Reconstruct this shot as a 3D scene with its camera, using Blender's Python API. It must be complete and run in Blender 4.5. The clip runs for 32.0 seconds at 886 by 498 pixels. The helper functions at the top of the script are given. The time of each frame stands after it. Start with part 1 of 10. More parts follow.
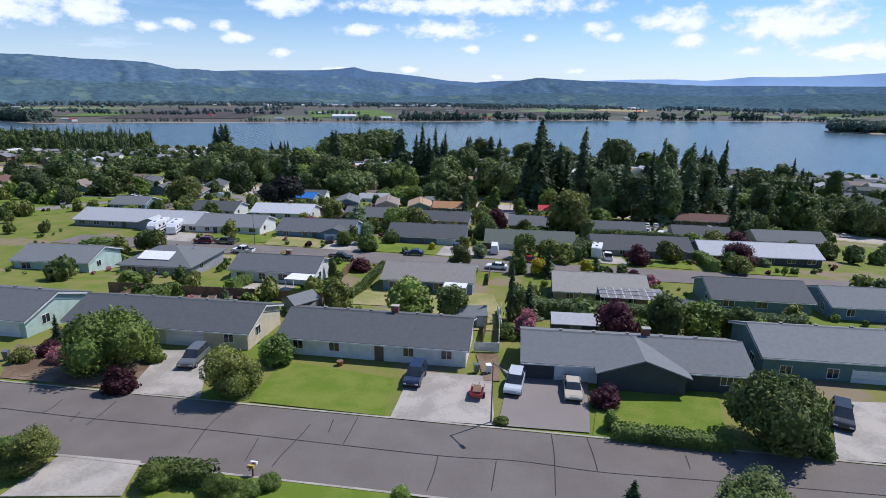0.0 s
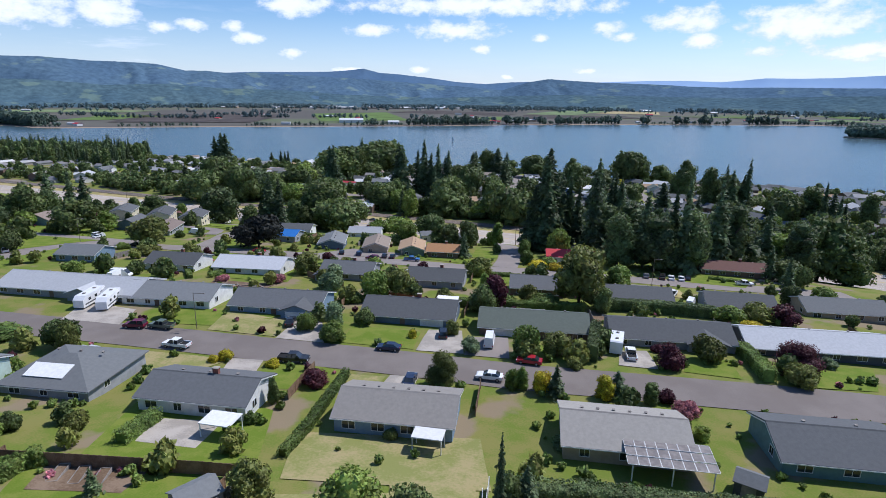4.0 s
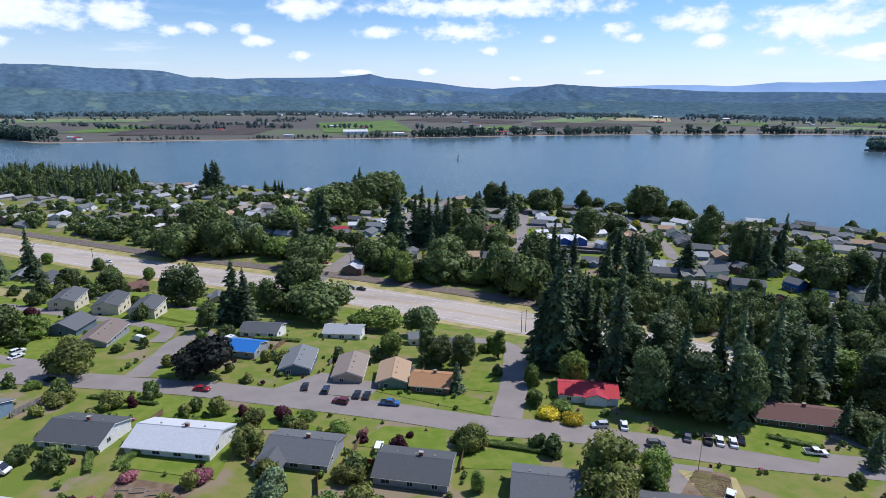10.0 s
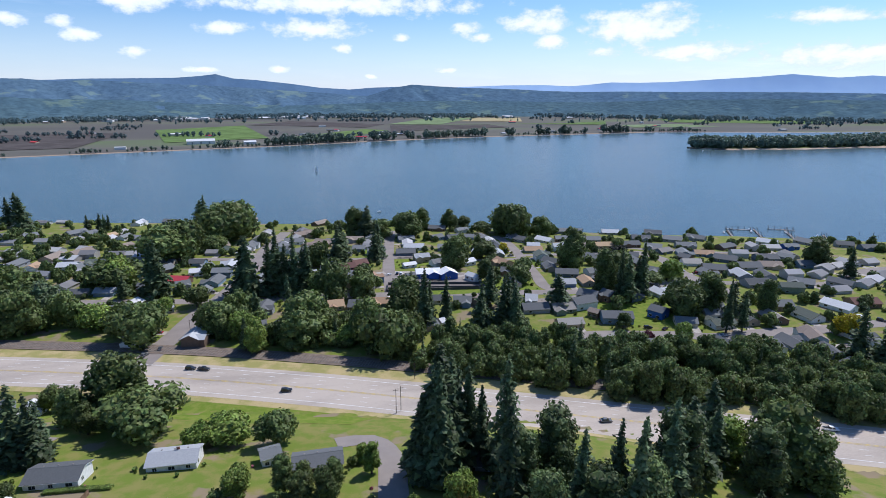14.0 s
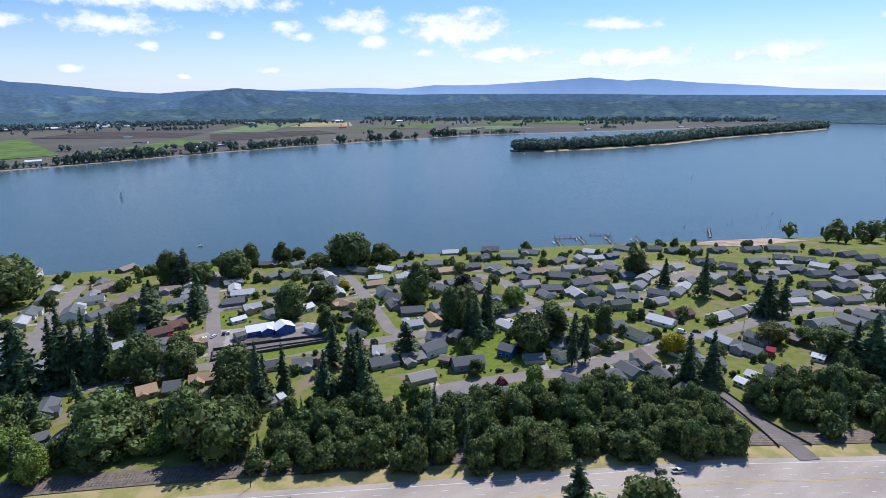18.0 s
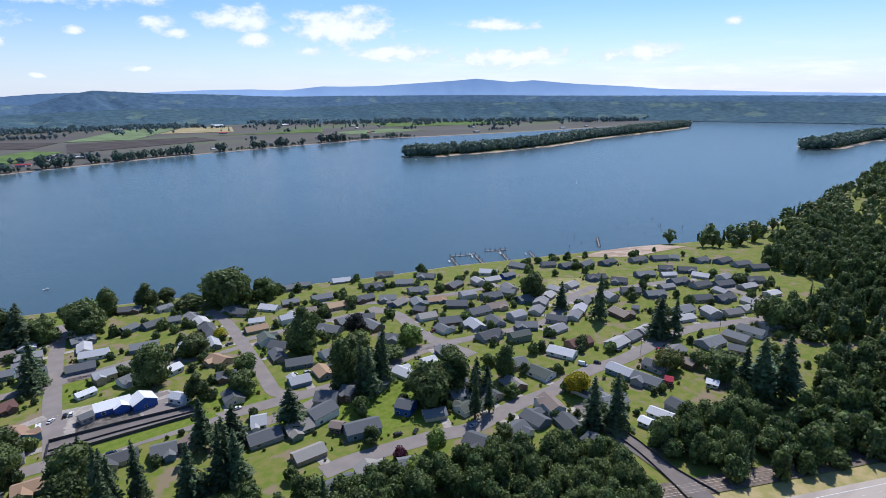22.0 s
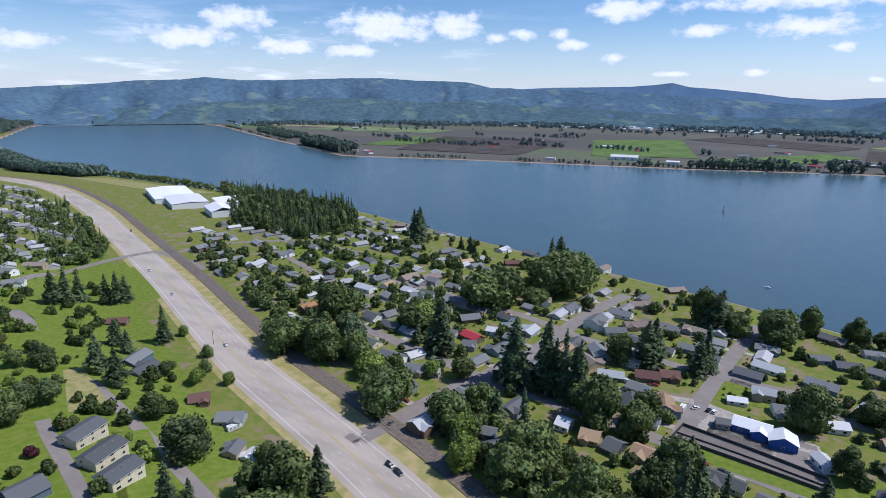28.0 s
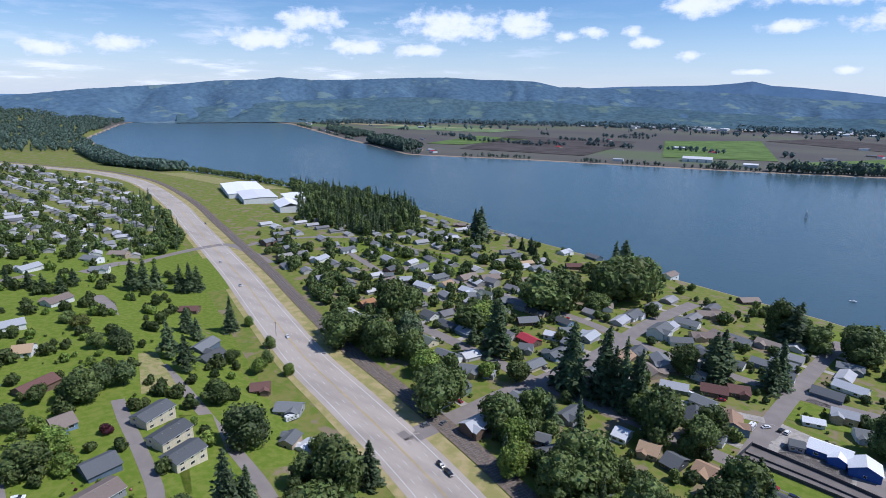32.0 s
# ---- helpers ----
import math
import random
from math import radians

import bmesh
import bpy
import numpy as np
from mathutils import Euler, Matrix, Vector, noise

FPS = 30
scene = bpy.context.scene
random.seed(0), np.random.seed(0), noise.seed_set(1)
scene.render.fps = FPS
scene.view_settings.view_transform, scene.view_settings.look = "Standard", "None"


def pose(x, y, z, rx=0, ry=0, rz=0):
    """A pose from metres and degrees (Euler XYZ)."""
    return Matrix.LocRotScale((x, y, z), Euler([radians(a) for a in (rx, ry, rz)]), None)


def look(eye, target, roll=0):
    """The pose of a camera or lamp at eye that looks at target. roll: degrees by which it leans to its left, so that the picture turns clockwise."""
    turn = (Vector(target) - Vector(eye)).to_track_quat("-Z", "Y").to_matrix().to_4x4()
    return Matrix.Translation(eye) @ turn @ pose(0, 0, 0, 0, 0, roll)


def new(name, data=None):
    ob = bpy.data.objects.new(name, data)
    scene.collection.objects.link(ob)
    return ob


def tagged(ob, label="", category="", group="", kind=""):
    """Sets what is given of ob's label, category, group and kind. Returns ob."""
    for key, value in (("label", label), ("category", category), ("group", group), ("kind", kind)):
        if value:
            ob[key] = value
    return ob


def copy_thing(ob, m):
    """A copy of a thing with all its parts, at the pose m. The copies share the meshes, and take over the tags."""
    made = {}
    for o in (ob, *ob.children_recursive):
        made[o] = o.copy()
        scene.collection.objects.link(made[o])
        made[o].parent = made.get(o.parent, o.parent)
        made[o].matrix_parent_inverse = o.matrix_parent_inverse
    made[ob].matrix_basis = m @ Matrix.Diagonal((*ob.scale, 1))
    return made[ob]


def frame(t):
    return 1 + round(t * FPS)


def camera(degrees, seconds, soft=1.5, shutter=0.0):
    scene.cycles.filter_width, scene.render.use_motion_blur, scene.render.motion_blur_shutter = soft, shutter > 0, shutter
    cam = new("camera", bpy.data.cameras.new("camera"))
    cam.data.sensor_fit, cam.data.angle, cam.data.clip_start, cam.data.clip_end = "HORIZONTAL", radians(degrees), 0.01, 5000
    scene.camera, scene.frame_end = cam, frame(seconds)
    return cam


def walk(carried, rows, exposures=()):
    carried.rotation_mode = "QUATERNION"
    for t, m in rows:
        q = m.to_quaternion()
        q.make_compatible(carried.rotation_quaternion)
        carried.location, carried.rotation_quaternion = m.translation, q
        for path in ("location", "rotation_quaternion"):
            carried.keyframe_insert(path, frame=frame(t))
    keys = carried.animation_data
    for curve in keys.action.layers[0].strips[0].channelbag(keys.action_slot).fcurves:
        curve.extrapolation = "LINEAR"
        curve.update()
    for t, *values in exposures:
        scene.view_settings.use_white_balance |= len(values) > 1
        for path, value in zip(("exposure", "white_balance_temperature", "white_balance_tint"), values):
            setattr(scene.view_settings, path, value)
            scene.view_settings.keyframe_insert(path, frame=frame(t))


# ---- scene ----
EXPOSURES = ((0.0, 0.08, 5650, 16), (8.0, 0.13, 5590, 16), (20.0, 0.12, 5600, 16), (25.0, 0.0, 5600, 16), (32.0, -0.03, 5460, 17))
cam = camera(76.36, 32.0, soft=0.6)
PATH = [
    (0, (0.854, 3.681, 33.514), (0.8395, 5.6088, 32.9805), 0.62),
    (0.5, (1.367, 7.390, 34.591), (1.3461, 9.3175, 34.0570), 0.64),
    (1, (1.760, 10.823, 35.589), (1.7363, 12.7505, 35.0555), 0.68),
    (1.5, (2.442, 14.717, 36.716), (2.4144, 16.6444, 36.1822), 0.64),
    (2, (3.025, 18.513, 37.869), (2.9923, 20.4412, 37.3371), 0.61),
    (2.5, (3.639, 22.350, 39.098), (3.6036, 24.2779, 38.5665), 0.58),
    (3, (4.400, 26.318, 40.523), (4.3589, 28.2456, 39.9909), 0.54),
    (3.5, (4.961, 30.356, 42.090), (4.9170, 32.2836, 41.5573), 0.61),
    (5.5, (8.044, 45.591, 50.385), (7.9822, 47.5174, 49.8501), 0.55),
    (6, (8.390, 49.283, 52.974), (8.3240, 51.2087, 52.4382), 0.62),
    (6.5, (8.676, 53.215, 55.044), (8.6088, 55.1408, 54.5094), 0.65),
    (7, (8.919, 57.169, 57.186), (8.8500, 59.0956, 56.6526), 0.64),
    (7.5, (9.027, 61.253, 59.286), (8.9566, 63.1803, 58.7548), 0.56),
    (8, (9.237, 65.277, 61.474), (9.1651, 67.2040, 60.9438), 0.51),
    (8.5, (9.674, 69.605, 63.724), (9.6008, 71.5323, 63.1947), 0.48),
    (9, (9.938, 73.961, 66.026), (9.8643, 75.8891, 65.4986), 0.43),
    (9.5, (10.165, 78.564, 68.448), (10.0893, 80.4914, 67.9207), 0.40),
    (10, (10.280, 83.178, 71.024), (10.2038, 85.1059, 70.4960), 0.36),
    (10.5, (10.694, 87.849, 73.607), (10.6359, 89.7772, 73.0786), 0.35),
    (11, (11.082, 92.681, 76.179), (11.0658, 94.6091, 75.6487), 0.28),
    (11.5, (11.542, 97.519, 78.553), (11.5807, 99.4474, 78.0238), 0.23),
    (12, (12.142, 102.359, 80.992), (12.2266, 104.2853, 80.4613), 0.15),
    (12.5, (12.732, 107.261, 83.417), (12.8805, 109.1838, 82.8862), 0.09),
    (13, (13.329, 112.069, 85.946), (13.5542, 113.9841, 85.4144), 0.04),
    (13.5, (14.089, 116.402, 88.394), (14.4175, 118.3011, 87.8613), -0.00),
    (14, (14.713, 121.090, 90.402), (15.1002, 122.9787, 89.8694), -0.01),
    (14.5, (15.627, 125.851, 92.626), (16.0396, 127.7342, 92.0944), -0.01),
    (16.5, (22.539, 142.387, 101.719), (23.1235, 144.2257, 101.1909), -0.09),
    (17, (24.407, 146.068, 104.375), (25.0757, 147.8764, 103.8446), -0.03),
    (17.5, (25.608, 149.312, 107.294), (26.3960, 151.0719, 106.7634), -0.18),
    (18, (27.066, 152.579, 110.299), (27.9766, 154.2774, 109.7654), -0.40),
    (18.5, (28.711, 155.823, 113.087), (29.7399, 157.4523, 112.5508), -0.48),
    (19, (30.655, 159.276, 116.015), (31.7948, 160.8281, 115.4754), -0.59),
    (19.5, (33.103, 162.873, 118.544), (34.3319, 164.3555, 118.0028), -0.68),
    (20, (35.824, 166.177, 120.870), (37.0915, 167.6258, 120.3292), -0.72),
    (20.5, (38.809, 169.478, 122.645), (40.0953, 170.9111, 122.1053), -0.74),
    (21, (42.163, 172.933, 124.035), (43.4592, 174.3585, 123.4985), -0.63),
    (21.5, (46.469, 176.619, 125.472), (47.7404, 178.0653, 124.9315), -0.73),
    (22, (50.606, 180.162, 126.441), (51.8174, 181.6592, 125.9018), -0.60),
    (22.5, (55.092, 184.064, 126.650), (56.1987, 185.6427, 126.1164), -0.37),
    (23, (59.372, 187.974, 126.693), (60.3276, 189.6499, 126.1637), -0.18),
    (23.5, (63.589, 191.470, 126.412), (64.3527, 193.2428, 125.8889), 0.04),
    (24, (67.725, 194.808, 125.933), (68.2287, 196.6727, 125.4149), 0.30),
    (24.5, (70.117, 198.042, 125.572), (70.3167, 199.9633, 125.0552), 0.66),
    (25, (71.621, 200.395, 124.903), (71.5017, 202.3232, 124.3869), 1.15),
    (25.5, (73.181, 202.095, 124.410), (72.7983, 203.9884, 123.8935), 1.49),
    (27.5, (79.134, 205.445, 125.170), (78.2529, 207.1611, 124.6434), 0.54),
    (28, (79.083, 206.384, 124.990), (78.0718, 208.0269, 124.4622), 0.70),
    (28.5, (78.635, 207.497, 124.509), (77.4937, 209.0525, 123.9818), 0.83),
    (29, (77.933, 208.708, 124.267), (76.6645, 210.1611, 123.7385), 0.98),
    (29.5, (77.310, 210.145, 124.112), (75.9267, 211.4884, 123.5803), 1.11),
    (30, (77.481, 211.355, 124.221), (76.0221, 212.6148, 123.6880), 1.18),
    (30.5, (78.276, 211.697, 124.268), (76.7914, 212.9268, 123.7351), 1.15),
    (31, (78.300, 211.290, 124.250), (76.8540, 212.5656, 123.7179), 1.07),
    (31.5, (78.649, 210.516, 124.555), (77.2900, 211.8839, 124.0219), 0.92),
    (32, (79.559, 209.186, 125.013), (78.3696, 210.7024, 124.4806), 0.66),
]
walk(cam, [(t, look(eye, target, roll)) for t, eye, target, roll in PATH], EXPOSURES)

# ---------------------------------------------------------------- light
SUN_DIR = Vector((0.66, 0.42, 1.05)).normalized()
world = bpy.data.worlds.new("world")
scene.world = world
world.use_nodes = True


# heaps of cloud, each by its compass angle, its rise and its half width and height in degrees
CLOUDS_NORTH = ((2.0, 7.93, 12.9, 1.0), (-15.1, 7.63, 3.1, 1.1), (-24.4, 5.6, 1.3, .55), (-20.8, 5.59, 1.1, .55), (-19.5, 4.75, 1.9, .55), (-15.9, 3.45, 1.3, .6), (-8.5, 5.62, 2.4, .65), (-0.7, 5.7, 4.6, .95),
                (1.9, 4.13, 1.1, .5), (7.7, 5.1, .8, .45), (13.8, 5.94, 1.5, .7), (15.1, 5.1, 1.3, .5), (12.1, 2.12, 1.5, .4), (-3.7, 2.22, 1.1, .45), (4.8, 1.54, .9, .3), (-10.8, 2.06, 1.8, .35))
CLOUDS_EAST = ((20.8, 6.33, 3.6, 1.1), (29.6, 5.9, 5.6, 1.8), (21.8, 4.66, 2.0, .65), (26.5, 3.79, 1.4, .5), (45.7, 2.98, 8.0, 1.1), (58.0, 3.15, 4.8, .9), (44.2, 5.93, 3.8, .6), (65.0, 5.56, 1.0, .4), (34.2, 3.5, 6.0, .9))
CLOUDS_WEST = ((-30.9, 6.3, 3.4, 1.3), (-50.8, 6.47, 3.4, 1.1), (-37.4, 6.15, 5.6, 1.6), (-72.0, 3.3, 2.4, .8), (-54.8, 4.65, 4.7, 1.0), (-46.5, 4.12, 3.2, .9), (-80.2, 3.0, 6.0, 1.3), (-40.6, 3.86, 2.6, .8), (-67.0, 3.77, 2.5, .9), (-15.7, 7.5, 3.0, .7), (-26.6, 5.2, 1.5, .5))


def build_sky():
    nt = world.node_tree
    nt.nodes.clear()
    n, l = nt.nodes, nt.links

    def sum_of(op, a, b, c=None):
        q = n.new("ShaderNodeMath"); q.operation = op
        for k, v in enumerate((a, b, c)):
            if isinstance(v, (int, float)):
                q.inputs[k].default_value = v
            elif v is not None:
                l.new(v, q.inputs[k])
        return q.outputs[0]

    def ranged(v, a, b, c=0.0, d=1.0, smooth=True):
        q = n.new("ShaderNodeMapRange")
        q.interpolation_type = "SMOOTHSTEP" if smooth else "LINEAR"
        for key, w in (("From Min", a), ("From Max", b), ("To Min", c), ("To Max", d)):
            q.inputs[key].default_value = w
        l.new(v, q.inputs["Value"])
        return q.outputs[0]

    def cloud_noise(vec, scale, detail, rough):
        q = n.new("ShaderNodeTexNoise")
        q.inputs["Scale"].default_value, q.inputs["Detail"].default_value, q.inputs["Roughness"].default_value = scale, detail, rough
        l.new(vec, q.inputs["Vector"])
        return q.outputs["Fac"]

    out = n.new("ShaderNodeOutputWorld")
    bg = n.new("ShaderNodeBackground")
    sky = n.new("ShaderNodeTexSky")
    sky.sky_type = "NISHITA"
    sky.sun_disc = False
    sky.sun_elevation = math.asin(SUN_DIR.z)
    sky.sun_rotation = math.atan2(SUN_DIR.x, SUN_DIR.y)
    sky.air_density, sky.dust_density, sky.ozone_density = 1.0, 0.2, 4.0
    geo = n.new("ShaderNodeTexCoord")
    sep = n.new("ShaderNodeSeparateXYZ")
    l.new(geo.outputs["Generated"], sep.inputs[0])
    az = sum_of("MULTIPLY", sum_of("ARCTAN2", sep.outputs["X"], sep.outputs["Y"]), 57.2958)
    el = sum_of("MULTIPLY", sum_of("ARCSINE", sep.outputs["Z"], 0.0), 57.2958)
    both = n.new("ShaderNodeCombineXYZ")
    l.new(az, both.inputs[0]); l.new(el, both.inputs[1])
    near = None
    for a, e, w, h in CLOUDS_NORTH + CLOUDS_EAST + CLOUDS_WEST:
        q = n.new("ShaderNodeVectorMath"); q.operation = "MULTIPLY_ADD"
        l.new(both.outputs[0], q.inputs[0])
        q.inputs[1].default_value, q.inputs[2].default_value = (1 / w, 1 / h, 0), (-a / w, -e / h, 0)
        d = n.new("ShaderNodeVectorMath"); d.operation = "LENGTH"
        l.new(q.outputs[0], d.inputs[0])
        near = d.outputs["Value"] if near is None else sum_of("SMOOTH_MIN", near, d.outputs["Value"], 0.25)
    # ragged edges
    wide = n.new("ShaderNodeMapping"); wide.inputs["Scale"].default_value = (0.62, 1.0, 1.0)
    l.new(both.outputs[0], wide.inputs["Vector"])
    curl = cloud_noise(wide.outputs[0], 0.85, 8.0, 0.6)
    heap = sum_of("SUBTRACT", sum_of("MULTIPLY_ADD", curl, 2.6, -0.32), near)
    puff = ranged(heap, -0.2, 0.5, 0.0, 0.95)
    # small scattered heaps over the rest of the sky, in a level layer
    level = n.new("ShaderNodeVectorMath"); level.operation = "DIVIDE"
    high = sum_of("MAXIMUM", sep.outputs["Z"], 0.02)
    trip = n.new("ShaderNodeCombineXYZ")
    for k in range(3):
        l.new(high, trip.inputs[k])
    l.new(geo.outputs["Generated"], level.inputs[0]); l.new(trip.outputs[0], level.inputs[1])
    other = ranged(cloud_noise(level.outputs[0], 1.1, 7.0, 0.55), 0.56, 0.68)
    other = sum_of("MULTIPLY", other, ranged(el, 9.5, 13.0))
    # thin streaks and a milky veil low down
    long_ = n.new("ShaderNodeMapping"); long_.inputs["Scale"].default_value = (0.16, 1.0, 1.0)
    l.new(both.outputs[0], long_.inputs["Vector"])
    streak = ranged(cloud_noise(long_.outputs[0], 0.9, 7.0, 0.62), 0.42, 0.72)
    belt = sum_of("MAXIMUM", ranged(az, 22.0, 50.0), ranged(az, -24.0, -50.0))
    low = sum_of("MULTIPLY", ranged(el, 5.6, 1.6), sum_of("MULTIPLY_ADD", belt, 0.85, 0.3))
    thin = sum_of("MULTIPLY", streak, sum_of("MAXIMUM", low, sum_of("MULTIPLY", ranged(el, 9.0, 5.0), sum_of("MULTIPLY_ADD", ranged(az, -14.0, -32.0), 0.5, 0.08))))
    veil = ranged(el, 7.0, 0.0, 0.0, 0.55, False)
    white = sum_of("MAXIMUM", sum_of("MAXIMUM", puff, other), sum_of("MAXIMUM", thin, veil))
    body = n.new("ShaderNodeMix"); body.data_type = "RGBA"
    body.inputs["A"].default_value = (6.9, 7.6, 8.6, 1)
    body.inputs["B"].default_value = (9.4, 9.4, 9.5, 1)
    l.new(sum_of("MAXIMUM", ranged(heap, 0.1, 0.9), sum_of("MULTIPLY", thin, 0.8)), body.inputs["Factor"])
    mix = n.new("ShaderNodeMix"); mix.data_type = "RGBA"
    l.new(white, mix.inputs["Factor"])
    blue = n.new("ShaderNodeHueSaturation"); blue.inputs["Saturation"].default_value = 1.12
    l.new(sky.outputs[0], blue.inputs["Color"])
    l.new(blue.outputs["Color"], mix.inputs["A"]); l.new(body.outputs["Result"], mix.inputs["B"])
    l.new(mix.outputs["Result"], bg.inputs["Color"])
    bg.inputs["Strength"].default_value = 0.107
    l.new(bg.outputs[0], out.inputs["Surface"])


build_sky()
lamp = bpy.data.lights.new("sun", "SUN")
lamp.energy, lamp.angle, lamp.color = 4.45, radians(0.6), (1.0, 0.925, 0.79)
sun = new("sun", lamp)
sun.matrix_world = look(SUN_DIR * 500, (0, 0, 0))

# ---------------------------------------------------------------- materials
def surface(name, colour, other=None, scale=3.0, fine=40.0, rough=0.85, metal=0.0, bump=0.0, per_thing=0.0, island=0.0, where=(0.4, 0.62), stretch=None, spec=0.3):
    """A procedural surface: two colours mixed by a coarse and a fine noise, with relief, in metres."""
    m = bpy.data.materials.new(name)
    m.use_nodes = True
    nt = m.node_tree
    n, l = nt.nodes, nt.links
    p = n["Principled BSDF"]
    p.inputs["Roughness"].default_value, p.inputs["Metallic"].default_value = rough, metal
    p.inputs["Specular IOR Level"].default_value = spec
    pos = n.new("ShaderNodeTexCoord") if stretch else n.new("ShaderNodeNewGeometry")
    vec = pos.outputs["Object"] if stretch else pos.outputs["Position"]
    if stretch:
        mp = n.new("ShaderNodeMapping"); mp.inputs["Scale"].default_value = stretch
        l.new(vec, mp.inputs["Vector"]); vec = mp.outputs[0]
    a = n.new("ShaderNodeTexNoise"); a.inputs["Scale"].default_value = 1.0 / scale; a.inputs["Detail"].default_value = 4
    b = n.new("ShaderNodeTexNoise"); b.inputs["Scale"].default_value = fine / 10; b.inputs["Detail"].default_value = 3
    l.new(vec, a.inputs["Vector"]); l.new(vec, b.inputs["Vector"])
    add = n.new("ShaderNodeMath"); add.operation = "MULTIPLY_ADD"; add.inputs[1].default_value = 0.45
    l.new(b.outputs["Fac"], add.inputs[0]); l.new(a.outputs["Fac"], add.inputs[2])
    rg = n.new("ShaderNodeMapRange")
    rg.inputs["From Min"].default_value, rg.inputs["From Max"].default_value = where[0] + 0.22, where[1] + 0.22
    l.new(add.outputs[0], rg.inputs["Value"])
    mix = n.new("ShaderNodeMix"); mix.data_type = "RGBA"
    other = other or tuple(c * 0.72 for c in colour)
    mix.inputs["A"].default_value, mix.inputs["B"].default_value = (*colour, 1), (*other, 1)
    l.new(rg.outputs[0], mix.inputs["Factor"])
    col = mix.outputs["Result"]
    if per_thing or island:
        hsv = n.new("ShaderNodeHueSaturation")
        src = n.new("ShaderNodeObjectInfo").outputs["Random"] if per_thing else n.new("ShaderNodeNewGeometry").outputs["Random Per Island"]
        k = per_thing or island
        mr = n.new("ShaderNodeMapRange"); mr.inputs["To Min"].default_value, mr.inputs["To Max"].default_value = 1 - k, 1 + k
        l.new(src, mr.inputs["Value"]); l.new(mr.outputs[0], hsv.inputs["Value"])
        hr = n.new("ShaderNodeMapRange"); hr.inputs["To Min"].default_value, hr.inputs["To Max"].default_value = 0.5 - 0.03 * k, 0.5 + 0.05 * k
        l.new(src, hr.inputs["Value"]); l.new(hr.outputs[0], hsv.inputs["Hue"])
        l.new(col, hsv.inputs["Color"]); col = hsv.outputs["Color"]
    l.new(col, p.inputs["Base Color"])
    if bump:
        bp = n.new("ShaderNodeBump"); bp.inputs["Strength"].default_value = min(1.0, bump); bp.inputs["Distance"].default_value = 0.05
        l.new(b.outputs["Fac"], bp.inputs["Height"]); l.new(bp.outputs[0], p.inputs["Normal"])
    return m


def leafy(name, colour, vary=0.35):
    """Leaves: colour varied leaf by leaf and tree by tree, a little light let through."""
    m = surface(name, colour, tuple(c * 0.6 for c in colour), 1.5, 20, 0.6, island=vary, spec=0.25)
    nt = m.node_tree
    p = nt.nodes["Principled BSDF"]
    tr = nt.nodes.new("ShaderNodeBsdfTranslucent")
    src = p.inputs["Base Color"].links[0].from_socket
    info = nt.nodes.new("ShaderNodeObjectInfo")
    mr = nt.nodes.new("ShaderNodeMapRange"); mr.inputs["To Min"].default_value, mr.inputs["To Max"].default_value = 0.68, 1.35
    hs = nt.nodes.new("ShaderNodeHueSaturation")
    nt.links.new(info.outputs["Random"], mr.inputs["Value"]); nt.links.new(mr.outputs[0], hs.inputs["Value"])
    where = nt.nodes.new("ShaderNodeNewGeometry")
    stand = nt.nodes.new("ShaderNodeTexNoise"); stand.inputs["Scale"].default_value = 0.11; stand.inputs["Detail"].default_value = 2
    nt.links.new(where.outputs["Position"], stand.inputs["Vector"])
    tone = nt.nodes.new("ShaderNodeMapRange"); tone.inputs["From Min"].default_value, tone.inputs["From Max"].default_value = 0.3, 0.7
    tone.inputs["To Min"].default_value, tone.inputs["To Max"].default_value = 0.488, 0.515
    nt.links.new(stand.outputs["Fac"], tone.inputs["Value"]); nt.links.new(tone.outputs[0], hs.inputs["Hue"])
    deep = nt.nodes.new("ShaderNodeMapRange"); deep.inputs["From Min"].default_value, deep.inputs["From Max"].default_value = 0.3, 0.7
    deep.inputs["To Min"].default_value, deep.inputs["To Max"].default_value = 1.25, 0.7
    nt.links.new(stand.outputs["Fac"], deep.inputs["Value"])
    both = nt.nodes.new("ShaderNodeMath"); both.operation = "MULTIPLY"
    nt.links.new(deep.outputs[0], both.inputs[0]); nt.links.new(mr.outputs[0], both.inputs[1]); nt.links.new(both.outputs[0], hs.inputs["Value"])
    nt.links.new(src, hs.inputs["Color"])
    nt.links.new(hs.outputs[0], p.inputs["Base Color"])
    nt.links.new(hs.outputs[0], tr.inputs["Color"])
    mx = nt.nodes.new("ShaderNodeMixShader"); mx.inputs[0].default_value = 0.28
    nt.links.new(p.outputs[0], mx.inputs[1]); nt.links.new(tr.outputs[0], mx.inputs[2])
    nt.links.new(mx.outputs[0], nt.nodes["Material Output"].inputs["Surface"])
    return m


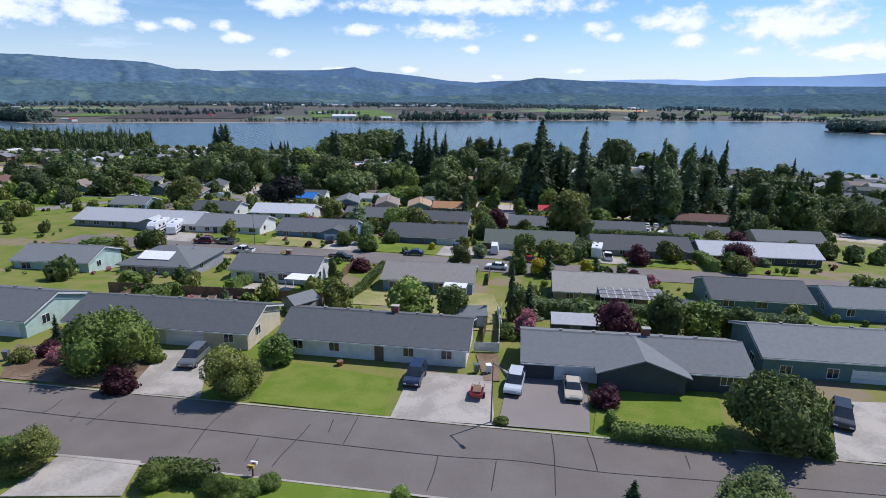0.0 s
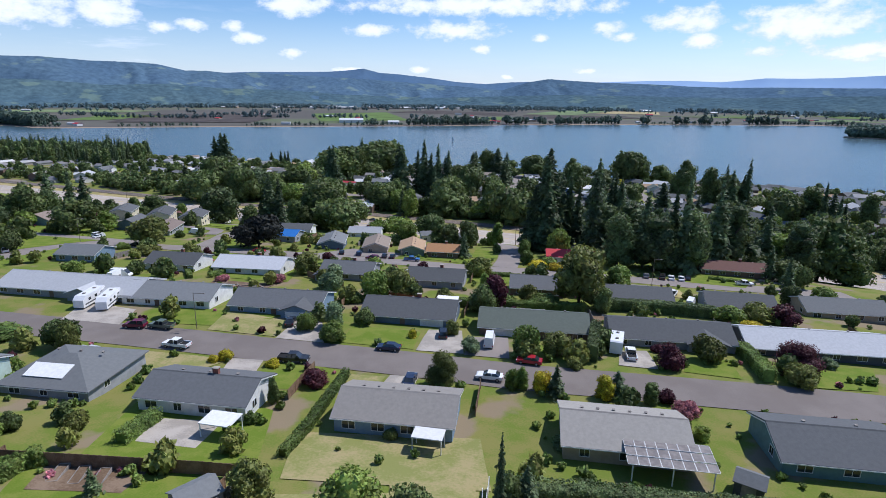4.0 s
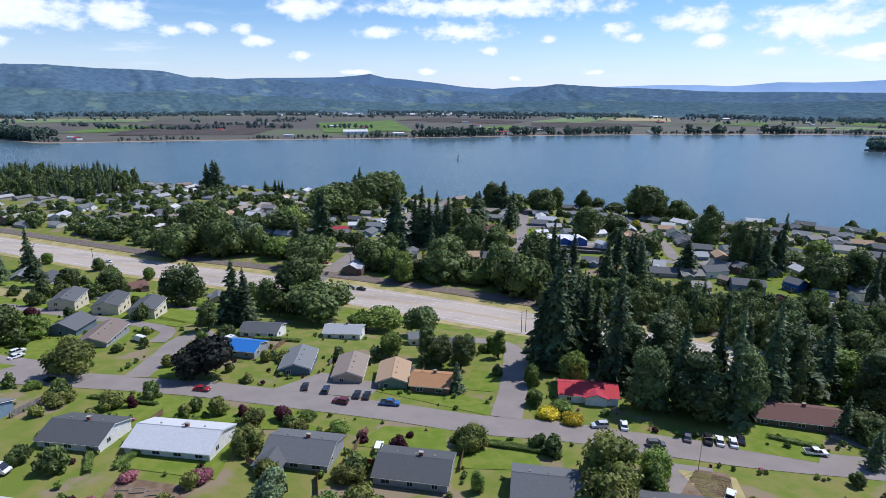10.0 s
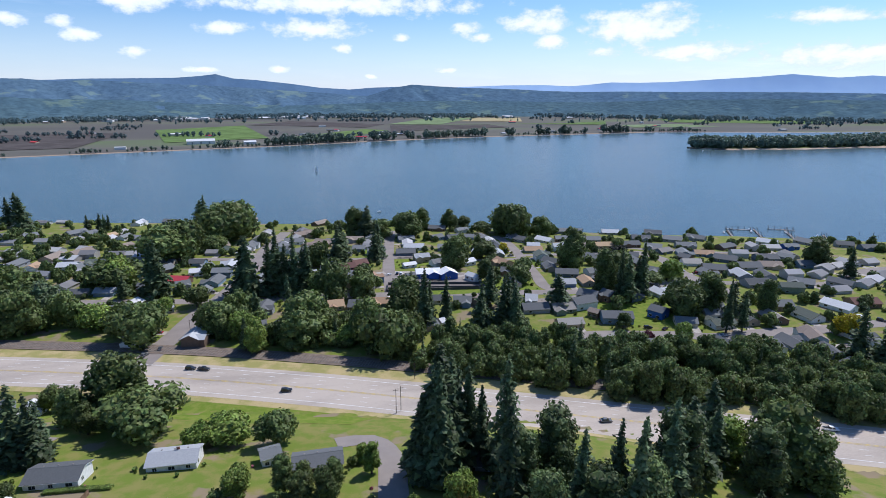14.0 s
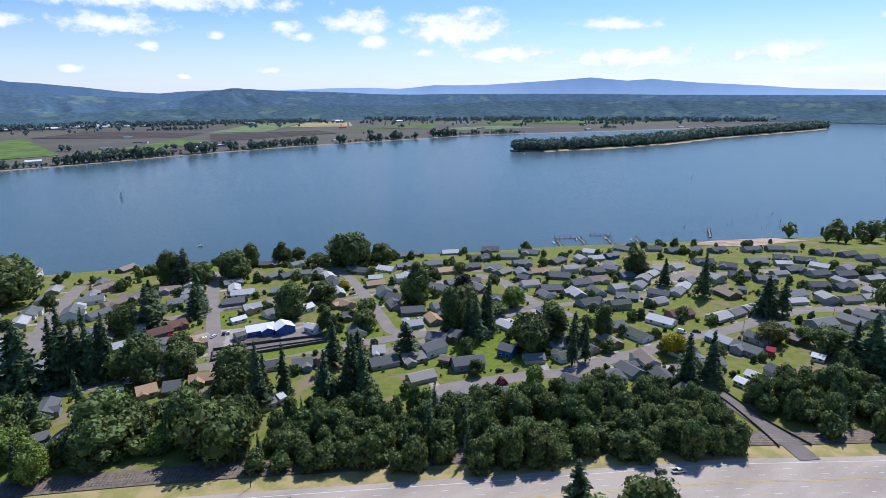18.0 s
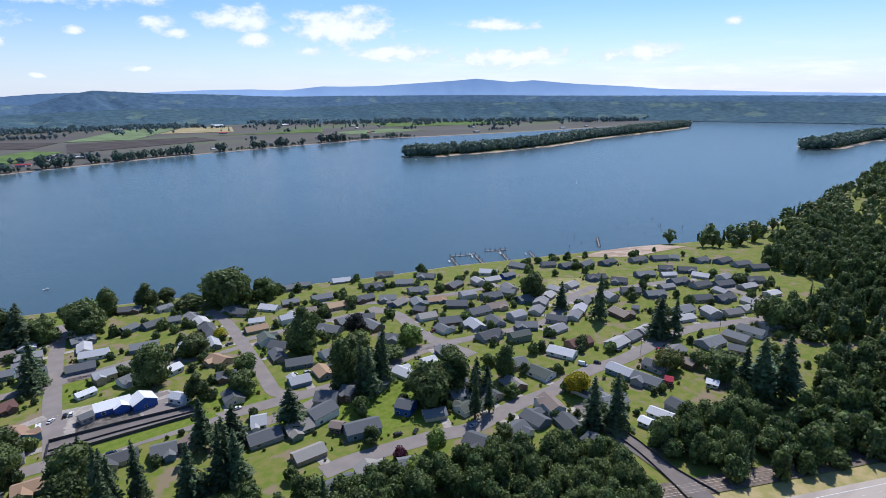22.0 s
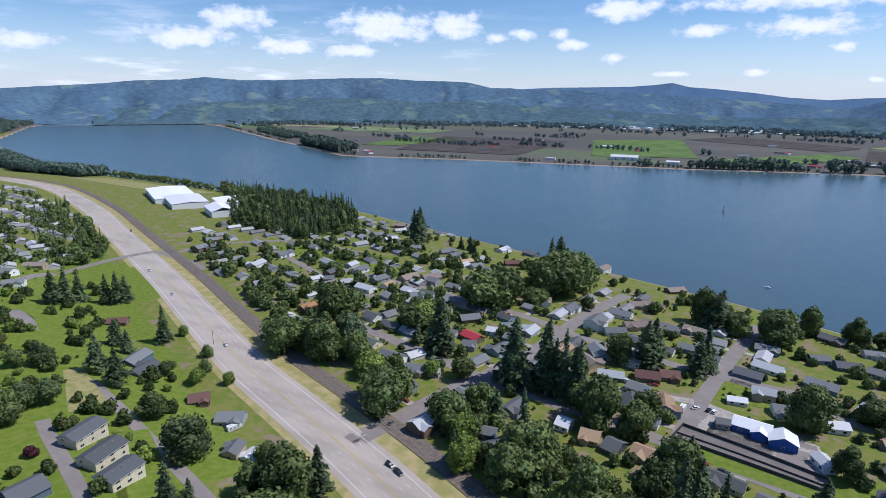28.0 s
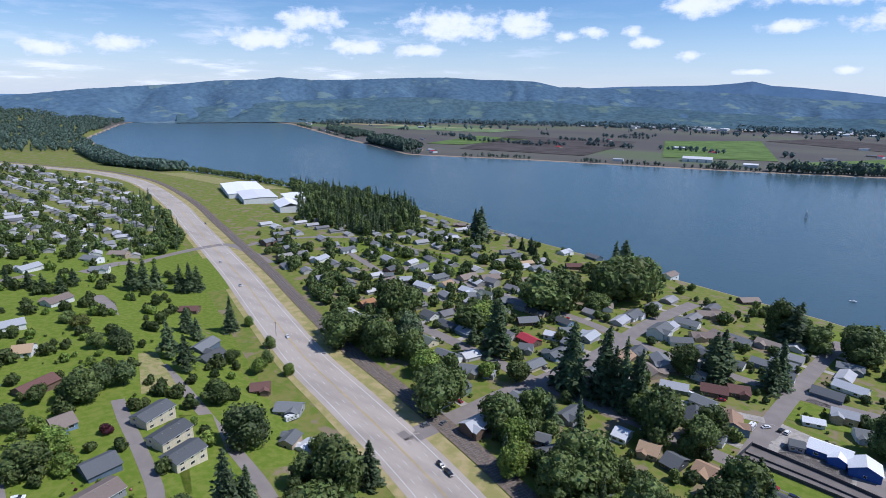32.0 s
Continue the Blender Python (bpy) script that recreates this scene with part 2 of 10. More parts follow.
M = {}
M["grass"] = surface("grass", (0.085, 0.135, 0.028), (0.165, 0.165, 0.06), 9, 25, 0.95, bump=0.4, spec=0.1)
M["lawn"] = surface("lawn", (0.118, 0.172, 0.02), (0.168, 0.2, 0.036), 3, 45, 0.95, bump=0.4, spec=0.1)
M["lawn_dry"] = surface("lawn_dry", (0.21, 0.22, 0.07), (0.32, 0.27, 0.13), 4, 25, 0.95, bump=0.4, spec=0.1)
M["verge_dry"] = surface("verge_dry", (0.4, 0.32, 0.16), (0.27, 0.25, 0.09), 6, 30, 0.95, bump=0.5, spec=0.1)
M["soil"] = surface("soil", (0.14, 0.095, 0.06), (0.22, 0.16, 0.11), 3, 40, 0.95, bump=0.6, spec=0.1)
M["sand"] = surface("sand", (0.46, 0.36, 0.27), (0.3, 0.22, 0.16), 14, 10, 0.95, spec=0.1)
M["asphalt_street"] = surface("asphalt_street", (0.14, 0.12, 0.106), (0.168, 0.146, 0.13), 4, 90, 0.9, bump=0.5, where=(0.35, 0.7))
M["asphalt"] = surface("asphalt", (0.21, 0.182, 0.164), (0.25, 0.218, 0.195), 7, 60, 0.9, bump=0.2, where=(0.35, 0.7))
M["asphalt_new"] = surface("asphalt_new", (0.158, 0.135, 0.12), (0.188, 0.163, 0.145), 7, 60, 0.9, bump=0.2)
M["highway"] = surface("highway", (0.43, 0.37, 0.31), (0.33, 0.285, 0.24), 10, 30, 0.9, where=(0.42, 0.7), stretch=(0.25, 1.0, 1.0))
M["concrete"] = surface("concrete", (0.4, 0.36, 0.31), (0.29, 0.262, 0.225), 3, 40, 0.9, bump=0.2)
M["tar"] = surface("tar", (0.045, 0.043, 0.042), rough=0.8)
M["paint_white"] = surface("paint_white", (0.74, 0.74, 0.72), (0.62, 0.62, 0.6), 2, 30, 0.6)
M["paint_yellow"] = surface("paint_yellow", (0.62, 0.45, 0.1), rough=0.7)
M["ballast"] = surface("ballast", (0.2, 0.155, 0.12), (0.13, 0.105, 0.085), 2, 60, 0.95, bump=0.6)
M["steel"] = surface("steel", (0.3, 0.27, 0.25), rough=0.4, metal=0.9)
M["wood"] = surface("wood", (0.24, 0.155, 0.095), (0.16, 0.1, 0.06), 1.2, 40, 0.85)
M["wood_grey"] = surface("wood_grey", (0.27, 0.245, 0.22), (0.18, 0.165, 0.15), 1.2, 40, 0.9)
M["wood_red"] = surface("wood_red", (0.3, 0.1, 0.045), (0.22, 0.075, 0.035), 1.2, 40, 0.85)
M["bark"] = surface("bark", (0.11, 0.08, 0.058), (0.06, 0.045, 0.035), 0.4, 60, 0.95, bump=0.8)
M["brick"] = surface("brick", (0.27, 0.1, 0.07), (0.2, 0.075, 0.055), 0.6, 60, 0.9)
M["rubber"] = surface("rubber", (0.018, 0.018, 0.018), rough=0.85)
M["rim"] = surface("rim", (0.45, 0.45, 0.46), rough=0.35, metal=0.8)
M["solar"] = surface("solar", (0.02, 0.03, 0.07), rough=0.15, spec=0.6)
M["sheet_grey"] = surface("sheet_grey", (0.17, 0.15, 0.135), (0.24, 0.215, 0.195), 2, 20, 0.4)
M["red_lens"] = surface("red_lens", (0.4, 0.02, 0.02), rough=0.3)
M["lamp_glass"] = surface("lamp_glass", (0.7, 0.7, 0.68), rough=0.15)
ROOFS = {"charcoal": (0.112, 0.117, 0.12), "grey": (0.178, 0.186, 0.186), "light": (0.45, 0.46, 0.47), "brown": (0.25, 0.2, 0.165),
         "tan": (0.4, 0.27, 0.17), "orange": (0.34, 0.17, 0.085), "red": (0.44, 0.05, 0.075), "green": (0.125, 0.145, 0.12), "maroon": (0.16, 0.085, 0.07),
         "white": (0.72, 0.72, 0.72), "blue": (0.03, 0.17, 0.47), "moss": (0.3, 0.28, 0.25)}
for k, c in ROOFS.items():
    M["roof_" + k] = surface("roof_" + k, c, tuple(v * 0.84 for v in c), 0.5, 90, 0.9, bump=0.35, per_thing=0.2, where=(0.3, 0.75))
WALLS = {"white": (0.72, 0.72, 0.69), "cream": (0.62, 0.55, 0.4), "grey": (0.3, 0.31, 0.32), "blue": (0.19, 0.27, 0.35), "teal": (0.12, 0.2, 0.19), "tan": (0.4, 0.32, 0.23),
         "brown": (0.17, 0.115, 0.085), "green": (0.2, 0.25, 0.19), "mint": (0.46, 0.58, 0.52), "dark": (0.075, 0.08, 0.085), "slate": (0.13, 0.17, 0.22), "red": (0.27, 0.06, 0.06), "royal": (0.05, 0.12, 0.38)}
for k, c in WALLS.items():
    M["wall_" + k] = surface("wall_" + k, c, tuple(v * 0.86 for v in c), 1.1, 30, 0.75, per_thing=0.08)
PAINTS = {"white": (0.78, 0.78, 0.77), "silver": (0.5, 0.52, 0.54), "black": (0.016, 0.017, 0.02), "navy": (0.02, 0.03, 0.065), "red": (0.33, 0.02, 0.03), "maroon": (0.13, 0.015, 0.035),
          "blue": (0.04, 0.13, 0.33), "tan": (0.46, 0.4, 0.3), "grey": (0.13, 0.135, 0.14), "green": (0.12, 0.15, 0.11)}
for k, c in PAINTS.items():
    M["car_" + k] = surface("car_" + k, c, tuple(v * 0.93 for v in c), 2, 10, 0.25, spec=0.55)
M["glass"] = surface("glass", (0.022, 0.027, 0.032), (0.035, 0.04, 0.045), 2, 10, 0.06, spec=0.8)
M["leaf"] = leafy("leaf", (0.145, 0.185, 0.054))
M["leaf_bright"] = leafy("leaf_bright", (0.215, 0.285, 0.055))
M["leaf_olive"] = leafy("leaf_olive", (0.2, 0.215, 0.05))
M["leaf_grey"] = leafy("leaf_grey", (0.209, 0.270, 0.127))
M["leaf_plum"] = leafy("leaf_plum", (0.099, 0.028, 0.040))
M["leaf_black"] = leafy("leaf_black", (0.029, 0.031, 0.024))
M["leaf_yellow"] = leafy("leaf_yellow", (0.62, 0.5, 0.03))
M["leaf_pink"] = leafy("leaf_pink", (0.476, 0.187, 0.220))
M["leaf_hedge"] = leafy("leaf_hedge", (0.165, 0.225, 0.05))
M["needle"] = leafy("needle", (0.118, 0.16, 0.07))
M["leaf_wood"] = leafy("leaf_wood", (0.16, 0.205, 0.062), 0.45)
M["leaf_dark"] = leafy("leaf_dark", (0.132, 0.175, 0.063))
M["needle_blue"] = leafy("needle_blue", (0.112, 0.151, 0.082))

# ---------------------------------------------------------------- the lie of the land
RIVER = -53.76
SHORE_X = (-6016, -4286.7, -3162.9, -2333.4, -1935.4, -1632, -1350.4, -1164.8, -984.3, -494.1, -66.6, 58.9, 157.4, 331.5, 423.7, 665.6, 768, 1024, 1324.8, 1637.1, 2051.8, 6016)
SHORE_Y = (3712, 2400, 1550.1, 1082.9, 975.4, 893.4, 839.7, 873, 885.8, 883.2, 784.6, 755.2, 719.4, 650.2, 624.6, 528.6, 476.2, 492.8, 515.8, 563.2, 512, -384)
SLOPE_V = (-512, 0, 35.8, 57.6, 66.6, 83.2, 102.4, 124.2, 144.6, 166.4, 181.8, 204.8, 224, 243.2, 259.8, 289.9, 309.8, 352, 378.9, 512, 614.4, 691.2, 736, 746.2, 757.8, 819.2)
SLOPE_Z = (11.5, 4.1, 2.9, 1.9, 0.5, -2.3, -3.5, -4.5, -6.7, -8.7, -10.2, -13.2, -15.4, -17.2, -20.2, -26.4, -32.8, -33.5, -34.3, -36.5, -41, -46.1, -50.6, -53.2, -56.3, -58.9)
FAR_X = (-6016, -4910.1, -2613.8, -1689.6, -1059.8, -727, -163.8, 171.5, 512, 1260.8, 1754.9, 3032.3, 6016)
FAR_Y = (3712, 2771.2, 2237.4, 1774.1, 1484.8, 1610.2, 1772.8, 1907.2, 2009.6, 2118.4, 1996.8, 1817.6, 1664)


def lie(x, y):
    """The ground's height."""
    v = 752.64 - (np.interp(x, SHORE_X, SHORE_Y) - y)
    v = v + np.interp(x, (100, 163, 250, 300, 548, 800), (0, 12, 20, 25, 55, 70)) * np.clip((600 - v) / 250, 0, 1)
    near = np.interp(v, SLOPE_V, SLOPE_Z)
    far = np.interp(y - np.interp(x, FAR_X, FAR_Y), (-75, 0, 12, 75, 770, 4000), (-60, -54.3, -52, -50.7, -49.3, -44))
    return np.maximum(near, far)


def at(x, y, rz=0.0, s=1.0, dz=0.0):
    """A pose on the ground."""
    return pose(x, y, float(lie(x, y)) + dz, 0, 0, rz) @ Matrix.Diagonal((s, s, s, 1))


def mesh(name, verts, faces, mats=(), index=None, smooth=False):
    me = bpy.data.meshes.new(name)
    me.from_pydata([tuple(v) for v in verts], [], [tuple(f) for f in faces])
    for m in mats if isinstance(mats, (list, tuple)) else (mats,):
        me.materials.append(m)
    if index is not None:
        me.polygons.foreach_set("material_index", np.asarray(index, np.int32))
    if smooth:
        me.polygons.foreach_set("use_smooth", np.ones(len(me.polygons), bool))
    me.update()
    return me


def steps(*runs):
    """Coordinates from runs of (start, end, step)."""
    return np.unique(np.concatenate([np.arange(a, b, s) for a, b, s in runs]))


def ground_mat():
    m = surface("ground", (0.13, 0.172, 0.028), (0.195, 0.188, 0.055), 5, 40, 0.95, bump=0.4, spec=0.1)
    nt = m.node_tree
    n, l = nt.nodes, nt.links
    p = n["Principled BSDF"]
    src = p.inputs["Base Color"].links[0].from_socket
    pos = n.new("ShaderNodeNewGeometry")
    sep = n.new("ShaderNodeSeparateXYZ"); l.new(pos.outputs["Position"], sep.inputs[0])
    beach = n.new("ShaderNodeMapRange"); beach.inputs["From Min"].default_value, beach.inputs["From Max"].default_value = -52.8, -52.2
    beach.inputs["To Min"].default_value, beach.inputs["To Max"].default_value = 1, 0
    l.new(sep.outputs["Z"], beach.inputs["Value"])
    # ploughed plain over the river: broad strips of field
    plain = n.new("ShaderNodeMapRange"); plain.inputs["From Min"].default_value, plain.inputs["From Max"].default_value = 1280, 1330
    l.new(sep.outputs["Y"], plain.inputs["Value"])
    fields = n.new("ShaderNodeTexNoise"); fields.inputs["Scale"].default_value = 0.0028; fields.inputs["Detail"].default_value = 2
    squash = n.new("ShaderNodeMapping"); squash.inputs["Scale"].default_value = (0.35, 1.0, 1.0); squash.inputs["Rotation"].default_value = (0, 0, -0.28)
    l.new(pos.outputs["Position"], squash.inputs["Vector"]); l.new(squash.outputs[0], fields.inputs["Vector"])
    ramp = n.new("ShaderNodeValToRGB")
    cr = ramp.color_ramp
    cr.elements[0].position, cr.elements[0].color = 0.4, (0.105, 0.098, 0.088, 1)
    cr.elements[1].position, cr.elements[1].color = 0.68, (0.115, 0.15, 0.07, 1)
    e = cr.elements.new(0.56); e.color = (0.125, 0.12, 0.098, 1)
    l.new(fields.outputs["Fac"], ramp.inputs[0])
    one = n.new("ShaderNodeMix"); one.data_type = "RGBA"
    l.new(plain.outputs[0], one.inputs["Factor"]); l.new(src, one.inputs["A"]); l.new(ramp.outputs[0], one.inputs["B"])
    bare = n.new("ShaderNodeTexNoise"); bare.inputs["Scale"].default_value = 0.075; bare.inputs["Detail"].default_value = 5
    l.new(pos.outputs["Position"], bare.inputs["Vector"])
    much = n.new("ShaderNodeMapRange"); much.inputs["From Min"].default_value, much.inputs["From Max"].default_value = 0.56, 0.62
    much.inputs["To Max"].default_value = 0.85
    l.new(bare.outputs["Fac"], much.inputs["Value"])
    soil = n.new("ShaderNodeMix"); soil.data_type = "RGBA"; soil.inputs["B"].default_value = (0.235, 0.18, 0.125, 1)
    l.new(much.outputs[0], soil.inputs["Factor"]); l.new(src, soil.inputs["A"])
    l.new(soil.outputs["Result"], one.inputs["A"])
    two = n.new("ShaderNodeMix"); two.data_type = "RGBA"; two.inputs["B"].default_value = (0.33, 0.25, 0.18, 1)
    l.new(beach.outputs[0], two.inputs["Factor"]); l.new(one.outputs["Result"], two.inputs["A"])
    l.new(two.outputs["Result"], p.inputs["Base Color"])
    return m


def build_ground():
    xs = steps((-6144, -2048, 103.5), (-2048, -896, 28.75), (-896, -281.6, 10.35), (-281.6, 358.4, 4.6), (358.4, 921.6, 9.2), (921.6, 2176, 34.5), (2176, 6272, 115))
    ys = steps((-640, -76.8, 23), (-76.8, 422.4, 4.025), (422.4, 921.6, 6.9), (921.6, 1433.6, 28.75), (1433.6, 2201.6, 16.1), (2201.6, 2944, 46), (2944, 6272, 138))
    gx, gy = np.meshgrid(xs, ys)
    gz = lie(gx, gy)
    w, h = len(xs), len(ys)
    i = np.arange(w * h).reshape(h, w)
    faces = np.stack([i[:-1, :-1], i[:-1, 1:], i[1:, 1:], i[1:, :-1]], -1).reshape(-1, 4)
    verts = np.stack([gx, gy, gz], -1).reshape(-1, 3)
    ob = new("ground", mesh("ground", verts.tolist(), faces.tolist(), ground_mat(), smooth=True))
    tagged(ob, "grassy hillside sloping down to the wide river and farm plain beyond", "ground", kind="structure")


build_ground()


def water_mat():
    m = bpy.data.materials.new("river_water")
    m.use_nodes = True
    n, l = m.node_tree.nodes, m.node_tree.links
    p = n["Principled BSDF"]
    p.inputs["Roughness"].default_value = 0.22
    p.inputs["IOR"].default_value = 1.33
    p.inputs["Specular IOR Level"].default_value = 0.36
    pos = n.new("ShaderNodeNewGeometry")
    big = n.new("ShaderNodeTexNoise"); big.inputs["Scale"].default_value = 0.006; big.inputs["Detail"].default_value = 5
    mp = n.new("ShaderNodeMapping"); mp.inputs["Scale"].default_value = (0.4, 1.3, 1)
    l.new(pos.outputs["Position"], mp.inputs["Vector"]); l.new(mp.outputs[0], big.inputs["Vector"])
    mix = n.new("ShaderNodeMix"); mix.data_type = "RGBA"
    mix.inputs["A"].default_value, mix.inputs["B"].default_value = (0.054, 0.093, 0.11, 1), (0.068, 0.11, 0.126, 1)
    l.new(big.outputs["Fac"], mix.inputs["Factor"]); l.new(mix.outputs["Result"], p.inputs["Base Color"])
    chop = n.new("ShaderNodeTexNoise"); chop.inputs["Scale"].default_value = 0.35; chop.inputs["Detail"].default_value = 6
    l.new(pos.outputs["Position"], chop.inputs["Vector"])
    bp = n.new("ShaderNodeBump"); bp.inputs["Strength"].default_value = 0.5; bp.inputs["Distance"].default_value = 0.5
    l.new(chop.outputs["Fac"], bp.inputs["Height"]); l.new(bp.outputs[0], p.inputs["Normal"])
    return m


M["water"] = water_mat()
xs, ys = np.linspace(-6000, 6000, 25), np.linspace(230, 4300, 13)
gx, gy = np.meshgrid(xs, ys)
i = np.arange(gx.size).reshape(gx.shape)
river = new("river", mesh("river", np.stack([gx, gy, 0 * gx + RIVER], -1).reshape(-1, 3).tolist(), np.stack([i[:-1, :-1], i[:-1, 1:], i[1:, 1:], i[1:, :-1]], -1).reshape(-1, 4).tolist(), M["water"]))
tagged(river, "broad blue-grey river with a faint wind ripple", "river", kind="structure")


# ---------------------------------------------------------------- hills on the skyline
def hill_range(name, label, azimuths, rises, near, crest, mat, rough=1.0, seed=0, foot=0.0, spurs=1.0):
    """A range whose crest rises to the given degrees at the given compass angles, with spurs and side valleys
    that run down to its foot."""
    ox, oy = 50.0, 150.0
    az = np.arange(azimuths[0], azimuths[-1] + 0.01, 0.16)
    top = np.interp(az, azimuths, rises)
    eye = np.interp(az, (-60, -40, -25, 25, 42), (120, 95, 60, 62, 106))
    rows = 44
    verts, faces = [], []
    for j in range(rows):
        k = j / (rows - 1)
        d = near + (crest - near) * k
        for a, r, e in zip(az, top, eye):
            x, y = ox + d * math.sin(radians(a)), oy + d * math.cos(radians(a))
            hill = e + crest * math.tan(radians(r))
            base = -50.0 + foot
            bend = noise.noise(Vector((x * .0016 + seed, y * .0016, seed)))
            ridge = 1 - 2.6 * noise.noise(Vector((a * .3 * spurs + bend * 1.2 + seed, k * .7, seed + 3.0))) ** 2
            knoll = noise.fractal(Vector((x * .0034, y * .0034, seed)), .9, 2.1, 5)
            f = k ** (1.62 - .62 * ridge * rough) if k > 0 else 0
            z = base + (hill - base) * min(1.0, f)
            z += knoll * 15 * rough * math.sin(k * math.pi) * (1 - k * .6)
            z += 2.4 * rough * noise.noise(Vector((x * .045, y * .045, seed)))
            verts.append((x, y, z))
    w = len(az)
    for j in range(rows - 1):
        for q in range(w - 1):
            faces.append((j * w + q, j * w + q + 1, (j + 1) * w + q + 1, (j + 1) * w + q))
    ob = new(name, mesh(name, verts, faces, mat, smooth=True))
    return tagged(ob, label, "hills", kind="structure")


def hill_mat(name, dark, light, clearing, amount=0.6, grain=1.0):
    """Woods far off, in colours that carry the haze: conifers in a fine grain, broad stands of other trees, pale
    clearings.
    """
    m = bpy.data.materials.new(name)
    m.use_nodes = True
    n, l = m.node_tree.nodes, m.node_tree.links
    p = n["Principled BSDF"]
    p.inputs["Roughness"].default_value, p.inputs["Specular IOR Level"].default_value = 1.0, 0.0
    pos = n.new("ShaderNodeNewGeometry")

    def grainy(scale, detail, a, b, c=1.0, tall=1.0):
        mp = n.new("ShaderNodeMapping"); mp.inputs["Scale"].default_value = (1.0, 1.0, tall)
        t = n.new("ShaderNodeTexNoise"); t.inputs["Scale"].default_value, t.inputs["Detail"].default_value = scale, detail
        r = n.new("ShaderNodeMapRange"); r.inputs["From Min"].default_value, r.inputs["From Max"].default_value, r.inputs["To Max"].default_value = a, b, c
        l.new(pos.outputs["Position"], mp.inputs["Vector"]); l.new(mp.outputs[0], t.inputs["Vector"]); l.new(t.outputs["Fac"], r.inputs["Value"])
        return r.outputs[0], t.outputs["Fac"]
    stands, _ = grainy(0.0042, 4, 0.38, 0.64, 0.85)
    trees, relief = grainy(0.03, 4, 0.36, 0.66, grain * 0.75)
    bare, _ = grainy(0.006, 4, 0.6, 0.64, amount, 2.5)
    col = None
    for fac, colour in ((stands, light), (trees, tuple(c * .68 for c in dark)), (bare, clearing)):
        mx = n.new("ShaderNodeMix"); mx.data_type = "RGBA"
        if col is None:
            mx.inputs["A"].default_value = (*dark, 1)
        else:
            l.new(col, mx.inputs["A"])
        mx.inputs["B"].default_value = (*colour, 1)
        l.new(fac, mx.inputs["Factor"])
        col = mx.outputs["Result"]
    l.new(col, p.inputs["Base Color"])
    bp = n.new("ShaderNodeBump"); bp.inputs["Strength"].default_value = 0.5 * grain; bp.inputs["Distance"].default_value = 9.0
    l.new(relief, bp.inputs["Height"]); l.new(bp.outputs[0], p.inputs["Normal"])
    return m


# blue haze of the air between is painted into these wood colours
M["hill_wood_haze"] = hill_mat("hill_wood_haze", (0.094, 0.156, 0.228), (0.11, 0.176, 0.232), (0.18, 0.25, 0.225))
M["hill_low_haze"] = hill_mat("hill_low_haze", (0.08, 0.135, 0.17), (0.098, 0.155, 0.175), (0.17, 0.235, 0.18), 0.5)
# ranges behind: more haze in the base colour, so bluer
M["hill_haze_blue"] = hill_mat("hill_haze_blue", (0.12, 0.2, 0.31), (0.14, 0.22, 0.32), (0.15, 0.22, 0.28), 0.3, 0.4)
# farthest range: its pale blue is haze, put straight into the colour
M["hill_far_haze"] = surface("hill_far_haze", (0.42, 0.58, 0.8), (0.46, 0.62, 0.82), 500, 0.1, 1.0, spec=0.0)
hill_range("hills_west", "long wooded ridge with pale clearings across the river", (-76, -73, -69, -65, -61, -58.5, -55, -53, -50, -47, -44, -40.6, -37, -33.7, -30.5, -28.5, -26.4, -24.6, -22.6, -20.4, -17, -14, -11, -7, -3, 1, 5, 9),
           (-0.6, -0.35, 0.1, 0.4, 0.68, 1.0, 1.2, 1.48, 1.32, 1.42, 1.6, 1.8, 1.96, 1.88, 1.95, 1.9, 1.5, 1.55, 1.38, 1.5, 1.35, 1.2, 1.1, 0.85, 0.6, 0.35, 0.0, -0.6), 3700, 4360, M["hill_wood_haze"], 1.0, 3)
hill_range("hills_back", "mountain ridge behind the wooded hills, painted with blue haze", (-27, -22.6, -20.4, -17, -13.5, -11.5, -10, -8.6, -6.5, -3.5, -0.7, 2.1, 4.5, 7, 9, 12), (1.2, 1.45, 1.56, 1.62, 1.7, 1.86, 2.05, 1.7, 1.55, 1.25, 0.88, 0.72, 0.9, 0.98, 0.7, 0.4), 4360, 4780, M["hill_haze_blue"], 0.5, 11, 0, 1.6)
hill_range("hills_east", "low wooded hill with a quarry clearing", (1, 3, 4.5, 6.3, 8.2, 10.3, 13.1, 15.8, 18.5, 21.1, 24, 28.6, 33.2, 37.5, 41.4, 48, 58, 69, 80, 96), (-0.5, -0.1, 0.35, 0.9, 1.22, 1.08, 0.92, 0.84, 0.76, 0.6, 0.52, 0.42, 0.22, 0.07, -0.1, -0.22, -0.3, -0.35, -0.44, -0.5), 3750, 4340, M["hill_wood_haze"], 0.8, 7)
hill_range("foothills", "low dark wooded rise below the hills", (-62, -56, -50, -44, -38, -33, -28, -23, -18, -13, -8, -3, 3, 10, 18, 26, 34, 44, 56, 70, 85), (-1.6, -0.9, -0.5, -0.1, 0.1, -0.1, 0.25, 0.0, -0.1, -0.4, -0.6, -0.7, -0.5, -0.3, -0.35, -0.45, -0.5, -0.75, -0.8, -0.85, -1.0), 3560, 3980, M["hill_low_haze"], 0.9, 29, 0, 1.5)
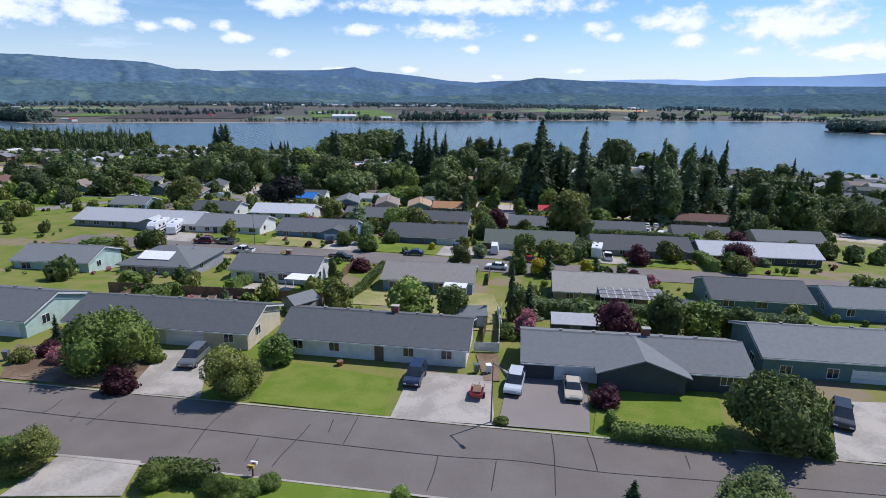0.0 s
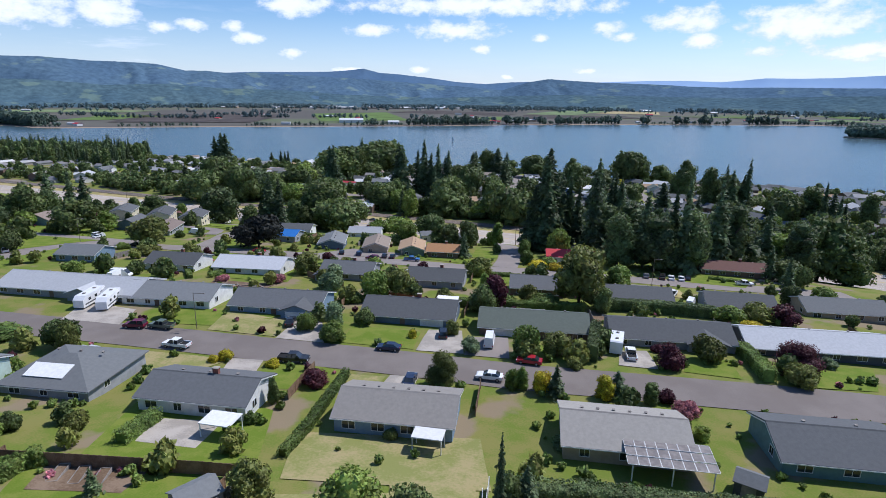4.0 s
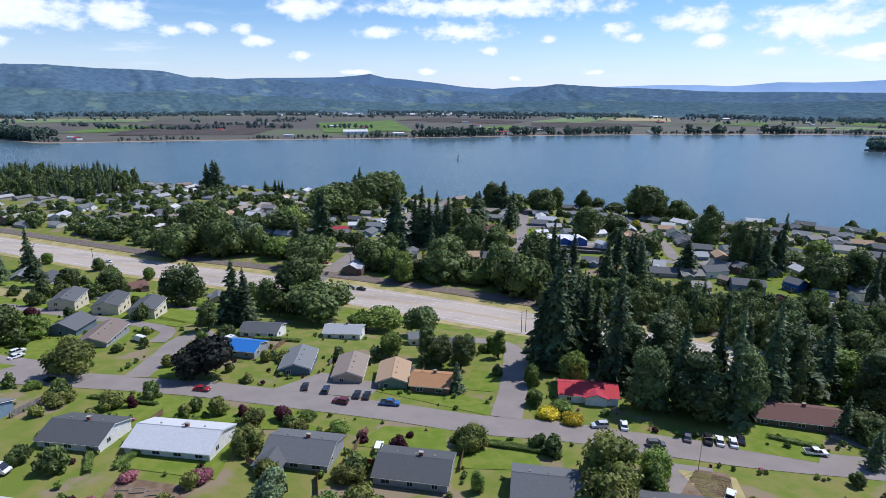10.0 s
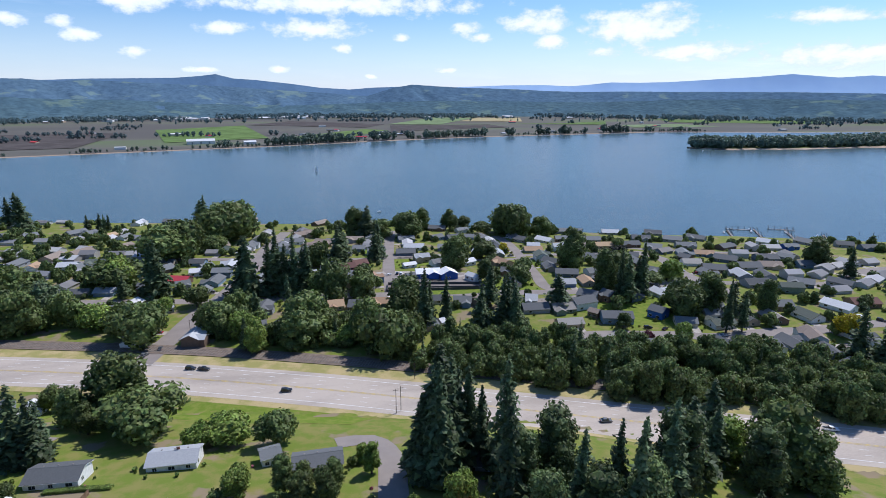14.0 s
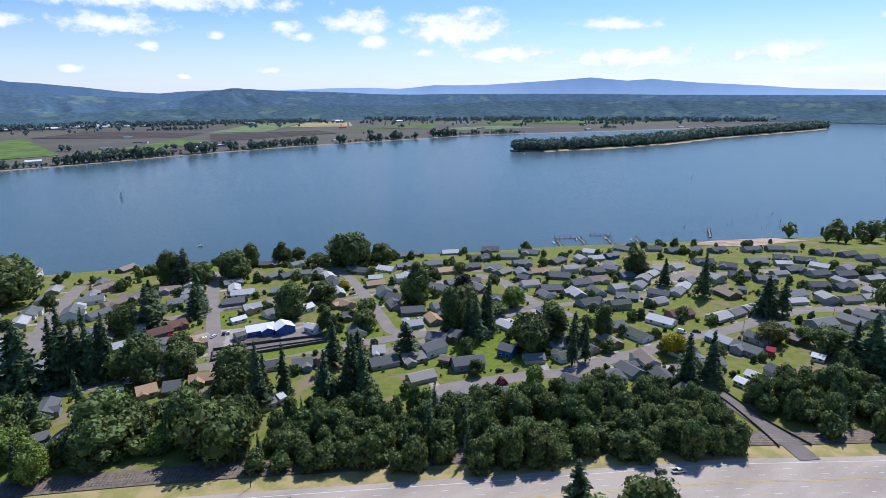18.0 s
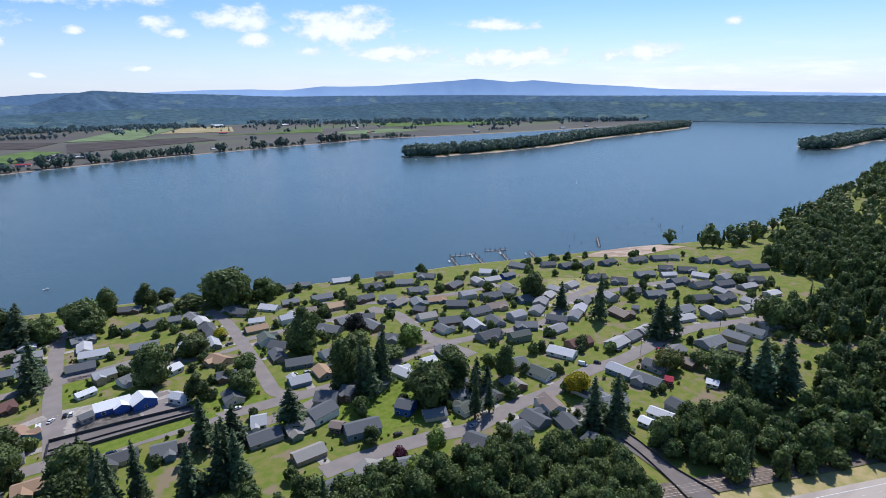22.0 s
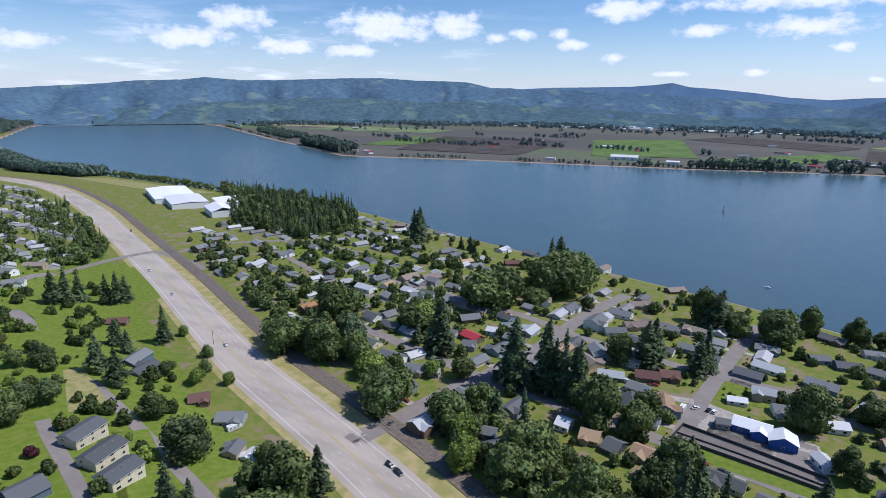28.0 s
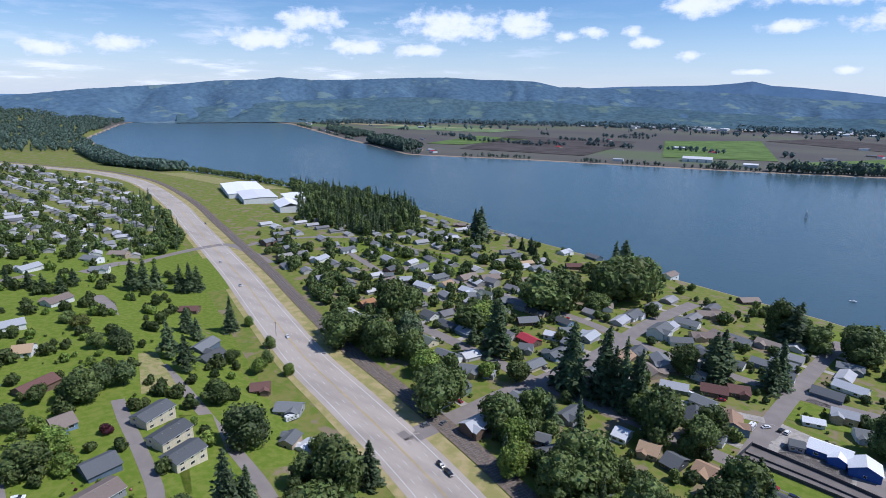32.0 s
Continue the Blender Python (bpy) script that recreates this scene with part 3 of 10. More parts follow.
hill_range("mountains_far", "mountains on the horizon, painted pale blue with haze", (8, 13, 17.5, 21, 23.6, 27.3, 29.9, 32.4, 36.8, 39.5, 42.2, 45.5, 47.7, 51.5, 56.8, 59.4, 69, 80, 100), (0.7, 0.95, 1.1, 1.12, 1.0, 1.26, 1.14, 1.1, 1.2, 1.26, 1.38, 1.05, 1.18, 0.81, 0.49, 0.25, -0.1, -0.3, -0.4), 4350, 4790, M["hill_far_haze"], 0.2, 5, 0, 1.5)
hill_range("hills_downstream", "low hills down the river, haze painted into their blue", (-106, -95, -88, -86, -84, -81, -77, -73, -66), (0.2, 0.05, -0.15, -0.2, -0.07, -0.3, -0.35, -0.36, -0.5), 4200, 4700, M["hill_haze_blue"], 0.3, 21)


# ---------------------------------------------------------------- roads
def curve_points(pts, step=4.0):
    """A smooth line through points, walked in short steps."""
    p = [Vector((*q, 0)) for q in pts]
    p = [2 * p[0] - p[1]] + p + [2 * p[-1] - p[-2]]
    out = []
    for a, b, c, d in zip(p, p[1:], p[2:], p[3:]):
        n = max(1, int((c - b).length / step))
        for k in range(n):
            t = k / n
            out.append(0.5 * (2 * b + (c - a) * t + (2 * a - 5 * b + 4 * c - d) * t * t + (3 * b - a - 3 * c + d) * t ** 3))
    out.append(p[-2])
    return out


def ribbon(pts, left, right, lift, step=4.0, lanes=3):
    """Vertices and faces of a strip along a line, from left to right of it, laid on the ground."""
    line = curve_points(pts, step)
    verts, faces = [], []
    for k, q in enumerate(line):
        t = (line[min(k + 1, len(line) - 1)] - line[max(k - 1, 0)]).normalized()
        s = Vector((t.y, -t.x, 0))
        for j in range(lanes + 1):
            w = q + s * (left + (right - left) * j / lanes)
            verts.append((w.x, w.y, float(lie(w.x, w.y)) + lift))
    n = lanes + 1
    for k in range(len(line) - 1):
        for j in range(lanes):
            a = k * n + j
            faces.append((a, a + n, a + n + 1, a + 1))
    return verts, faces


ROAD_SPOTS = []
HARD = []


def strip(name, pts, left, right, mat, lift=0.1, label="", category="road", kind="structure", step=4.0, lanes=3, parent=None):
    if category == "road":
        ROAD_SPOTS.extend((q.x, q.y, abs(right) + 1.2) for q in curve_points(pts, 5.0))
    v, f = ribbon(pts, left, right, lift, step, lanes)
    ob = new(name, mesh(name, v, f, mat, smooth=True))
    if parent:
        ob.parent = parent
        return ob
    return tagged(ob, label, category, kind=kind)


def patch(name, corners, mat, lift=0.08, label="", category="ground", kind="structure", cells=6):
    """A four-cornered piece of ground, laid on the slope, with an uneven edge."""
    a, b, c, d = [Vector(q) for q in corners]
    if mat in (M["concrete"], M["asphalt"], M["asphalt_new"], M["tar"]):
        HARD.append(list(corners))
    verts, faces = [], []
    n = cells + 1
    for i in range(n):
        for j in range(n):
            u, v = i / cells, j / cells
            q = a.lerp(b, u).lerp(d.lerp(c, u), v)
            verts.append((q.x, q.y, float(lie(q.x, q.y)) + lift))
    for i in range(cells):
        for j in range(cells):
            k = i * n + j
            faces.append((k, k + n, k + n + 1, k + 1))
    ob = new(name, mesh(name, verts, faces, mat, smooth=True))
    return tagged(ob, label, category, kind=kind)

# ---------------------------------------------------------------- street, highway and railway
STREET = ((-166.4, 68.7), (-76.8, 56.4), (0, 46), (76.8, 35.5), (166.4, 23.2))
strip("street", STREET, -5.3, 5.3, M["asphalt_street"], 0.06, "worn grey residential street with sealed cracks", "road")
for side in (-1, 1):
    strip("kerb", STREET, side * 5.42 - .12, side * 5.42 + .12, M["concrete"], 0.13, "low concrete kerb along the street", "kerb", lanes=1)
HIGHWAY = ((-1900, 500), (-1650, 520), (-1420, 600), (-1270, 655), (-1135, 677), (-980, 669), (-750, 610), (-585, 553), (-440, 502), (-355, 472), (-290, 447), (-240, 428), (-180, 406), (-120, 389), (-60, 371), (0, 349), (44, 331), (110, 303), (163, 281), (209, 262), (249, 242), (300, 217), (548, 98.8), (800, -13))
strip("highway", HIGHWAY, -14.0, 14.0, M["highway"], 0.12, "wide pale concrete highway with worn lanes", "road", lanes=6)
for off, w in ((-10.8, .12), (10.8, .12), (-.35, .1), (.35, .1)):
    strip("lane_line", HIGHWAY, off - w, off + w, M["paint_yellow" if abs(off) < 1 else "paint_white"], 0.16, "painted line along the highway", "road marking", lanes=1, step=8)
strip("verge", HIGHWAY, -22.5, -14.0, M["verge_dry"], 0.09, "dry yellow grass verge beside the highway", "verge", lanes=2)
strip("verge", HIGHWAY, 14.0, 18.0, M["verge_dry"], 0.09, "dry yellow grass verge beside the highway", "verge", lanes=1)


def dashes(off, x0, x1):
    line = [q for q in curve_points(HIGHWAY, 3.0) if x0 < q.x < x1]
    verts, faces = [], []
    for k in range(0, len(line) - 4, 4):
        a, b = line[k], line[k + 1]
        t = (b - a).normalized(); s = Vector((t.y, -t.x, 0))
        o = len(verts)
        for q, e in ((a, -.08), (a, .08), (b, .08), (b, -.08)):
            w = q + s * (off + e)
            verts.append((w.x, w.y, float(lie(w.x, w.y)) + .17))
        faces.append((o, o + 1, o + 2, o + 3))
    tagged(new("lane_dashes", mesh("lane_dashes", verts, faces, M["paint_white"])), "broken white lane dashes on the highway", "road marking", kind="stuff")


dashes(-7.2, -900, 420)
dashes(-3.6, -900, 420)
dashes(3.6, -900, 420)
dashes(7.2, -900, 420)
strip("railway_bed", HIGHWAY, -33.5, -23.0, M["ballast"], 0.25, "dark gravel bed of the railway line", "railway", lanes=2)
for off in (-30.4, -28.95, -26.6, -25.15):
    strip("rail", HIGHWAY, off - .06, off + .06, M["steel"], 0.45, "rusty steel rail on the gravel bed", "rail", lanes=1)


def sleepers():
    line = [q for q in curve_points(HIGHWAY, .75) if -520 < q.x < 80]
    verts, faces = [], []
    for a, b in zip(line[::2], line[1::2]):
        t = (b - a).normalized(); s = Vector((t.y, -t.x, 0))
        o = len(verts)
        for dz in (0.2, 0.36):
            for u, e in ((-.12, -31.0), (.12, -31.0), (.12, -24.6), (-.12, -24.6)):
                w = a + t * u + s * e
                verts.append((w.x, w.y, float(lie(w.x, w.y)) + dz))
        faces += [(o + 4, o + 5, o + 6, o + 7), (o, o + 1, o + 5, o + 4), (o + 1, o + 2, o + 6, o + 5), (o + 2, o + 3, o + 7, o + 6), (o + 3, o, o + 4, o + 7)]
    tagged(new("sleepers", mesh("sleepers", verts, faces, M["wood_grey"])), "weathered wooden railway sleepers", "railway", kind="stuff")


sleepers()

# ---------------------------------------------------------------- builders
def part(name, bm, mat, parent=None, label="", smooth=False):
    """Links a bmesh, or a mesh made before, as one object under a thing."""
    if isinstance(bm, bpy.types.Mesh):
        me = bm
    else:
        me = bpy.data.meshes.new(name)
        bm.to_mesh(me)
        bm.free()
        me.materials.append(mat)
        if smooth:
            me.polygons.foreach_set("use_smooth", np.ones(len(me.polygons), bool))
    ob = new(name, me)
    if parent:
        ob.parent = parent
    if label:
        ob["label"] = label
    return ob


def solid(*boxes):
    """A bmesh of boxes (x0, x1, y0, y1, z0, z1)."""
    bm = bmesh.new()
    for x0, x1, y0, y1, z0, z1 in boxes:
        v = [bm.verts.new(p) for p in ((x0, y0, z0), (x1, y0, z0), (x1, y1, z0), (x0, y1, z0), (x0, y0, z1), (x1, y0, z1), (x1, y1, z1), (x0, y1, z1))]
        for f in ((0, 3, 2, 1), (4, 5, 6, 7), (0, 1, 5, 4), (1, 2, 6, 5), (2, 3, 7, 6), (3, 0, 4, 7)):
            bm.faces.new([v[k] for k in f])
    return bm


def shape(verts, faces):
    bm = bmesh.new()
    v = [bm.verts.new(p) for p in verts]
    for f in faces:
        bm.faces.new([v[k] for k in f])
    return bm


def prism(outline, y0, y1):
    """An outline in x and z drawn out from y0 to y1."""
    n = len(outline)
    verts = [(x, y0, z) for x, z in outline] + [(x, y1, z) for x, z in outline]
    return shape(verts, [tuple(range(n)), tuple(range(2 * n - 1, n - 1, -1))] + [(k, k + n, (k + 1) % n + n, (k + 1) % n) for k in range(n)])


def rod(r0, r1, h, sides=8, z0=0.0):
    bm = bmesh.new()
    bmesh.ops.create_cone(bm, cap_ends=True, segments=sides, radius1=r0, radius2=r1, depth=h, matrix=Matrix.Translation((0, 0, z0 + h / 2)))
    return bm


def thing(name, m, label, category, group="", kind=""):
    ob = new(name)
    ob.empty_display_size = 0.3
    ob.matrix_basis = m
    return tagged(ob, label, category, group, kind)


# ---- houses -----------------------------------------------------------------
SHARED = {}


def kept(key, make, mat):
    """A mesh made once and used again."""
    if key not in SHARED:
        bm = make()
        me = bpy.data.meshes.new(key.split("|")[0])
        bm.to_mesh(me)
        bm.free()
        me.materials.append(mat)
        SHARED[key] = me
    return SHARED[key]


def window(ho, x, y, z, w, h, face):
    """A window in a wall: face is the degrees by which it is turned from looking along -y."""
    fr = part("window", kept(f"window|{w}|{h}", lambda: solid((-w / 2 - .07, w / 2 + .07, -.05, .03, -.07, 0), (-w / 2 - .07, w / 2 + .07, -.05, .03, h, h + .07), (-w / 2 - .07, -w / 2, -.05, .03, 0, h), (w / 2, w / 2 + .07, -.05, .03, 0, h), (-.03, .03, -.04, .03, 0, h)), M["paint_white"]), None, ho)
    fr.matrix_basis = pose(x, y, z, 0, 0, face)
    pane = part("pane", kept(f"pane|{w}|{h}", lambda: solid((-w / 2, w / 2, -.015, .01, 0, h)), M["glass"]), None, fr)
    return fr


def far_window(ho, x, y, z, w, h, face):
    """A window of a house that is seen from afar: frame and glass in one."""
    key = f"far_window|{w}|{h}"
    if key not in SHARED:
        v, f = [], []
        for g, (a, b, c, d) in enumerate(((-w / 2 - .09, w / 2 + .09, -.09, h + .09), (-w / 2, w / 2, 0, h))):
            y0 = -.04 - .02 * g
            o = len(v)
            v += [(a, y0, c), (b, y0, c), (b, y0, d), (a, y0, d), (a, .02, c), (b, .02, c), (b, .02, d), (a, .02, d)]
            f += [(o, o + 1, o + 2, o + 3), (o, o + 4, o + 5, o + 1), (o + 1, o + 5, o + 6, o + 2), (o + 2, o + 6, o + 7, o + 3), (o + 3, o + 7, o + 4, o)]
        SHARED[key] = mesh("window", v, f, [M["paint_white"], M["glass"]], [0] * 5 + [1] * 5)
    part("window", SHARED[key], None, ho).matrix_basis = pose(x, y, z, 0, 0, face)


def leaf_door(ho, x, y, z, face, mat, w=0.95, h=2.05):
    d = part("door", kept(f"door|{mat.name}|{w}", lambda: solid((-w / 2, w / 2, -.05, .02, 0, h), (-w / 2 - .08, -w / 2, -.07, .02, 0, h + .08), (w / 2, w / 2 + .08, -.07, .02, 0, h + .08), (-w / 2, w / 2, -.07, .02, h, h + .08)), mat), None, ho)
    d.matrix_basis = pose(x, y, z, 0, 0, face)


def garage(ho, x, y, z, face, w=4.9, mat="paint_white"):
    slats = [(-w / 2, w / 2, -.06, .02, k * .53, k * .53 + .5) for k in range(4)]
    d = part("garage_door", kept(f"garage_door|{w}|{mat}", lambda: solid(*slats, (-w / 2 - .1, -w / 2, -.08, .02, 0, 2.2), (w / 2, w / 2 + .1, -.08, .02, 0, 2.2)), M[mat]), None, ho)
    d.matrix_basis = pose(x, y, z, 0, 0, face)


def gable_roof(L, D, eave, rise, over=0.55, thick=0.16):
    """A ridge roof along x; boards of real thickness that overhang."""
    hl, hd = L / 2 + over * 0.8, D / 2 + over
    low = eave - rise * over / (D / 2)
    top = eave + rise
    o = [(-hd, low), (0, top), (hd, low), (hd, low + thick), (0, top + thick), (-hd, low + thick)]
    bm = prism(o, -hl, hl)
    bmesh.ops.rotate(bm, cent=(0, 0, 0), matrix=Matrix.Rotation(radians(-90), 3, "Z"), verts=bm.verts)
    return bm


def hip_roof(L, D, eave, rise, over=0.55, thick=0.16):
    hl, hd = L / 2 + over, D / 2 + over
    r = max(0.5, L / 2 - D / 2)
    low, top = eave - 0.15, eave + rise
    v = [(-hl, -hd, low), (hl, -hd, low), (hl, hd, low), (-hl, hd, low), (-hl, -hd, low + thick), (hl, -hd, low + thick), (hl, hd, low + thick), (-hl, hd, low + thick), (-r, 0, top), (r, 0, top)]
    return shape(v, [(3, 2, 1, 0), (0, 1, 5, 4), (1, 2, 6, 5), (2, 3, 7, 6), (3, 0, 4, 7), (4, 5, 9, 8), (5, 6, 9), (6, 7, 8, 9), (7, 4, 8)])


ROOF_WORDS = {"charcoal": "dark charcoal shingle", "grey": "grey shingle", "light": "pale grey", "brown": "weathered brown shingle", "tan": "tan shingle", "orange": "orange-brown shingle", "red": "bright red metal", "green": "grey-green", "maroon": "maroon-brown", "white": "white metal", "blue": "blue tarpaulin-covered", "moss": "worn mossy grey"}
HOUSE_SEED = random.Random(5)
HOUSES = []


def house(x, y, rz, L, D, wall="white", roof="grey", eave=2.6, rise=None, hip=False, wing=None, doors=(), deep=True, chimney=0, vents=0, group=""):
    """A house on the ground, its ridge along its own x and its front towards its own -y.
    wing: (x, width, reach) of a cross gable that comes forward. doors: 'g' garage, 'd' front door, at their x."""
    r = HOUSE_SEED
    if not deep:
        L = min(L, 17.0)
        D = min(12.0, max(D * 1.15, L * .6))
        if L < 6.5:
            D = min(D, 6.0)
        elif not wing and r.random() < .45:
            wing = (r.choice((-1, 1)) * L * .22, L * .42, r.uniform(1.5, 2.8))
    rise = rise or D * 0.5 * (0.36 if deep else 0.46)
    zs = [float(lie(x + a * math.cos(radians(rz)) - b * math.sin(radians(rz)), y + a * math.sin(radians(rz)) + b * math.cos(radians(rz)))) for a in (-L / 2, L / 2) for b in (-D / 2, D / 2)]
    z = float(lie(x, y)) + 0.15
    drop = z - min(zs) + 0.4
    storeys = "two-storey" if eave > 4 else "single-storey"
    HOUSES.append((x, y, max(L, D) / 2 + 1.5))
    ho = thing("house", pose(x, y, z, 0, 0, rz), f"{storeys} {wall} house with a {ROOF_WORDS[roof]} roof", "house", group)
    body = solid((-L / 2, L / 2, -D / 2, D / 2, -drop, eave))
    if not hip:
        t = shape([(-L / 2, -D / 2, eave), (-L / 2, D / 2, eave), (-L / 2, 0, eave + rise), (L / 2, -D / 2, eave), (L / 2, D / 2, eave), (L / 2, 0, eave + rise)], [(0, 2, 1), (3, 4, 5), (0, 3, 5, 2), (1, 2, 5, 4)])
        me = bpy.data.meshes.new("tmp"); t.to_mesh(me); t.free(); body.from_mesh(me); bpy.data.meshes.remove(me)
    part("wall", body, M["wall_" + wall], ho)
    part("roof", (hip_roof if hip else gable_roof)(L, D, eave, rise), M["roof_" + roof], ho)
    if not hip and deep:
        part("ridge_cap", prism([(-.2, eave + rise + .1), (0, eave + rise + .21), (.2, eave + rise + .1)], -L / 2 - .44, L / 2 + .44), M["roof_" + roof], ho).matrix_basis = pose(0, 0, 0, 0, 0, -90)
        for s in (-1, 1):
            e = s * (L / 2 + 0.45)
            part("barge_board", shape([(e, -D / 2 - .5, eave - .2), (e, 0, eave + rise - .04), (e, D / 2 + .5, eave - .2), (e, D / 2 + .5, eave - .38), (e, 0, eave + rise - .24), (e, -D / 2 - .5, eave - .38)], [(0, 1, 4, 5), (1, 2, 3, 4)]), M["paint_white"], ho)
    if wing:
        wx, ww, reach = wing
        wr = rise * min(1.0, ww / D)
        y0 = -D / 2 - reach
        wb = solid((wx - ww / 2, wx + ww / 2, y0, -D / 2 + .05, -drop, eave - .02))
        t = shape([(wx - ww / 2, y0, eave - .02), (wx + ww / 2, y0, eave - .02), (wx, y0, eave + wr - .02), (wx - ww / 2, -D / 2, eave - .02), (wx + ww / 2, -D / 2, eave - .02), (wx, -D / 2, eave + wr - .02)], [(0, 1, 2), (3, 5, 4), (0, 2, 5, 3), (1, 4, 5, 2)])
        me = bpy.data.meshes.new("tmp"); t.to_mesh(me); t.free(); wb.from_mesh(me); bpy.data.meshes.remove(me)
        part("wing_wall", wb, M["wall_" + wall], ho)
        hw = ww / 2 + .5
        lo = eave - wr * .5 / (ww / 2) + .02
        part("wing_roof", prism([(wx - hw, lo), (wx, eave + wr + .02), (wx + hw, lo), (wx + hw, lo + .16), (wx, eave + wr + .18), (wx - hw, lo + .16)], y0 - .5, 0.0 if ww >= D * .8 else -D * .2), M["roof_" + roof], ho)
    front = -D / 2
    taken = []
    for kind, dx in doors:
        yy = front - (wing[2] if wing and abs(dx - wing[0]) < wing[1] / 2 else 0)
        if kind == "g":
            garage(ho, dx, yy, 0.02, 0, 4.9 if not wing or wing[1] > 5.5 else 3.6)
            taken.append((dx - 3.2, dx + 3.2))
        else:
            leaf_door(ho, dx, yy, 0.05, 0, M["wall_brown"])
            taken.append((dx - 1.3, dx + 1.3))
    if wing:
        taken.append((wing[0] - wing[1] / 2, wing[0] + wing[1] / 2))
    if deep:
        for side, yy, face in ((-1, front, 0), (1, D / 2, 180)):
            n = max(2, int(L / 4.2))
            for k in range(n):
                wx = -L / 2 + L * (k + .5) / n
                if side < 0 and any(a - .9 < wx < b + .9 for a, b in taken):
                    continue
                for lev in range(2 if eave > 4 else 1):
                    window(ho, wx, yy, 0.95 + 2.6 * lev, r.choice((1.2, 1.8)), 1.15, face)
        for s in (-1, 1):
            for lev in range(2 if eave > 4 else 1):
                window(ho, s * L / 2, -D * .2, 0.95 + 2.6 * lev, 1.2, 1.15, 90 * s)
    else:
        for s, yy, face in ((-1, front, 0),):
            for wx in (-L * .28, L * .22):
                if s < 0 and any(a - .9 < wx < b + .9 for a, b in taken):
                    continue
                far_window(ho, wx, yy, 0.95, 1.8, 1.15, face)
        far_window(ho, L / 2, 0, 0.95, 1.2, 1.15, 90)
    for k in range(chimney):
        cx = L * (0.08 if k == 0 else -.3)
        ch = part("chimney", solid((cx - .45, cx + .45, .2, .8, eave, eave + rise + .9)), M["brick"], ho)
        part("chimney_cap", solid((cx - .52, cx + .52, .13, .87, eave + rise + .9, eave + rise + 1.02)), M["concrete"], ch)
    if deep and not vents:
        vents = 3
    for k in range(vents):
        vx = -L * .4 + L * .8 * (k + .5) / vents
        vy = (D * .12) * (1 if k % 2 else 1)
        vz = eave + rise * (1 - vy / (D / 2)) + .12
        v = part("roof_vent", kept("roof_vent", lambda: solid((-.16, .16, -.16, .16, 0, .22), (-.22, .22, -.22, .22, .22, .27)), M["wood_grey"]), None, ho)
        v.matrix_basis = pose(vx, vy, vz)
    if deep:
        for s in (-1, 1):
            part("gutter", solid((-L / 2 - .4, L / 2 + .4, s * (D / 2 + .55) - .06, s * (D / 2 + .55) + .06, eave - .24, eave - .1)), M["paint_white"], ho)
    return ho


def shed(x, y, rz, L, D, wall="wood_grey", roof="grey", eave=2.1, label="small garden shed with a pitched roof", category="shed"):
    m = at(x, y, rz)
    ho = thing(category.replace(" ", "_"), m, label, category)
    rise = D * .5 * .5
    wm = M[wall] if wall in M else M["wall_" + wall]
    body = solid((-L / 2, L / 2, -D / 2, D / 2, -.5, eave))
    t = shape([(-L / 2, -D / 2, eave), (-L / 2, D / 2, eave), (-L / 2, 0, eave + rise), (L / 2, -D / 2, eave), (L / 2, D / 2, eave), (L / 2, 0, eave + rise)], [(0, 2, 1), (3, 4, 5), (0, 3, 5, 2), (1, 2, 5, 4)])
    me = bpy.data.meshes.new("tmp"); t.to_mesh(me); t.free(); body.from_mesh(me); bpy.data.meshes.remove(me)
    part("wall", body, wm, ho)
    part("roof", gable_roof(L, D, eave, rise, .25, .1), M["roof_" + roof], ho)
    leaf_door(ho, 0, -D / 2, 0.0, 0, M["wood_grey"], 1.4, 1.9)
    return ho


def flat_cover(x, y, rz, L, D, h=2.5, roof="white", label="white patio cover on thin posts", post="paint_white"):
    ho = thing("patio_cover", at(x, y, rz), label, "patio cover")
    part("roof", solid((-L / 2, L / 2, -D / 2, D / 2, h, h + .14)), M["roof_" + roof], ho)
    for sx in (-1, 1):
        for sy in (-1, 1):
            part("post", kept(f"post|{h}", lambda: solid((-.06, .06, -.06, .06, -.6, h)), M[post]), None, ho).matrix_basis = pose(sx * (L / 2 - .15), sy * (D / 2 - .15), 0)
    return ho


# ---- vehicles ---------------------------------------------------------------
def wheels(ve, xs, half, r=0.33):
    for wx in xs:
        for s in (-1, 1):
            def tyre():
                bm = rod(r, r, .22, 14, -.11)
                bmesh.ops.rotate(bm, cent=(0, 0, 0), matrix=Matrix.Rotation(radians(90), 3, "X"), verts=bm.verts)
                return bm

            def rim():
                bm = rod(r * .6, r * .55, .24, 10, -.12)
                bmesh.ops.rotate(bm, cent=(0, 0, 0), matrix=Matrix.Rotation(radians(90), 3, "X"), verts=bm.verts)
                return bm
            w = part("wheel", kept(f"wheel|{r}", tyre, M["rubber"]), None, ve)
            w.matrix_basis = pose(wx, s * (half - .1), r)
            part("rim", kept(f"rim|{r}", rim, M["rim"]), None, w)


def tapered(outline, half, roof_half, waist, top):
    """A side outline drawn across, narrowing from the waist to the roof."""
    n = len(outline)

    def w(z):
        return half if z <= waist else half + (roof_half - half) * min(1, (z - waist) / (top - waist))
    verts = [(x, -w(z), z) for x, z in outline] + [(x, w(z), z) for x, z in outline]
    return shape(verts, [tuple(range(n)), tuple(range(2 * n - 1, n - 1, -1))] + [(k, k + n, (k + 1) % n + n, (k + 1) % n) for k in range(n)])


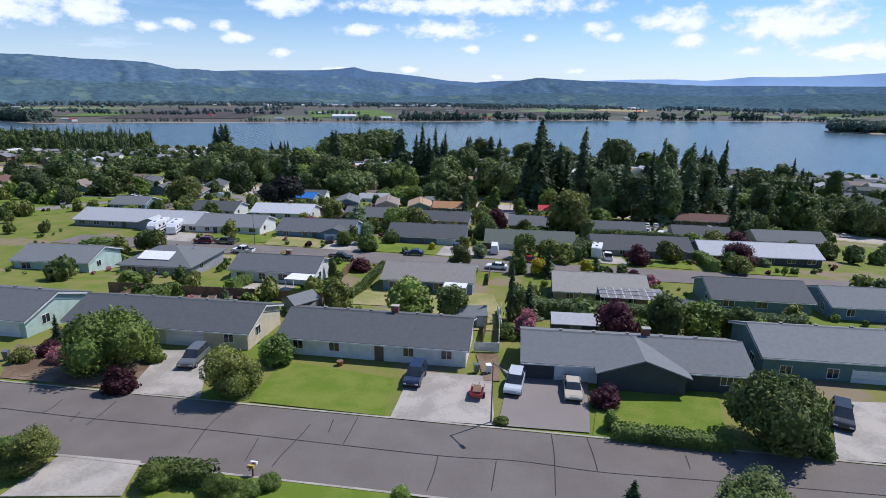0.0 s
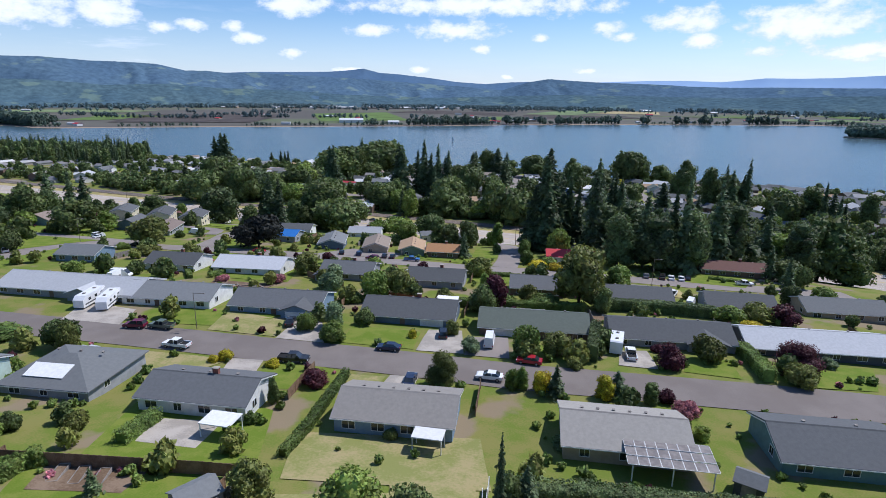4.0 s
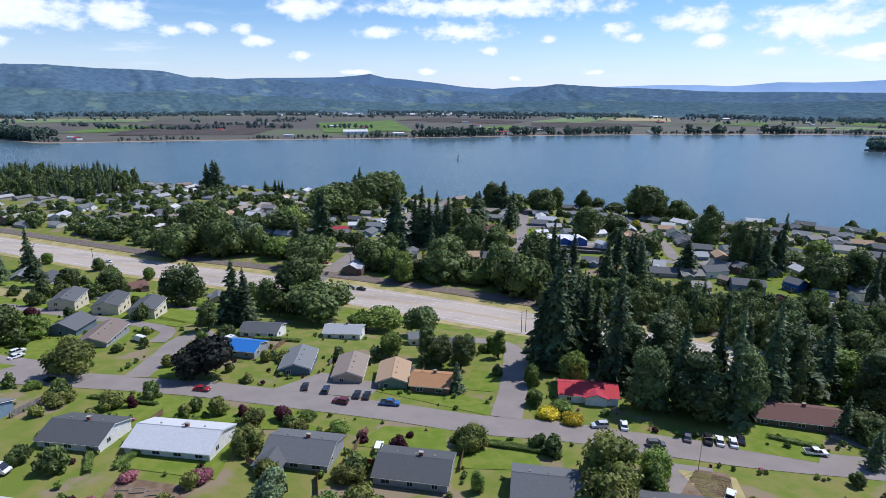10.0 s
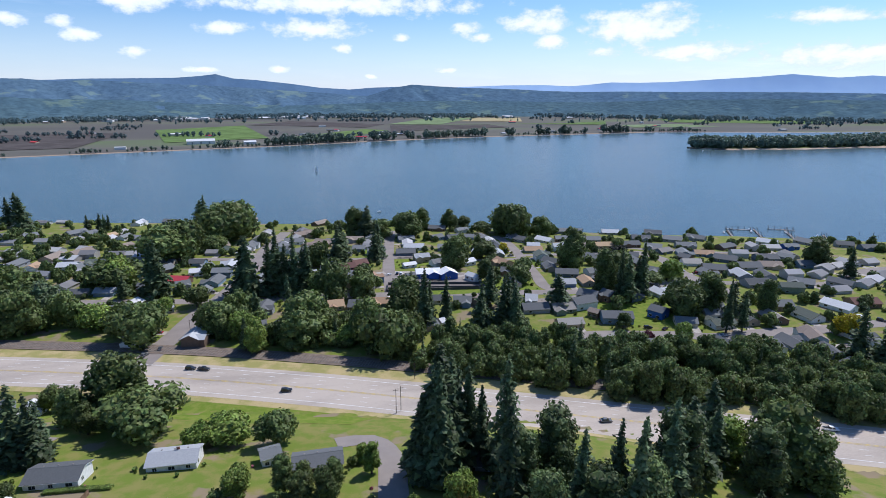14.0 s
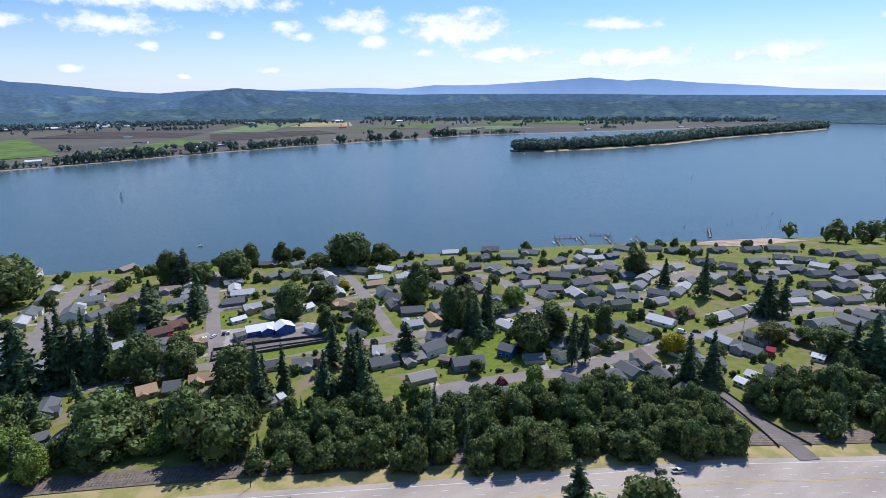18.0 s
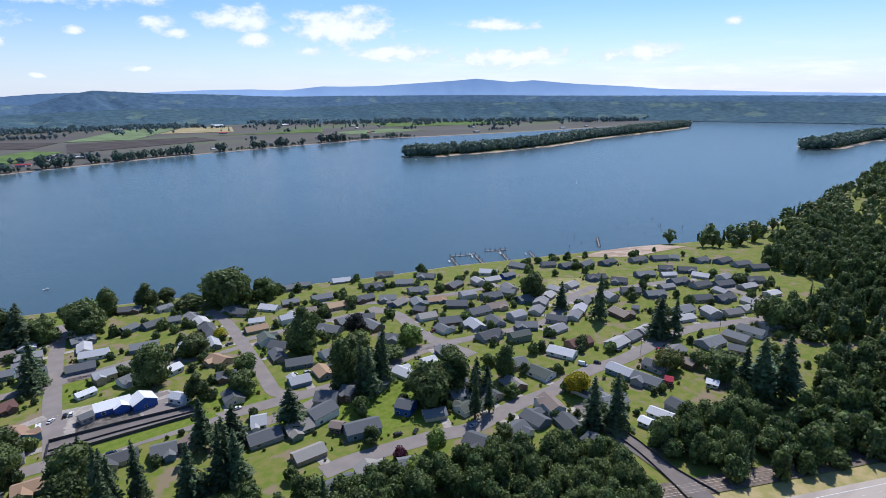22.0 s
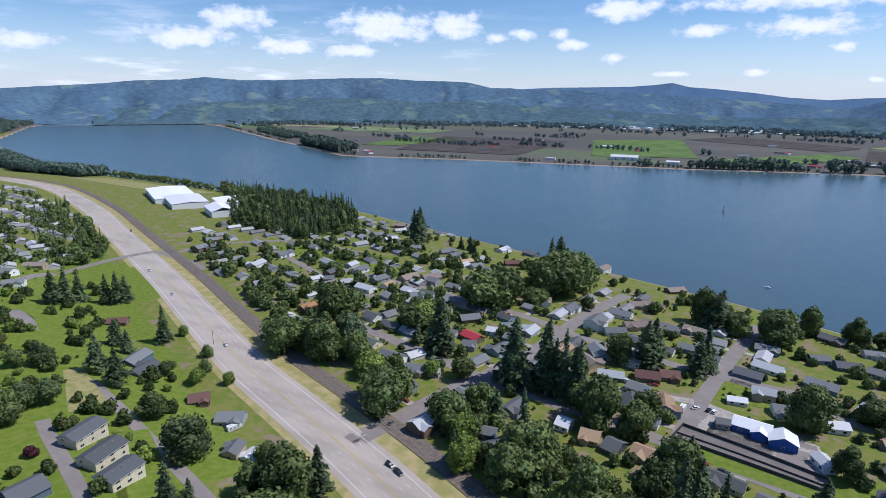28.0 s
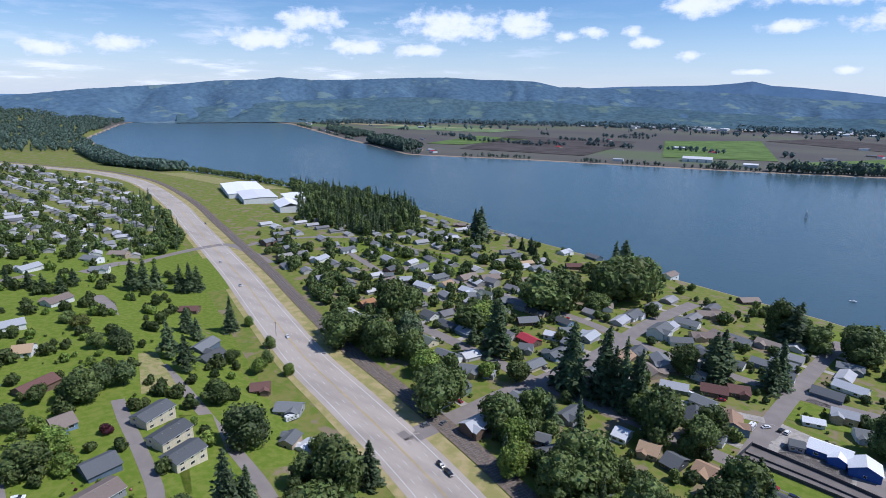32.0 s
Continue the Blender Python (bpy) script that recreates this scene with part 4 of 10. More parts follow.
CAR_SHAPES = {
    "sedan": (4.7, .91, [(-2.35, .35), (-2.35, .78), (-2.2, .95), (-1.5, 1.0), (1.0, 1.0), (2.1, .86), (2.35, .7), (2.35, .35)], [(-1.75, .98), (-1.1, 1.42), (.35, 1.44), (1.1, .98)]),
    "suv": (4.6, .93, [(-2.3, .4), (-2.3, .95), (-2.2, 1.1), (1.0, 1.08), (2.05, .98), (2.3, .8), (2.3, .4)], [(-2.2, 1.08), (-2.0, 1.66), (.3, 1.7), (1.15, 1.07)]),
    "pickup": (5.5, .97, [(-2.75, .5), (-2.75, 1.0), (-.95, 1.0), (1.3, 1.06), (2.5, 1.02), (2.75, .85), (2.75, .5)], [(-.95, 1.0), (-.85, 1.74), (.7, 1.76), (1.4, 1.05)]),
    "van": (5.6, 1.0, [(-2.8, .4), (-2.8, 1.2), (1.9, 1.2), (2.6, 1.05), (2.8, .8), (2.8, .4)], [(-2.78, 1.2), (-2.7, 2.35), (1.2, 2.4), (2.3, 1.15)]),
}
CARS = {}


def vehicle(x, y, rz, kind="sedan", colour="white", label="", lift=0.12):
    """A car or truck that stands on the ground, its nose along its own x."""
    m = pose(x, y, float(lie(x, y)) + lift, 0, 0, rz)
    key = (kind, colour)
    words = {"sedan": "sedan car", "suv": "sport utility car", "pickup": "pickup truck", "van": "panel van"}[kind]
    label = label or f"{colour} {words} standing on its wheels"
    if key in CARS:
        return tagged(copy_thing(CARS[key], m), label, "car" if kind in ("sedan", "suv") else kind)
    L, half, low, cab = CAR_SHAPES[kind]
    ve = thing({"sedan": "car", "suv": "car", "pickup": "pickup_truck", "van": "van"}[kind], m, label, "car" if kind in ("sedan", "suv") else kind)
    pm = M["car_" + colour]
    top = max(z for _, z in cab)
    body = tapered(low, half, half * .96, .9, 1.1)
    bmesh.ops.bevel(body, geom=[e for e in body.edges if e.calc_length() > 1.2], offset=.06, segments=2, affect="EDGES")
    b = part("body", body, pm, ve)
    gl = part("window_band", tapered(cab, half * .93, half * .74, cab[0][1], top), M["glass"] if kind != "van" else pm, ve)
    xr0, xr1 = cab[1][0] + .02, cab[2][0] - .02
    part("roof_panel", solid((xr0, xr1, -half * .75, half * .75, top - .05, top + .03)), pm, ve)
    if kind != "van":
        for px in ((cab[1][0] + cab[2][0]) / 2,):
            for s in (-1, 1):
                part("pillar", solid((px - .05, px + .05, s * half * .84 - .09, s * half * .84 + .09, cab[0][1] - .05, top - .02)), pm, ve)
    else:
        part("windscreen", shape([(1.32, -.75, 2.3), (1.32, .75, 2.3), (2.3, .86, 1.25), (2.3, -.86, 1.25)], [(0, 1, 2, 3)]), M["glass"], ve)
    if kind == "pickup":
        part("truck_bed", solid((-2.7, -1.0, -.8, .8, .98, 1.005)), M["rubber"], ve)
        for s in (-1, 1):
            part("bed_rail", solid((-2.72, -.95, s * .9 - .06, s * .9 + .06, 1.0, 1.15)), pm, ve)
        part("tailgate", solid((-2.76, -2.68, -.9, .9, .8, 1.15)), pm, ve)
    for s in (-1, 1):
        part("headlight", solid((L / 2 - .1, L / 2 + .015, s * half * .7 - .18, s * half * .7 + .18, .62, .76)), M["lamp_glass"], ve)
        part("tail_light", solid((-L / 2 - .015, -L / 2 + .1, s * half * .78 - .1, s * half * .78 + .1, .7, .92)), M["red_lens"], ve)
    part("bumper", solid((L / 2 - .1, L / 2 + .06, -half * .9, half * .9, .36, .52)), M["rubber"], ve)
    wheels(ve, (-L * .3, L * .31), half)
    CARS[key] = ve
    return ve


def camper(x, y, rz, L=8.0, label="white travel trailer with dark stripe parked on a drive", motor=False):
    ve = thing("motorhome" if motor else "travel_trailer", at(x, y, rz, dz=.12), label, "motorhome" if motor else "trailer")
    o = [(-L / 2, .55), (-L / 2, 2.9), (-L / 2 + .3, 3.1), (L / 2 - 1.0, 3.1), (L / 2, 2.3 if not motor else 2.6), (L / 2, .55)]
    part("body", prism(o, -1.2, 1.2), M["car_white"], ve)
    part("stripe", solid((-L / 2 + .2, L / 2 - .6, -1.215, 1.215, 1.0, 1.3)), M["car_grey"], ve)
    for k in range(3):
        for s in (-1, 1):
            part("window", solid((-L * .32 + k * L * .27 - .45, -L * .32 + k * L * .27 + .45, s * 1.21 - .02, s * 1.21 + .02, 1.7, 2.3)), M["glass"], ve)
    for k in (-.25, .2):
        part("roof_vent", solid((L * k - .3, L * k + .3, -.3, .3, 3.1, 3.28)), M["wood_grey"], ve)
    wheels(ve, (-L * .12, L * .02) if not motor else (-L * .28, L * .3), 1.15, .36)
    return ve


# ---- plants -----------------------------------------------------------------
def tilted_cards(centres, normals, size, rng, aspect=1.0):
    """Small leaf patches, each a bent pair of triangles, facing roughly along their normals."""
    n = len(centres)
    nrm = normals + rng.normal(0, .55, (n, 3))
    nrm /= np.linalg.norm(nrm, axis=1, keepdims=True) + 1e-9
    ref = rng.normal(0, 1, (n, 3))
    u = np.cross(nrm, ref); u /= np.linalg.norm(u, axis=1, keepdims=True) + 1e-9
    v = np.cross(nrm, u)
    s = (size * rng.uniform(.6, 1.35, (n, 1)))
    a, b, c, d = centres - u * s * aspect, centres - v * s * .62, centres + u * s * aspect, centres + v * s * .62
    mid = nrm * s * .25
    verts = np.stack([a - mid, b, c - mid, d], 1).reshape(-1, 3)
    k = np.arange(n) * 4
    faces = np.concatenate([np.stack([k, k + 1, k + 3], 1), np.stack([k + 1, k + 2, k + 3], 1)])
    return verts, faces


def ball_points(n, rng):
    p = rng.normal(0, 1, (n, 3))
    return p / np.linalg.norm(p, axis=1, keepdims=True)


def crown_mesh(name, seed, count, leaf, mat, lobes=9, spread=.62, tall=1.0):
    """A broad crown, 1 m in radius and 1.42 * tall high, its foot at z = 0: leaf patches on several lobes."""
    rng = np.random.default_rng(seed)
    lobes = int(lobes * max(1.0, tall))
    dirs = ball_points(lobes, rng); dirs[:, 2] = np.abs(dirs[:, 2]) * .9 - .15
    if tall > 1.3:
        dirs[:, 2] = np.linspace(-.3, 1.0, lobes)
        dirs[:, :2] *= (np.sqrt(np.clip(1.05 - dirs[:, 2:] ** 2, .04, 1)) / (np.linalg.norm(dirs[:, :2], axis=1, keepdims=True) + .05))
    cen = dirs * spread * rng.uniform(.75, 1.05, (lobes, 1))
    rad = rng.uniform(.3, .52, lobes) * (1.0 if tall < 1.3 else 1.12)
    cen[:, 2] *= 1 + 1.6 * (tall - 1) if tall > 1 else tall
    cen = np.vstack([cen] + [[[0, 0, .1 + .5 * k]] for k in range(max(1, int(tall + .5)))])
    rad = np.append(rad, [.6 - .07 * k for k in range(max(1, int(tall + .5)))])
    count = int(count * max(1.0, tall ** .8))
    pick = rng.choice(len(cen), count, p=rad ** 2 / (rad ** 2).sum())
    d = ball_points(count, rng)
    pts = cen[pick] + d * (rad[pick] * rng.uniform(.78, 1.1, count))[:, None]
    # drop what lies deep inside other lobes
    inside = np.zeros(count, bool)
    for c, r in zip(cen, rad):
        inside |= np.linalg.norm(pts - c, axis=1) < r * .72
    pts, d = pts[~inside], d[~inside]
    keep = pts[:, 2] > -.62
    pts, d = pts[keep], d[keep]
    v, f = tilted_cards(pts, d, leaf, rng)
    core_v, core_f = [], []
    for c, r in zip(cen, rad):
        bm = bmesh.new()
        bmesh.ops.create_icosphere(bm, subdivisions=1, radius=r * .78)
        o = len(core_v)
        core_v += [tuple(np.array(q.co) + c) for q in bm.verts]
        core_f += [tuple(o + q.index for q in fc.verts) for fc in bm.faces]
        bm.free()
    o = len(v)
    verts = np.vstack([v, np.array(core_v)])
    lo, hi = verts[:, 2].min(), verts[:, 2].max()
    verts[:, 2] = (verts[:, 2] - lo) * (1.42 * tall / (hi - lo))
    faces = f.tolist() + [tuple(k + o for k in q) for q in core_f]
    return mesh(name, verts.tolist(), faces, mat)


def conifer_mesh(name, seed, levels, per, mat, lean=.5, gap=.0, width=.17):
    """A fir of height 1: whorls of drooping boughs, each of several leafy patches, ragged and narrowing to the tip."""
    rng = np.random.default_rng(seed)
    P, Nn, S = [], [], []
    for k in range(levels):
        t = k / (levels - 1)
        z = .1 + gap + (.88 - gap) * t
        reach = width * (1 - t) ** .78 * rng.uniform(.58, 1.2) + .008
        for _ in range(max(3, int(per * (1 - t * .65)))):
            a = rng.uniform(0, 2 * math.pi)
            r = reach * rng.uniform(.7, 1.15)
            for q in (.3, .62, .95):
                P.append((r * q * math.cos(a), r * q * math.sin(a), z - lean * r * q ** 1.6 + rng.normal(0, .004)))
                Nn.append((math.cos(a) * .45, math.sin(a) * .45, .8))
                S.append(.012 + reach * .2 * (1.25 - q * .45))
    P, Nn, S = np.array(P), np.array(Nn), np.array(S)[:, None]
    v, f = tilted_cards(P, Nn, S, rng, 1.25)
    # a dark inner cone keeps the light from shining straight through
    n = 9
    ring = [(.35 * width * math.cos(2 * math.pi * j / n), .35 * width * math.sin(2 * math.pi * j / n), .1 + gap) for j in range(n)] + [(0, 0, .93)]
    o = len(v)
    faces = f.tolist() + [(o + j, o + (j + 1) % n, o + n) for j in range(n)]
    return mesh(name, np.vstack([v, ring]).tolist(), faces, mat)


def limbs_mesh(name, seed):
    """A trunk with forking limbs, 1 m high."""
    rng = random.Random(seed)
    bm = rod(.055, .035, .6, 7)
    for k in range(6):
        a = k * 1.05 + rng.uniform(-.3, .3)
        b = rod(.022, .009, .5, 5)
        bmesh.ops.rotate(b, cent=(0, 0, 0), matrix=Matrix.Rotation(radians(rng.uniform(25, 55)), 3, "Y"), verts=b.verts)
        bmesh.ops.rotate(b, cent=(0, 0, 0), matrix=Matrix.Rotation(a, 3, "Z"), verts=b.verts)
        bmesh.ops.translate(b, verts=b.verts, vec=(0, 0, rng.uniform(.35, .58)))
        me = bpy.data.meshes.new("tmp"); b.to_mesh(me); b.free(); bm.from_mesh(me); bpy.data.meshes.remove(me)
    me = bpy.data.meshes.new(name); bm.to_mesh(me); bm.free(); me.materials.append(M["bark"])
    return me


TREE_MESH = {}
TREE_SEED = random.Random(9)
TREE_WORDS = {"leaf": "leafy broad-crowned green tree", "leaf_bright": "bright green leafy tree", "leaf_olive": "olive-green rounded tree", "leaf_grey": "pale grey-green flowering tree", "leaf_plum": "dark purple-leaved plum tree", "leaf_black": "very dark purple-leaved tree", "leaf_yellow": "yellow-leaved small tree", "leaf_pink": "pink-flowering shrub tree", "leaf_hedge": "green leafy tree", "leaf_dark": "dark green ragged leafy tree"}


def broad_tree(x, y, h, r, leaf="leaf", fine=1, group="", z=None):
    """A broad tree of height h and crown radius r."""
    k = TREE_SEED.randrange(5)
    shrub = h < 3.2
    base = 0.0 if shrub else .04 * h if h < 9 else min(.2 * h, 2.2)
    want = (h - base + .1 * h) / 1.42 / r
    tall = min((.7, 1.0, 1.4, 1.9, 2.6), key=lambda q: abs(math.log(q / want)))
    key = (leaf, fine, k, tall)
    if key not in TREE_MESH:
        count, size = ((1100, .125), (2100, .09), (7500, .045))[fine]
        TREE_MESH[key] = crown_mesh("crown", 31 * k + 7 * fine + len(leaf), count, size, M[leaf], 9 + k * 2, .58 + .03 * k, tall)
    if ("trunk", k % 3) not in TREE_MESH:
        TREE_MESH["trunk", k % 3] = limbs_mesh("trunk", k)
    m = at(x, y, TREE_SEED.uniform(0, 360))
    tr = thing("shrub" if shrub else "tree", m, TREE_WORDS[leaf].replace("shrub tree", "shrub").replace("tree", "shrub") + " beside a lawn" if shrub else TREE_WORDS[leaf] + " standing on grass", "shrub" if shrub else "tree", group)
    c = part("crown", TREE_MESH[key], None, tr)
    c.matrix_basis = Matrix.Translation((0, 0, base - (.15 * h if shrub else .08 * h))) @ Matrix.Diagonal((r, r, (h - base + .1 * h) / 1.42 / tall, 1))
    if not shrub:
        t = part("trunk", TREE_MESH["trunk", k % 3], None, tr)
        t.matrix_basis = Matrix.Translation((0, 0, -.2)) @ Matrix.Diagonal((h * .55, h * .55, h * .8, 1))
    return tr


def fir(x, y, h, r, leaf="needle", fine=1, group=""):
    """A fir of height h and foot radius r."""
    k = TREE_SEED.randrange(5)
    key = ("fir", leaf, fine, k)
    if key not in TREE_MESH:
        lev, per = ((20, 7), (34, 11), (50, 15))[fine]
        TREE_MESH[key] = conifer_mesh("crown", 17 * k + fine, lev, per, M[leaf], .45 + .1 * k, (.0, .04, .1, .02, .16)[k])
    if "mast" not in TREE_MESH:
        bm = rod(.018, .003, .96, 7)
        me = bpy.data.meshes.new("trunk"); bm.to_mesh(me); bm.free(); me.materials.append(M["bark"])
        TREE_MESH["mast"] = me
    tr = thing("fir_tree", at(x, y, TREE_SEED.uniform(0, 360)), "tall dark green fir with drooping ragged boughs", "tree", group)
    c = part("crown", TREE_MESH[key], None, tr)
    c.matrix_basis = Matrix.Diagonal((r / .17, r / .17, h, 1))
    t = part("trunk", TREE_MESH["mast"], None, tr)
    t.matrix_basis = Matrix.Translation((0, 0, -.3)) @ Matrix.Diagonal((h, h, h, 1))
    return tr


def hedge(pts, width, height, leaf="leaf_hedge", label="clipped dense green hedge", category="hedge", seed=0, size=.16):
    """A clipped hedge along a line: a leafy skin over a dark core."""
    rng = np.random.default_rng(seed + int(abs(pts[0][0] * 7)))
    line = curve_points(pts, 1.0)
    core_v, core_f, C, N = [], [], [], []
    for k, q in enumerate(line):
        t = (line[min(k + 1, len(line) - 1)] - line[max(k - 1, 0)]).normalized()
        s = Vector((t.y, -t.x, 0))
        z = float(lie(q.x, q.y))
        hw, hh = width / 2 * rng.uniform(.9, 1.08), height * rng.uniform(.93, 1.05)
        for sx, sz in ((-1, 0), (-.95, .86), (-.5, .97), (.5, .97), (.95, .86), (1, 0)):
            w = q + s * (hw * .88 * sx)
            core_v.append((w.x, w.y, z - .3 + (hh * .95 + .3) * sz))
        for _ in range(int(44 * (1 + height) * max(1, width / 1.5) * (.2 / size) ** 1.2)):
            side = rng.uniform(0, 1)
            al = rng.uniform(-.6, .6)
            if side < width / (width + 2 * height):
                off, up, nn = rng.uniform(-1, 1) * hw, hh, (0, 0, 1)
            else:
                sg = rng.choice((-1, 1)); off, up, nn = sg * hw, rng.uniform(0, 1) * hh, (s.x * sg, s.y * sg, .25)
            w = q + s * off + t * al
            C.append((w.x, w.y, z + up)); N.append(nn)
    n = 6
    for k in range(len(line) - 1):
        for j in range(n - 1):
            a = k * n + j
            core_f.append((a, a + 1, a + n + 1, a + n))
    core_f += [tuple(range(n)), tuple(len(core_v) - 1 - j for j in range(n))]
    v, f = tilted_cards(np.array(C), np.array(N, float), size, rng)
    o = len(v)
    verts = v.tolist() + core_v
    ob = new(category.replace(" ", "_"), mesh(category, verts, f.tolist() + [tuple(o + j for j in q) for q in core_f], M[leaf]))
    return tagged(ob, label, category)


def fence(pts, height=1.8, mat="wood_grey", label="weathered wooden board fence", step=2.4):
    """A board fence: posts, rails and panels of boards."""
    line = curve_points(pts, step)
    fe = thing("fence", Matrix.Identity(4), label, "fence")
    for k, q in enumerate(line):
        z = float(lie(q.x, q.y))
        p = part("post", kept(f"fence_post|{height}|{mat}", lambda: solid((-.06, .06, -.06, .06, -.4, height + .1)), M[mat]), None, fe)
        p.matrix_basis = pose(q.x, q.y, z)
        if k + 1 < len(line):
            b = line[k + 1]
            zb = float(lie(b.x, b.y))
            d = (b - q)
            s = Vector((d.y, -d.x, 0)).normalized() * .02
            verts, faces = [], []
            n = 12
            for j in range(n):
                for u, g in ((j / n, 1), ((j + .88) / n, 1), ((j + .9) / n, .3), ((j + .98) / n, .3)):
                    w = q + d * u
                    top = z + (zb - z) * u + (height + .03 * ((j * 7) % 3)) * (1 if g == 1 else .985) + .08
                    low = z + (zb - z) * u + .08
                    verts += [(w.x + s.x * g, w.y + s.y * g, low), (w.x + s.x * g, w.y + s.y * g, top), (w.x - s.x * g, w.y - s.y * g, top), (w.x - s.x * g, w.y - s.y * g, low)]
            for j in range(n * 4 - 1):
                o = j * 4
                faces += [(o, o + 4, o + 5, o + 1), (o + 1, o + 5, o + 6, o + 2), (o + 2, o + 6, o + 7, o + 3)]
            part("panel", mesh("panel", verts, faces, M[mat]), None, fe)
    return fe


def forest(name, label, spots, leaf, conifer=0.0, seed=0, low=8, high=14):
    """A far wood: one mesh of many ragged crowns at (x, y, height) spots."""
    rng = np.random.default_rng(seed)
    P, N, S = [], [], []
    cv, cf = [], []
    for x, y in spots:
        h = rng.uniform(low, high)
        z = float(lie(x, y))
        z = max(z, RIVER)
        con = rng.uniform() < conifer
        r = h * (rng.uniform(.17, .22) if con else rng.uniform(.34, .48))
        n = 34
        d = ball_points(n, rng); d[:, 2] = np.abs(d[:, 2])
        if con:
            t = rng.uniform(0, 1, n) ** 1.4
            p = np.stack([d[:, 0] * r * (1 - t), d[:, 1] * r * (1 - t), h * (.08 + .92 * t)], 1)
        else:
            p = np.stack([d[:, 0] * r, d[:, 1] * r, h * .35 + d[:, 2] * h * .62], 1)
        P.append(p + (x, y, z)); N.append(d); S.append(np.full((n, 1), r * .38))
        o = len(cv)
        k = 6
        cv += [(x + r * .75 * math.cos(j * 2 * math.pi / k), y + r * .75 * math.sin(j * 2 * math.pi / k), z + (h * .04 if con else h * .45)) for j in range(k)]
        cv += [(x, y, z + h * .9), (x, y, z - .5)]
        cf += [(o + j, o + (j + 1) % k, o + k) for j in range(k)] + [(o + (j + 1) % k, o + j, o + k + 1) for j in range(k)]
    v, f = tilted_cards(np.vstack(P), np.vstack(N), np.vstack(S), rng)
    o = len(v)
    ob = new(name, mesh(name, np.vstack([v, cv]).tolist(), f.tolist() + [tuple(o + j for j in q) for q in cf], M[leaf]))
    return tagged(ob, label, "trees", kind="stuff")


def pole(x, y, h=10.0, lamp=False, rz=0.0):
    po = thing("street_lamp" if lamp else "utility_pole", at(x, y, rz), "grey street lamp on a tall pole" if lamp else "brown wooden utility pole with a cross-arm", "pole")
    part("mast", kept(f"mast|{h}|{lamp}", lambda: rod(.09 if lamp else .15, .05 if lamp else .1, h + .5, 8, -.5), M["steel" if lamp else "bark"]), None, po)
    if lamp:
        part("arm", kept("lamp_arm", lambda: solid((0, 2.0, -.04, .04, -.04, .04)), M["steel"]), None, po).matrix_basis = pose(0, 0, h - .1)
        part("lamp_head", kept("lamp_head", lambda: solid((1.7, 2.4, -.14, .14, -.1, .06)), M["wood_grey"]), None, po).matrix_basis = pose(0, 0, h - .1)
    else:
        part("cross_arm", kept("cross_arm", lambda: solid((-1.2, 1.2, -.06, .06, -.06, .06)), M["bark"]), None, po).matrix_basis = pose(0, 0, h - .7)
    return po


def solar_pergola(x, y, rz):
    ho = thing("pergola", at(x, y, rz), "patio pergola roofed with weathered translucent sheets", "pergola")
    for i in range(8):
        for j in range(3):
            p = part("panel", kept("sun_panel", lambda: solid((-.62, .62, -.85, .85, 0, .05)), M["sheet_grey"]), None, ho)
            p.matrix_basis = pose(-4.8 + i * 1.35, -1.85 + j * 1.8, 2.75 + .1 * j)
            part("panel_frame", kept("sun_frame", lambda: solid((-.66, .66, -.89, -.85, 0, .07), (-.66, .66, .85, .89, 0, .07), (-.66, -.62, -.85, .85, 0, .07), (.62, .66, -.85, .85, 0, .07)), M["paint_white"]), None, p)
    for sx in (-1, 0, 1):
        for sy in (-1, 1):
            part("post", kept("pergola_post", lambda: solid((-.07, .07, -.07, .07, -.5, 2.72)), M["paint_white"]), None, ho).matrix_basis = pose(sx * 4.8, sy * 2.5, 0)


def solar_array(x, y, rz, cols, rows, lift=1.0):
    """Solar panels on a low tilted frame."""
    ar = thing("solar_array", at(x, y, rz, dz=lift), "dark blue solar panels in white frames on a tilted rack", "solar panels")
    for i in range(cols):
        for j in range(rows):
            p = part("panel", kept("sun_panel_blue", lambda: solid((-.5, .5, -.8, .8, 0, .05)), M["solar"]), None, ar)
            p.matrix_basis = pose((i - cols / 2 + .5) * 1.1, (j - rows / 2 + .5) * 1.7, .55 * (j - rows / 2 + .5), 18, 0, 0)
            part("panel_frame", kept("sun_frame_blue", lambda: solid((-.55, .55, -.85, -.8, 0, .07), (-.55, .55, .8, .85, 0, .07), (-.55, -.5, -.8, .8, 0, .07), (.5, .55, -.8, .8, 0, .07)), M["paint_white"]), None, p)
    for i in (-1, 1):
        for j in (-1, 1):
            part("leg", kept("array_leg", lambda: solid((-.05, .05, -.05, .05, -1.6, .3)), M["steel"]), None, ar).matrix_basis = pose(i * cols * .45, j * rows * .6, .2 * j)


def cold_frame(x, y, rz, L=3.2, D=1.2):
    """A raised bed of boards filled with soil."""
    be = thing("raised_bed", at(x, y, rz), "raised wooden vegetable bed filled with dark soil", "raised bed")
    for s in (-1, 1):
        part("side_board", solid((-L / 2, L / 2, s * D / 2 - .04, s * D / 2 + .04, -.2, .4)), M["wood_grey"], be)
        part("end_board", solid((s * L / 2 - .04, s * L / 2 + .04, -D / 2 + .05, D / 2 - .05, -.2, .4)), M["wood_grey"], be)
    part("soil", solid((-L / 2 + .05, L / 2 - .05, -D / 2 + .05, D / 2 - .05, -.1, .32)), M["soil"], be)


GROVE_SEED = random.Random(77)


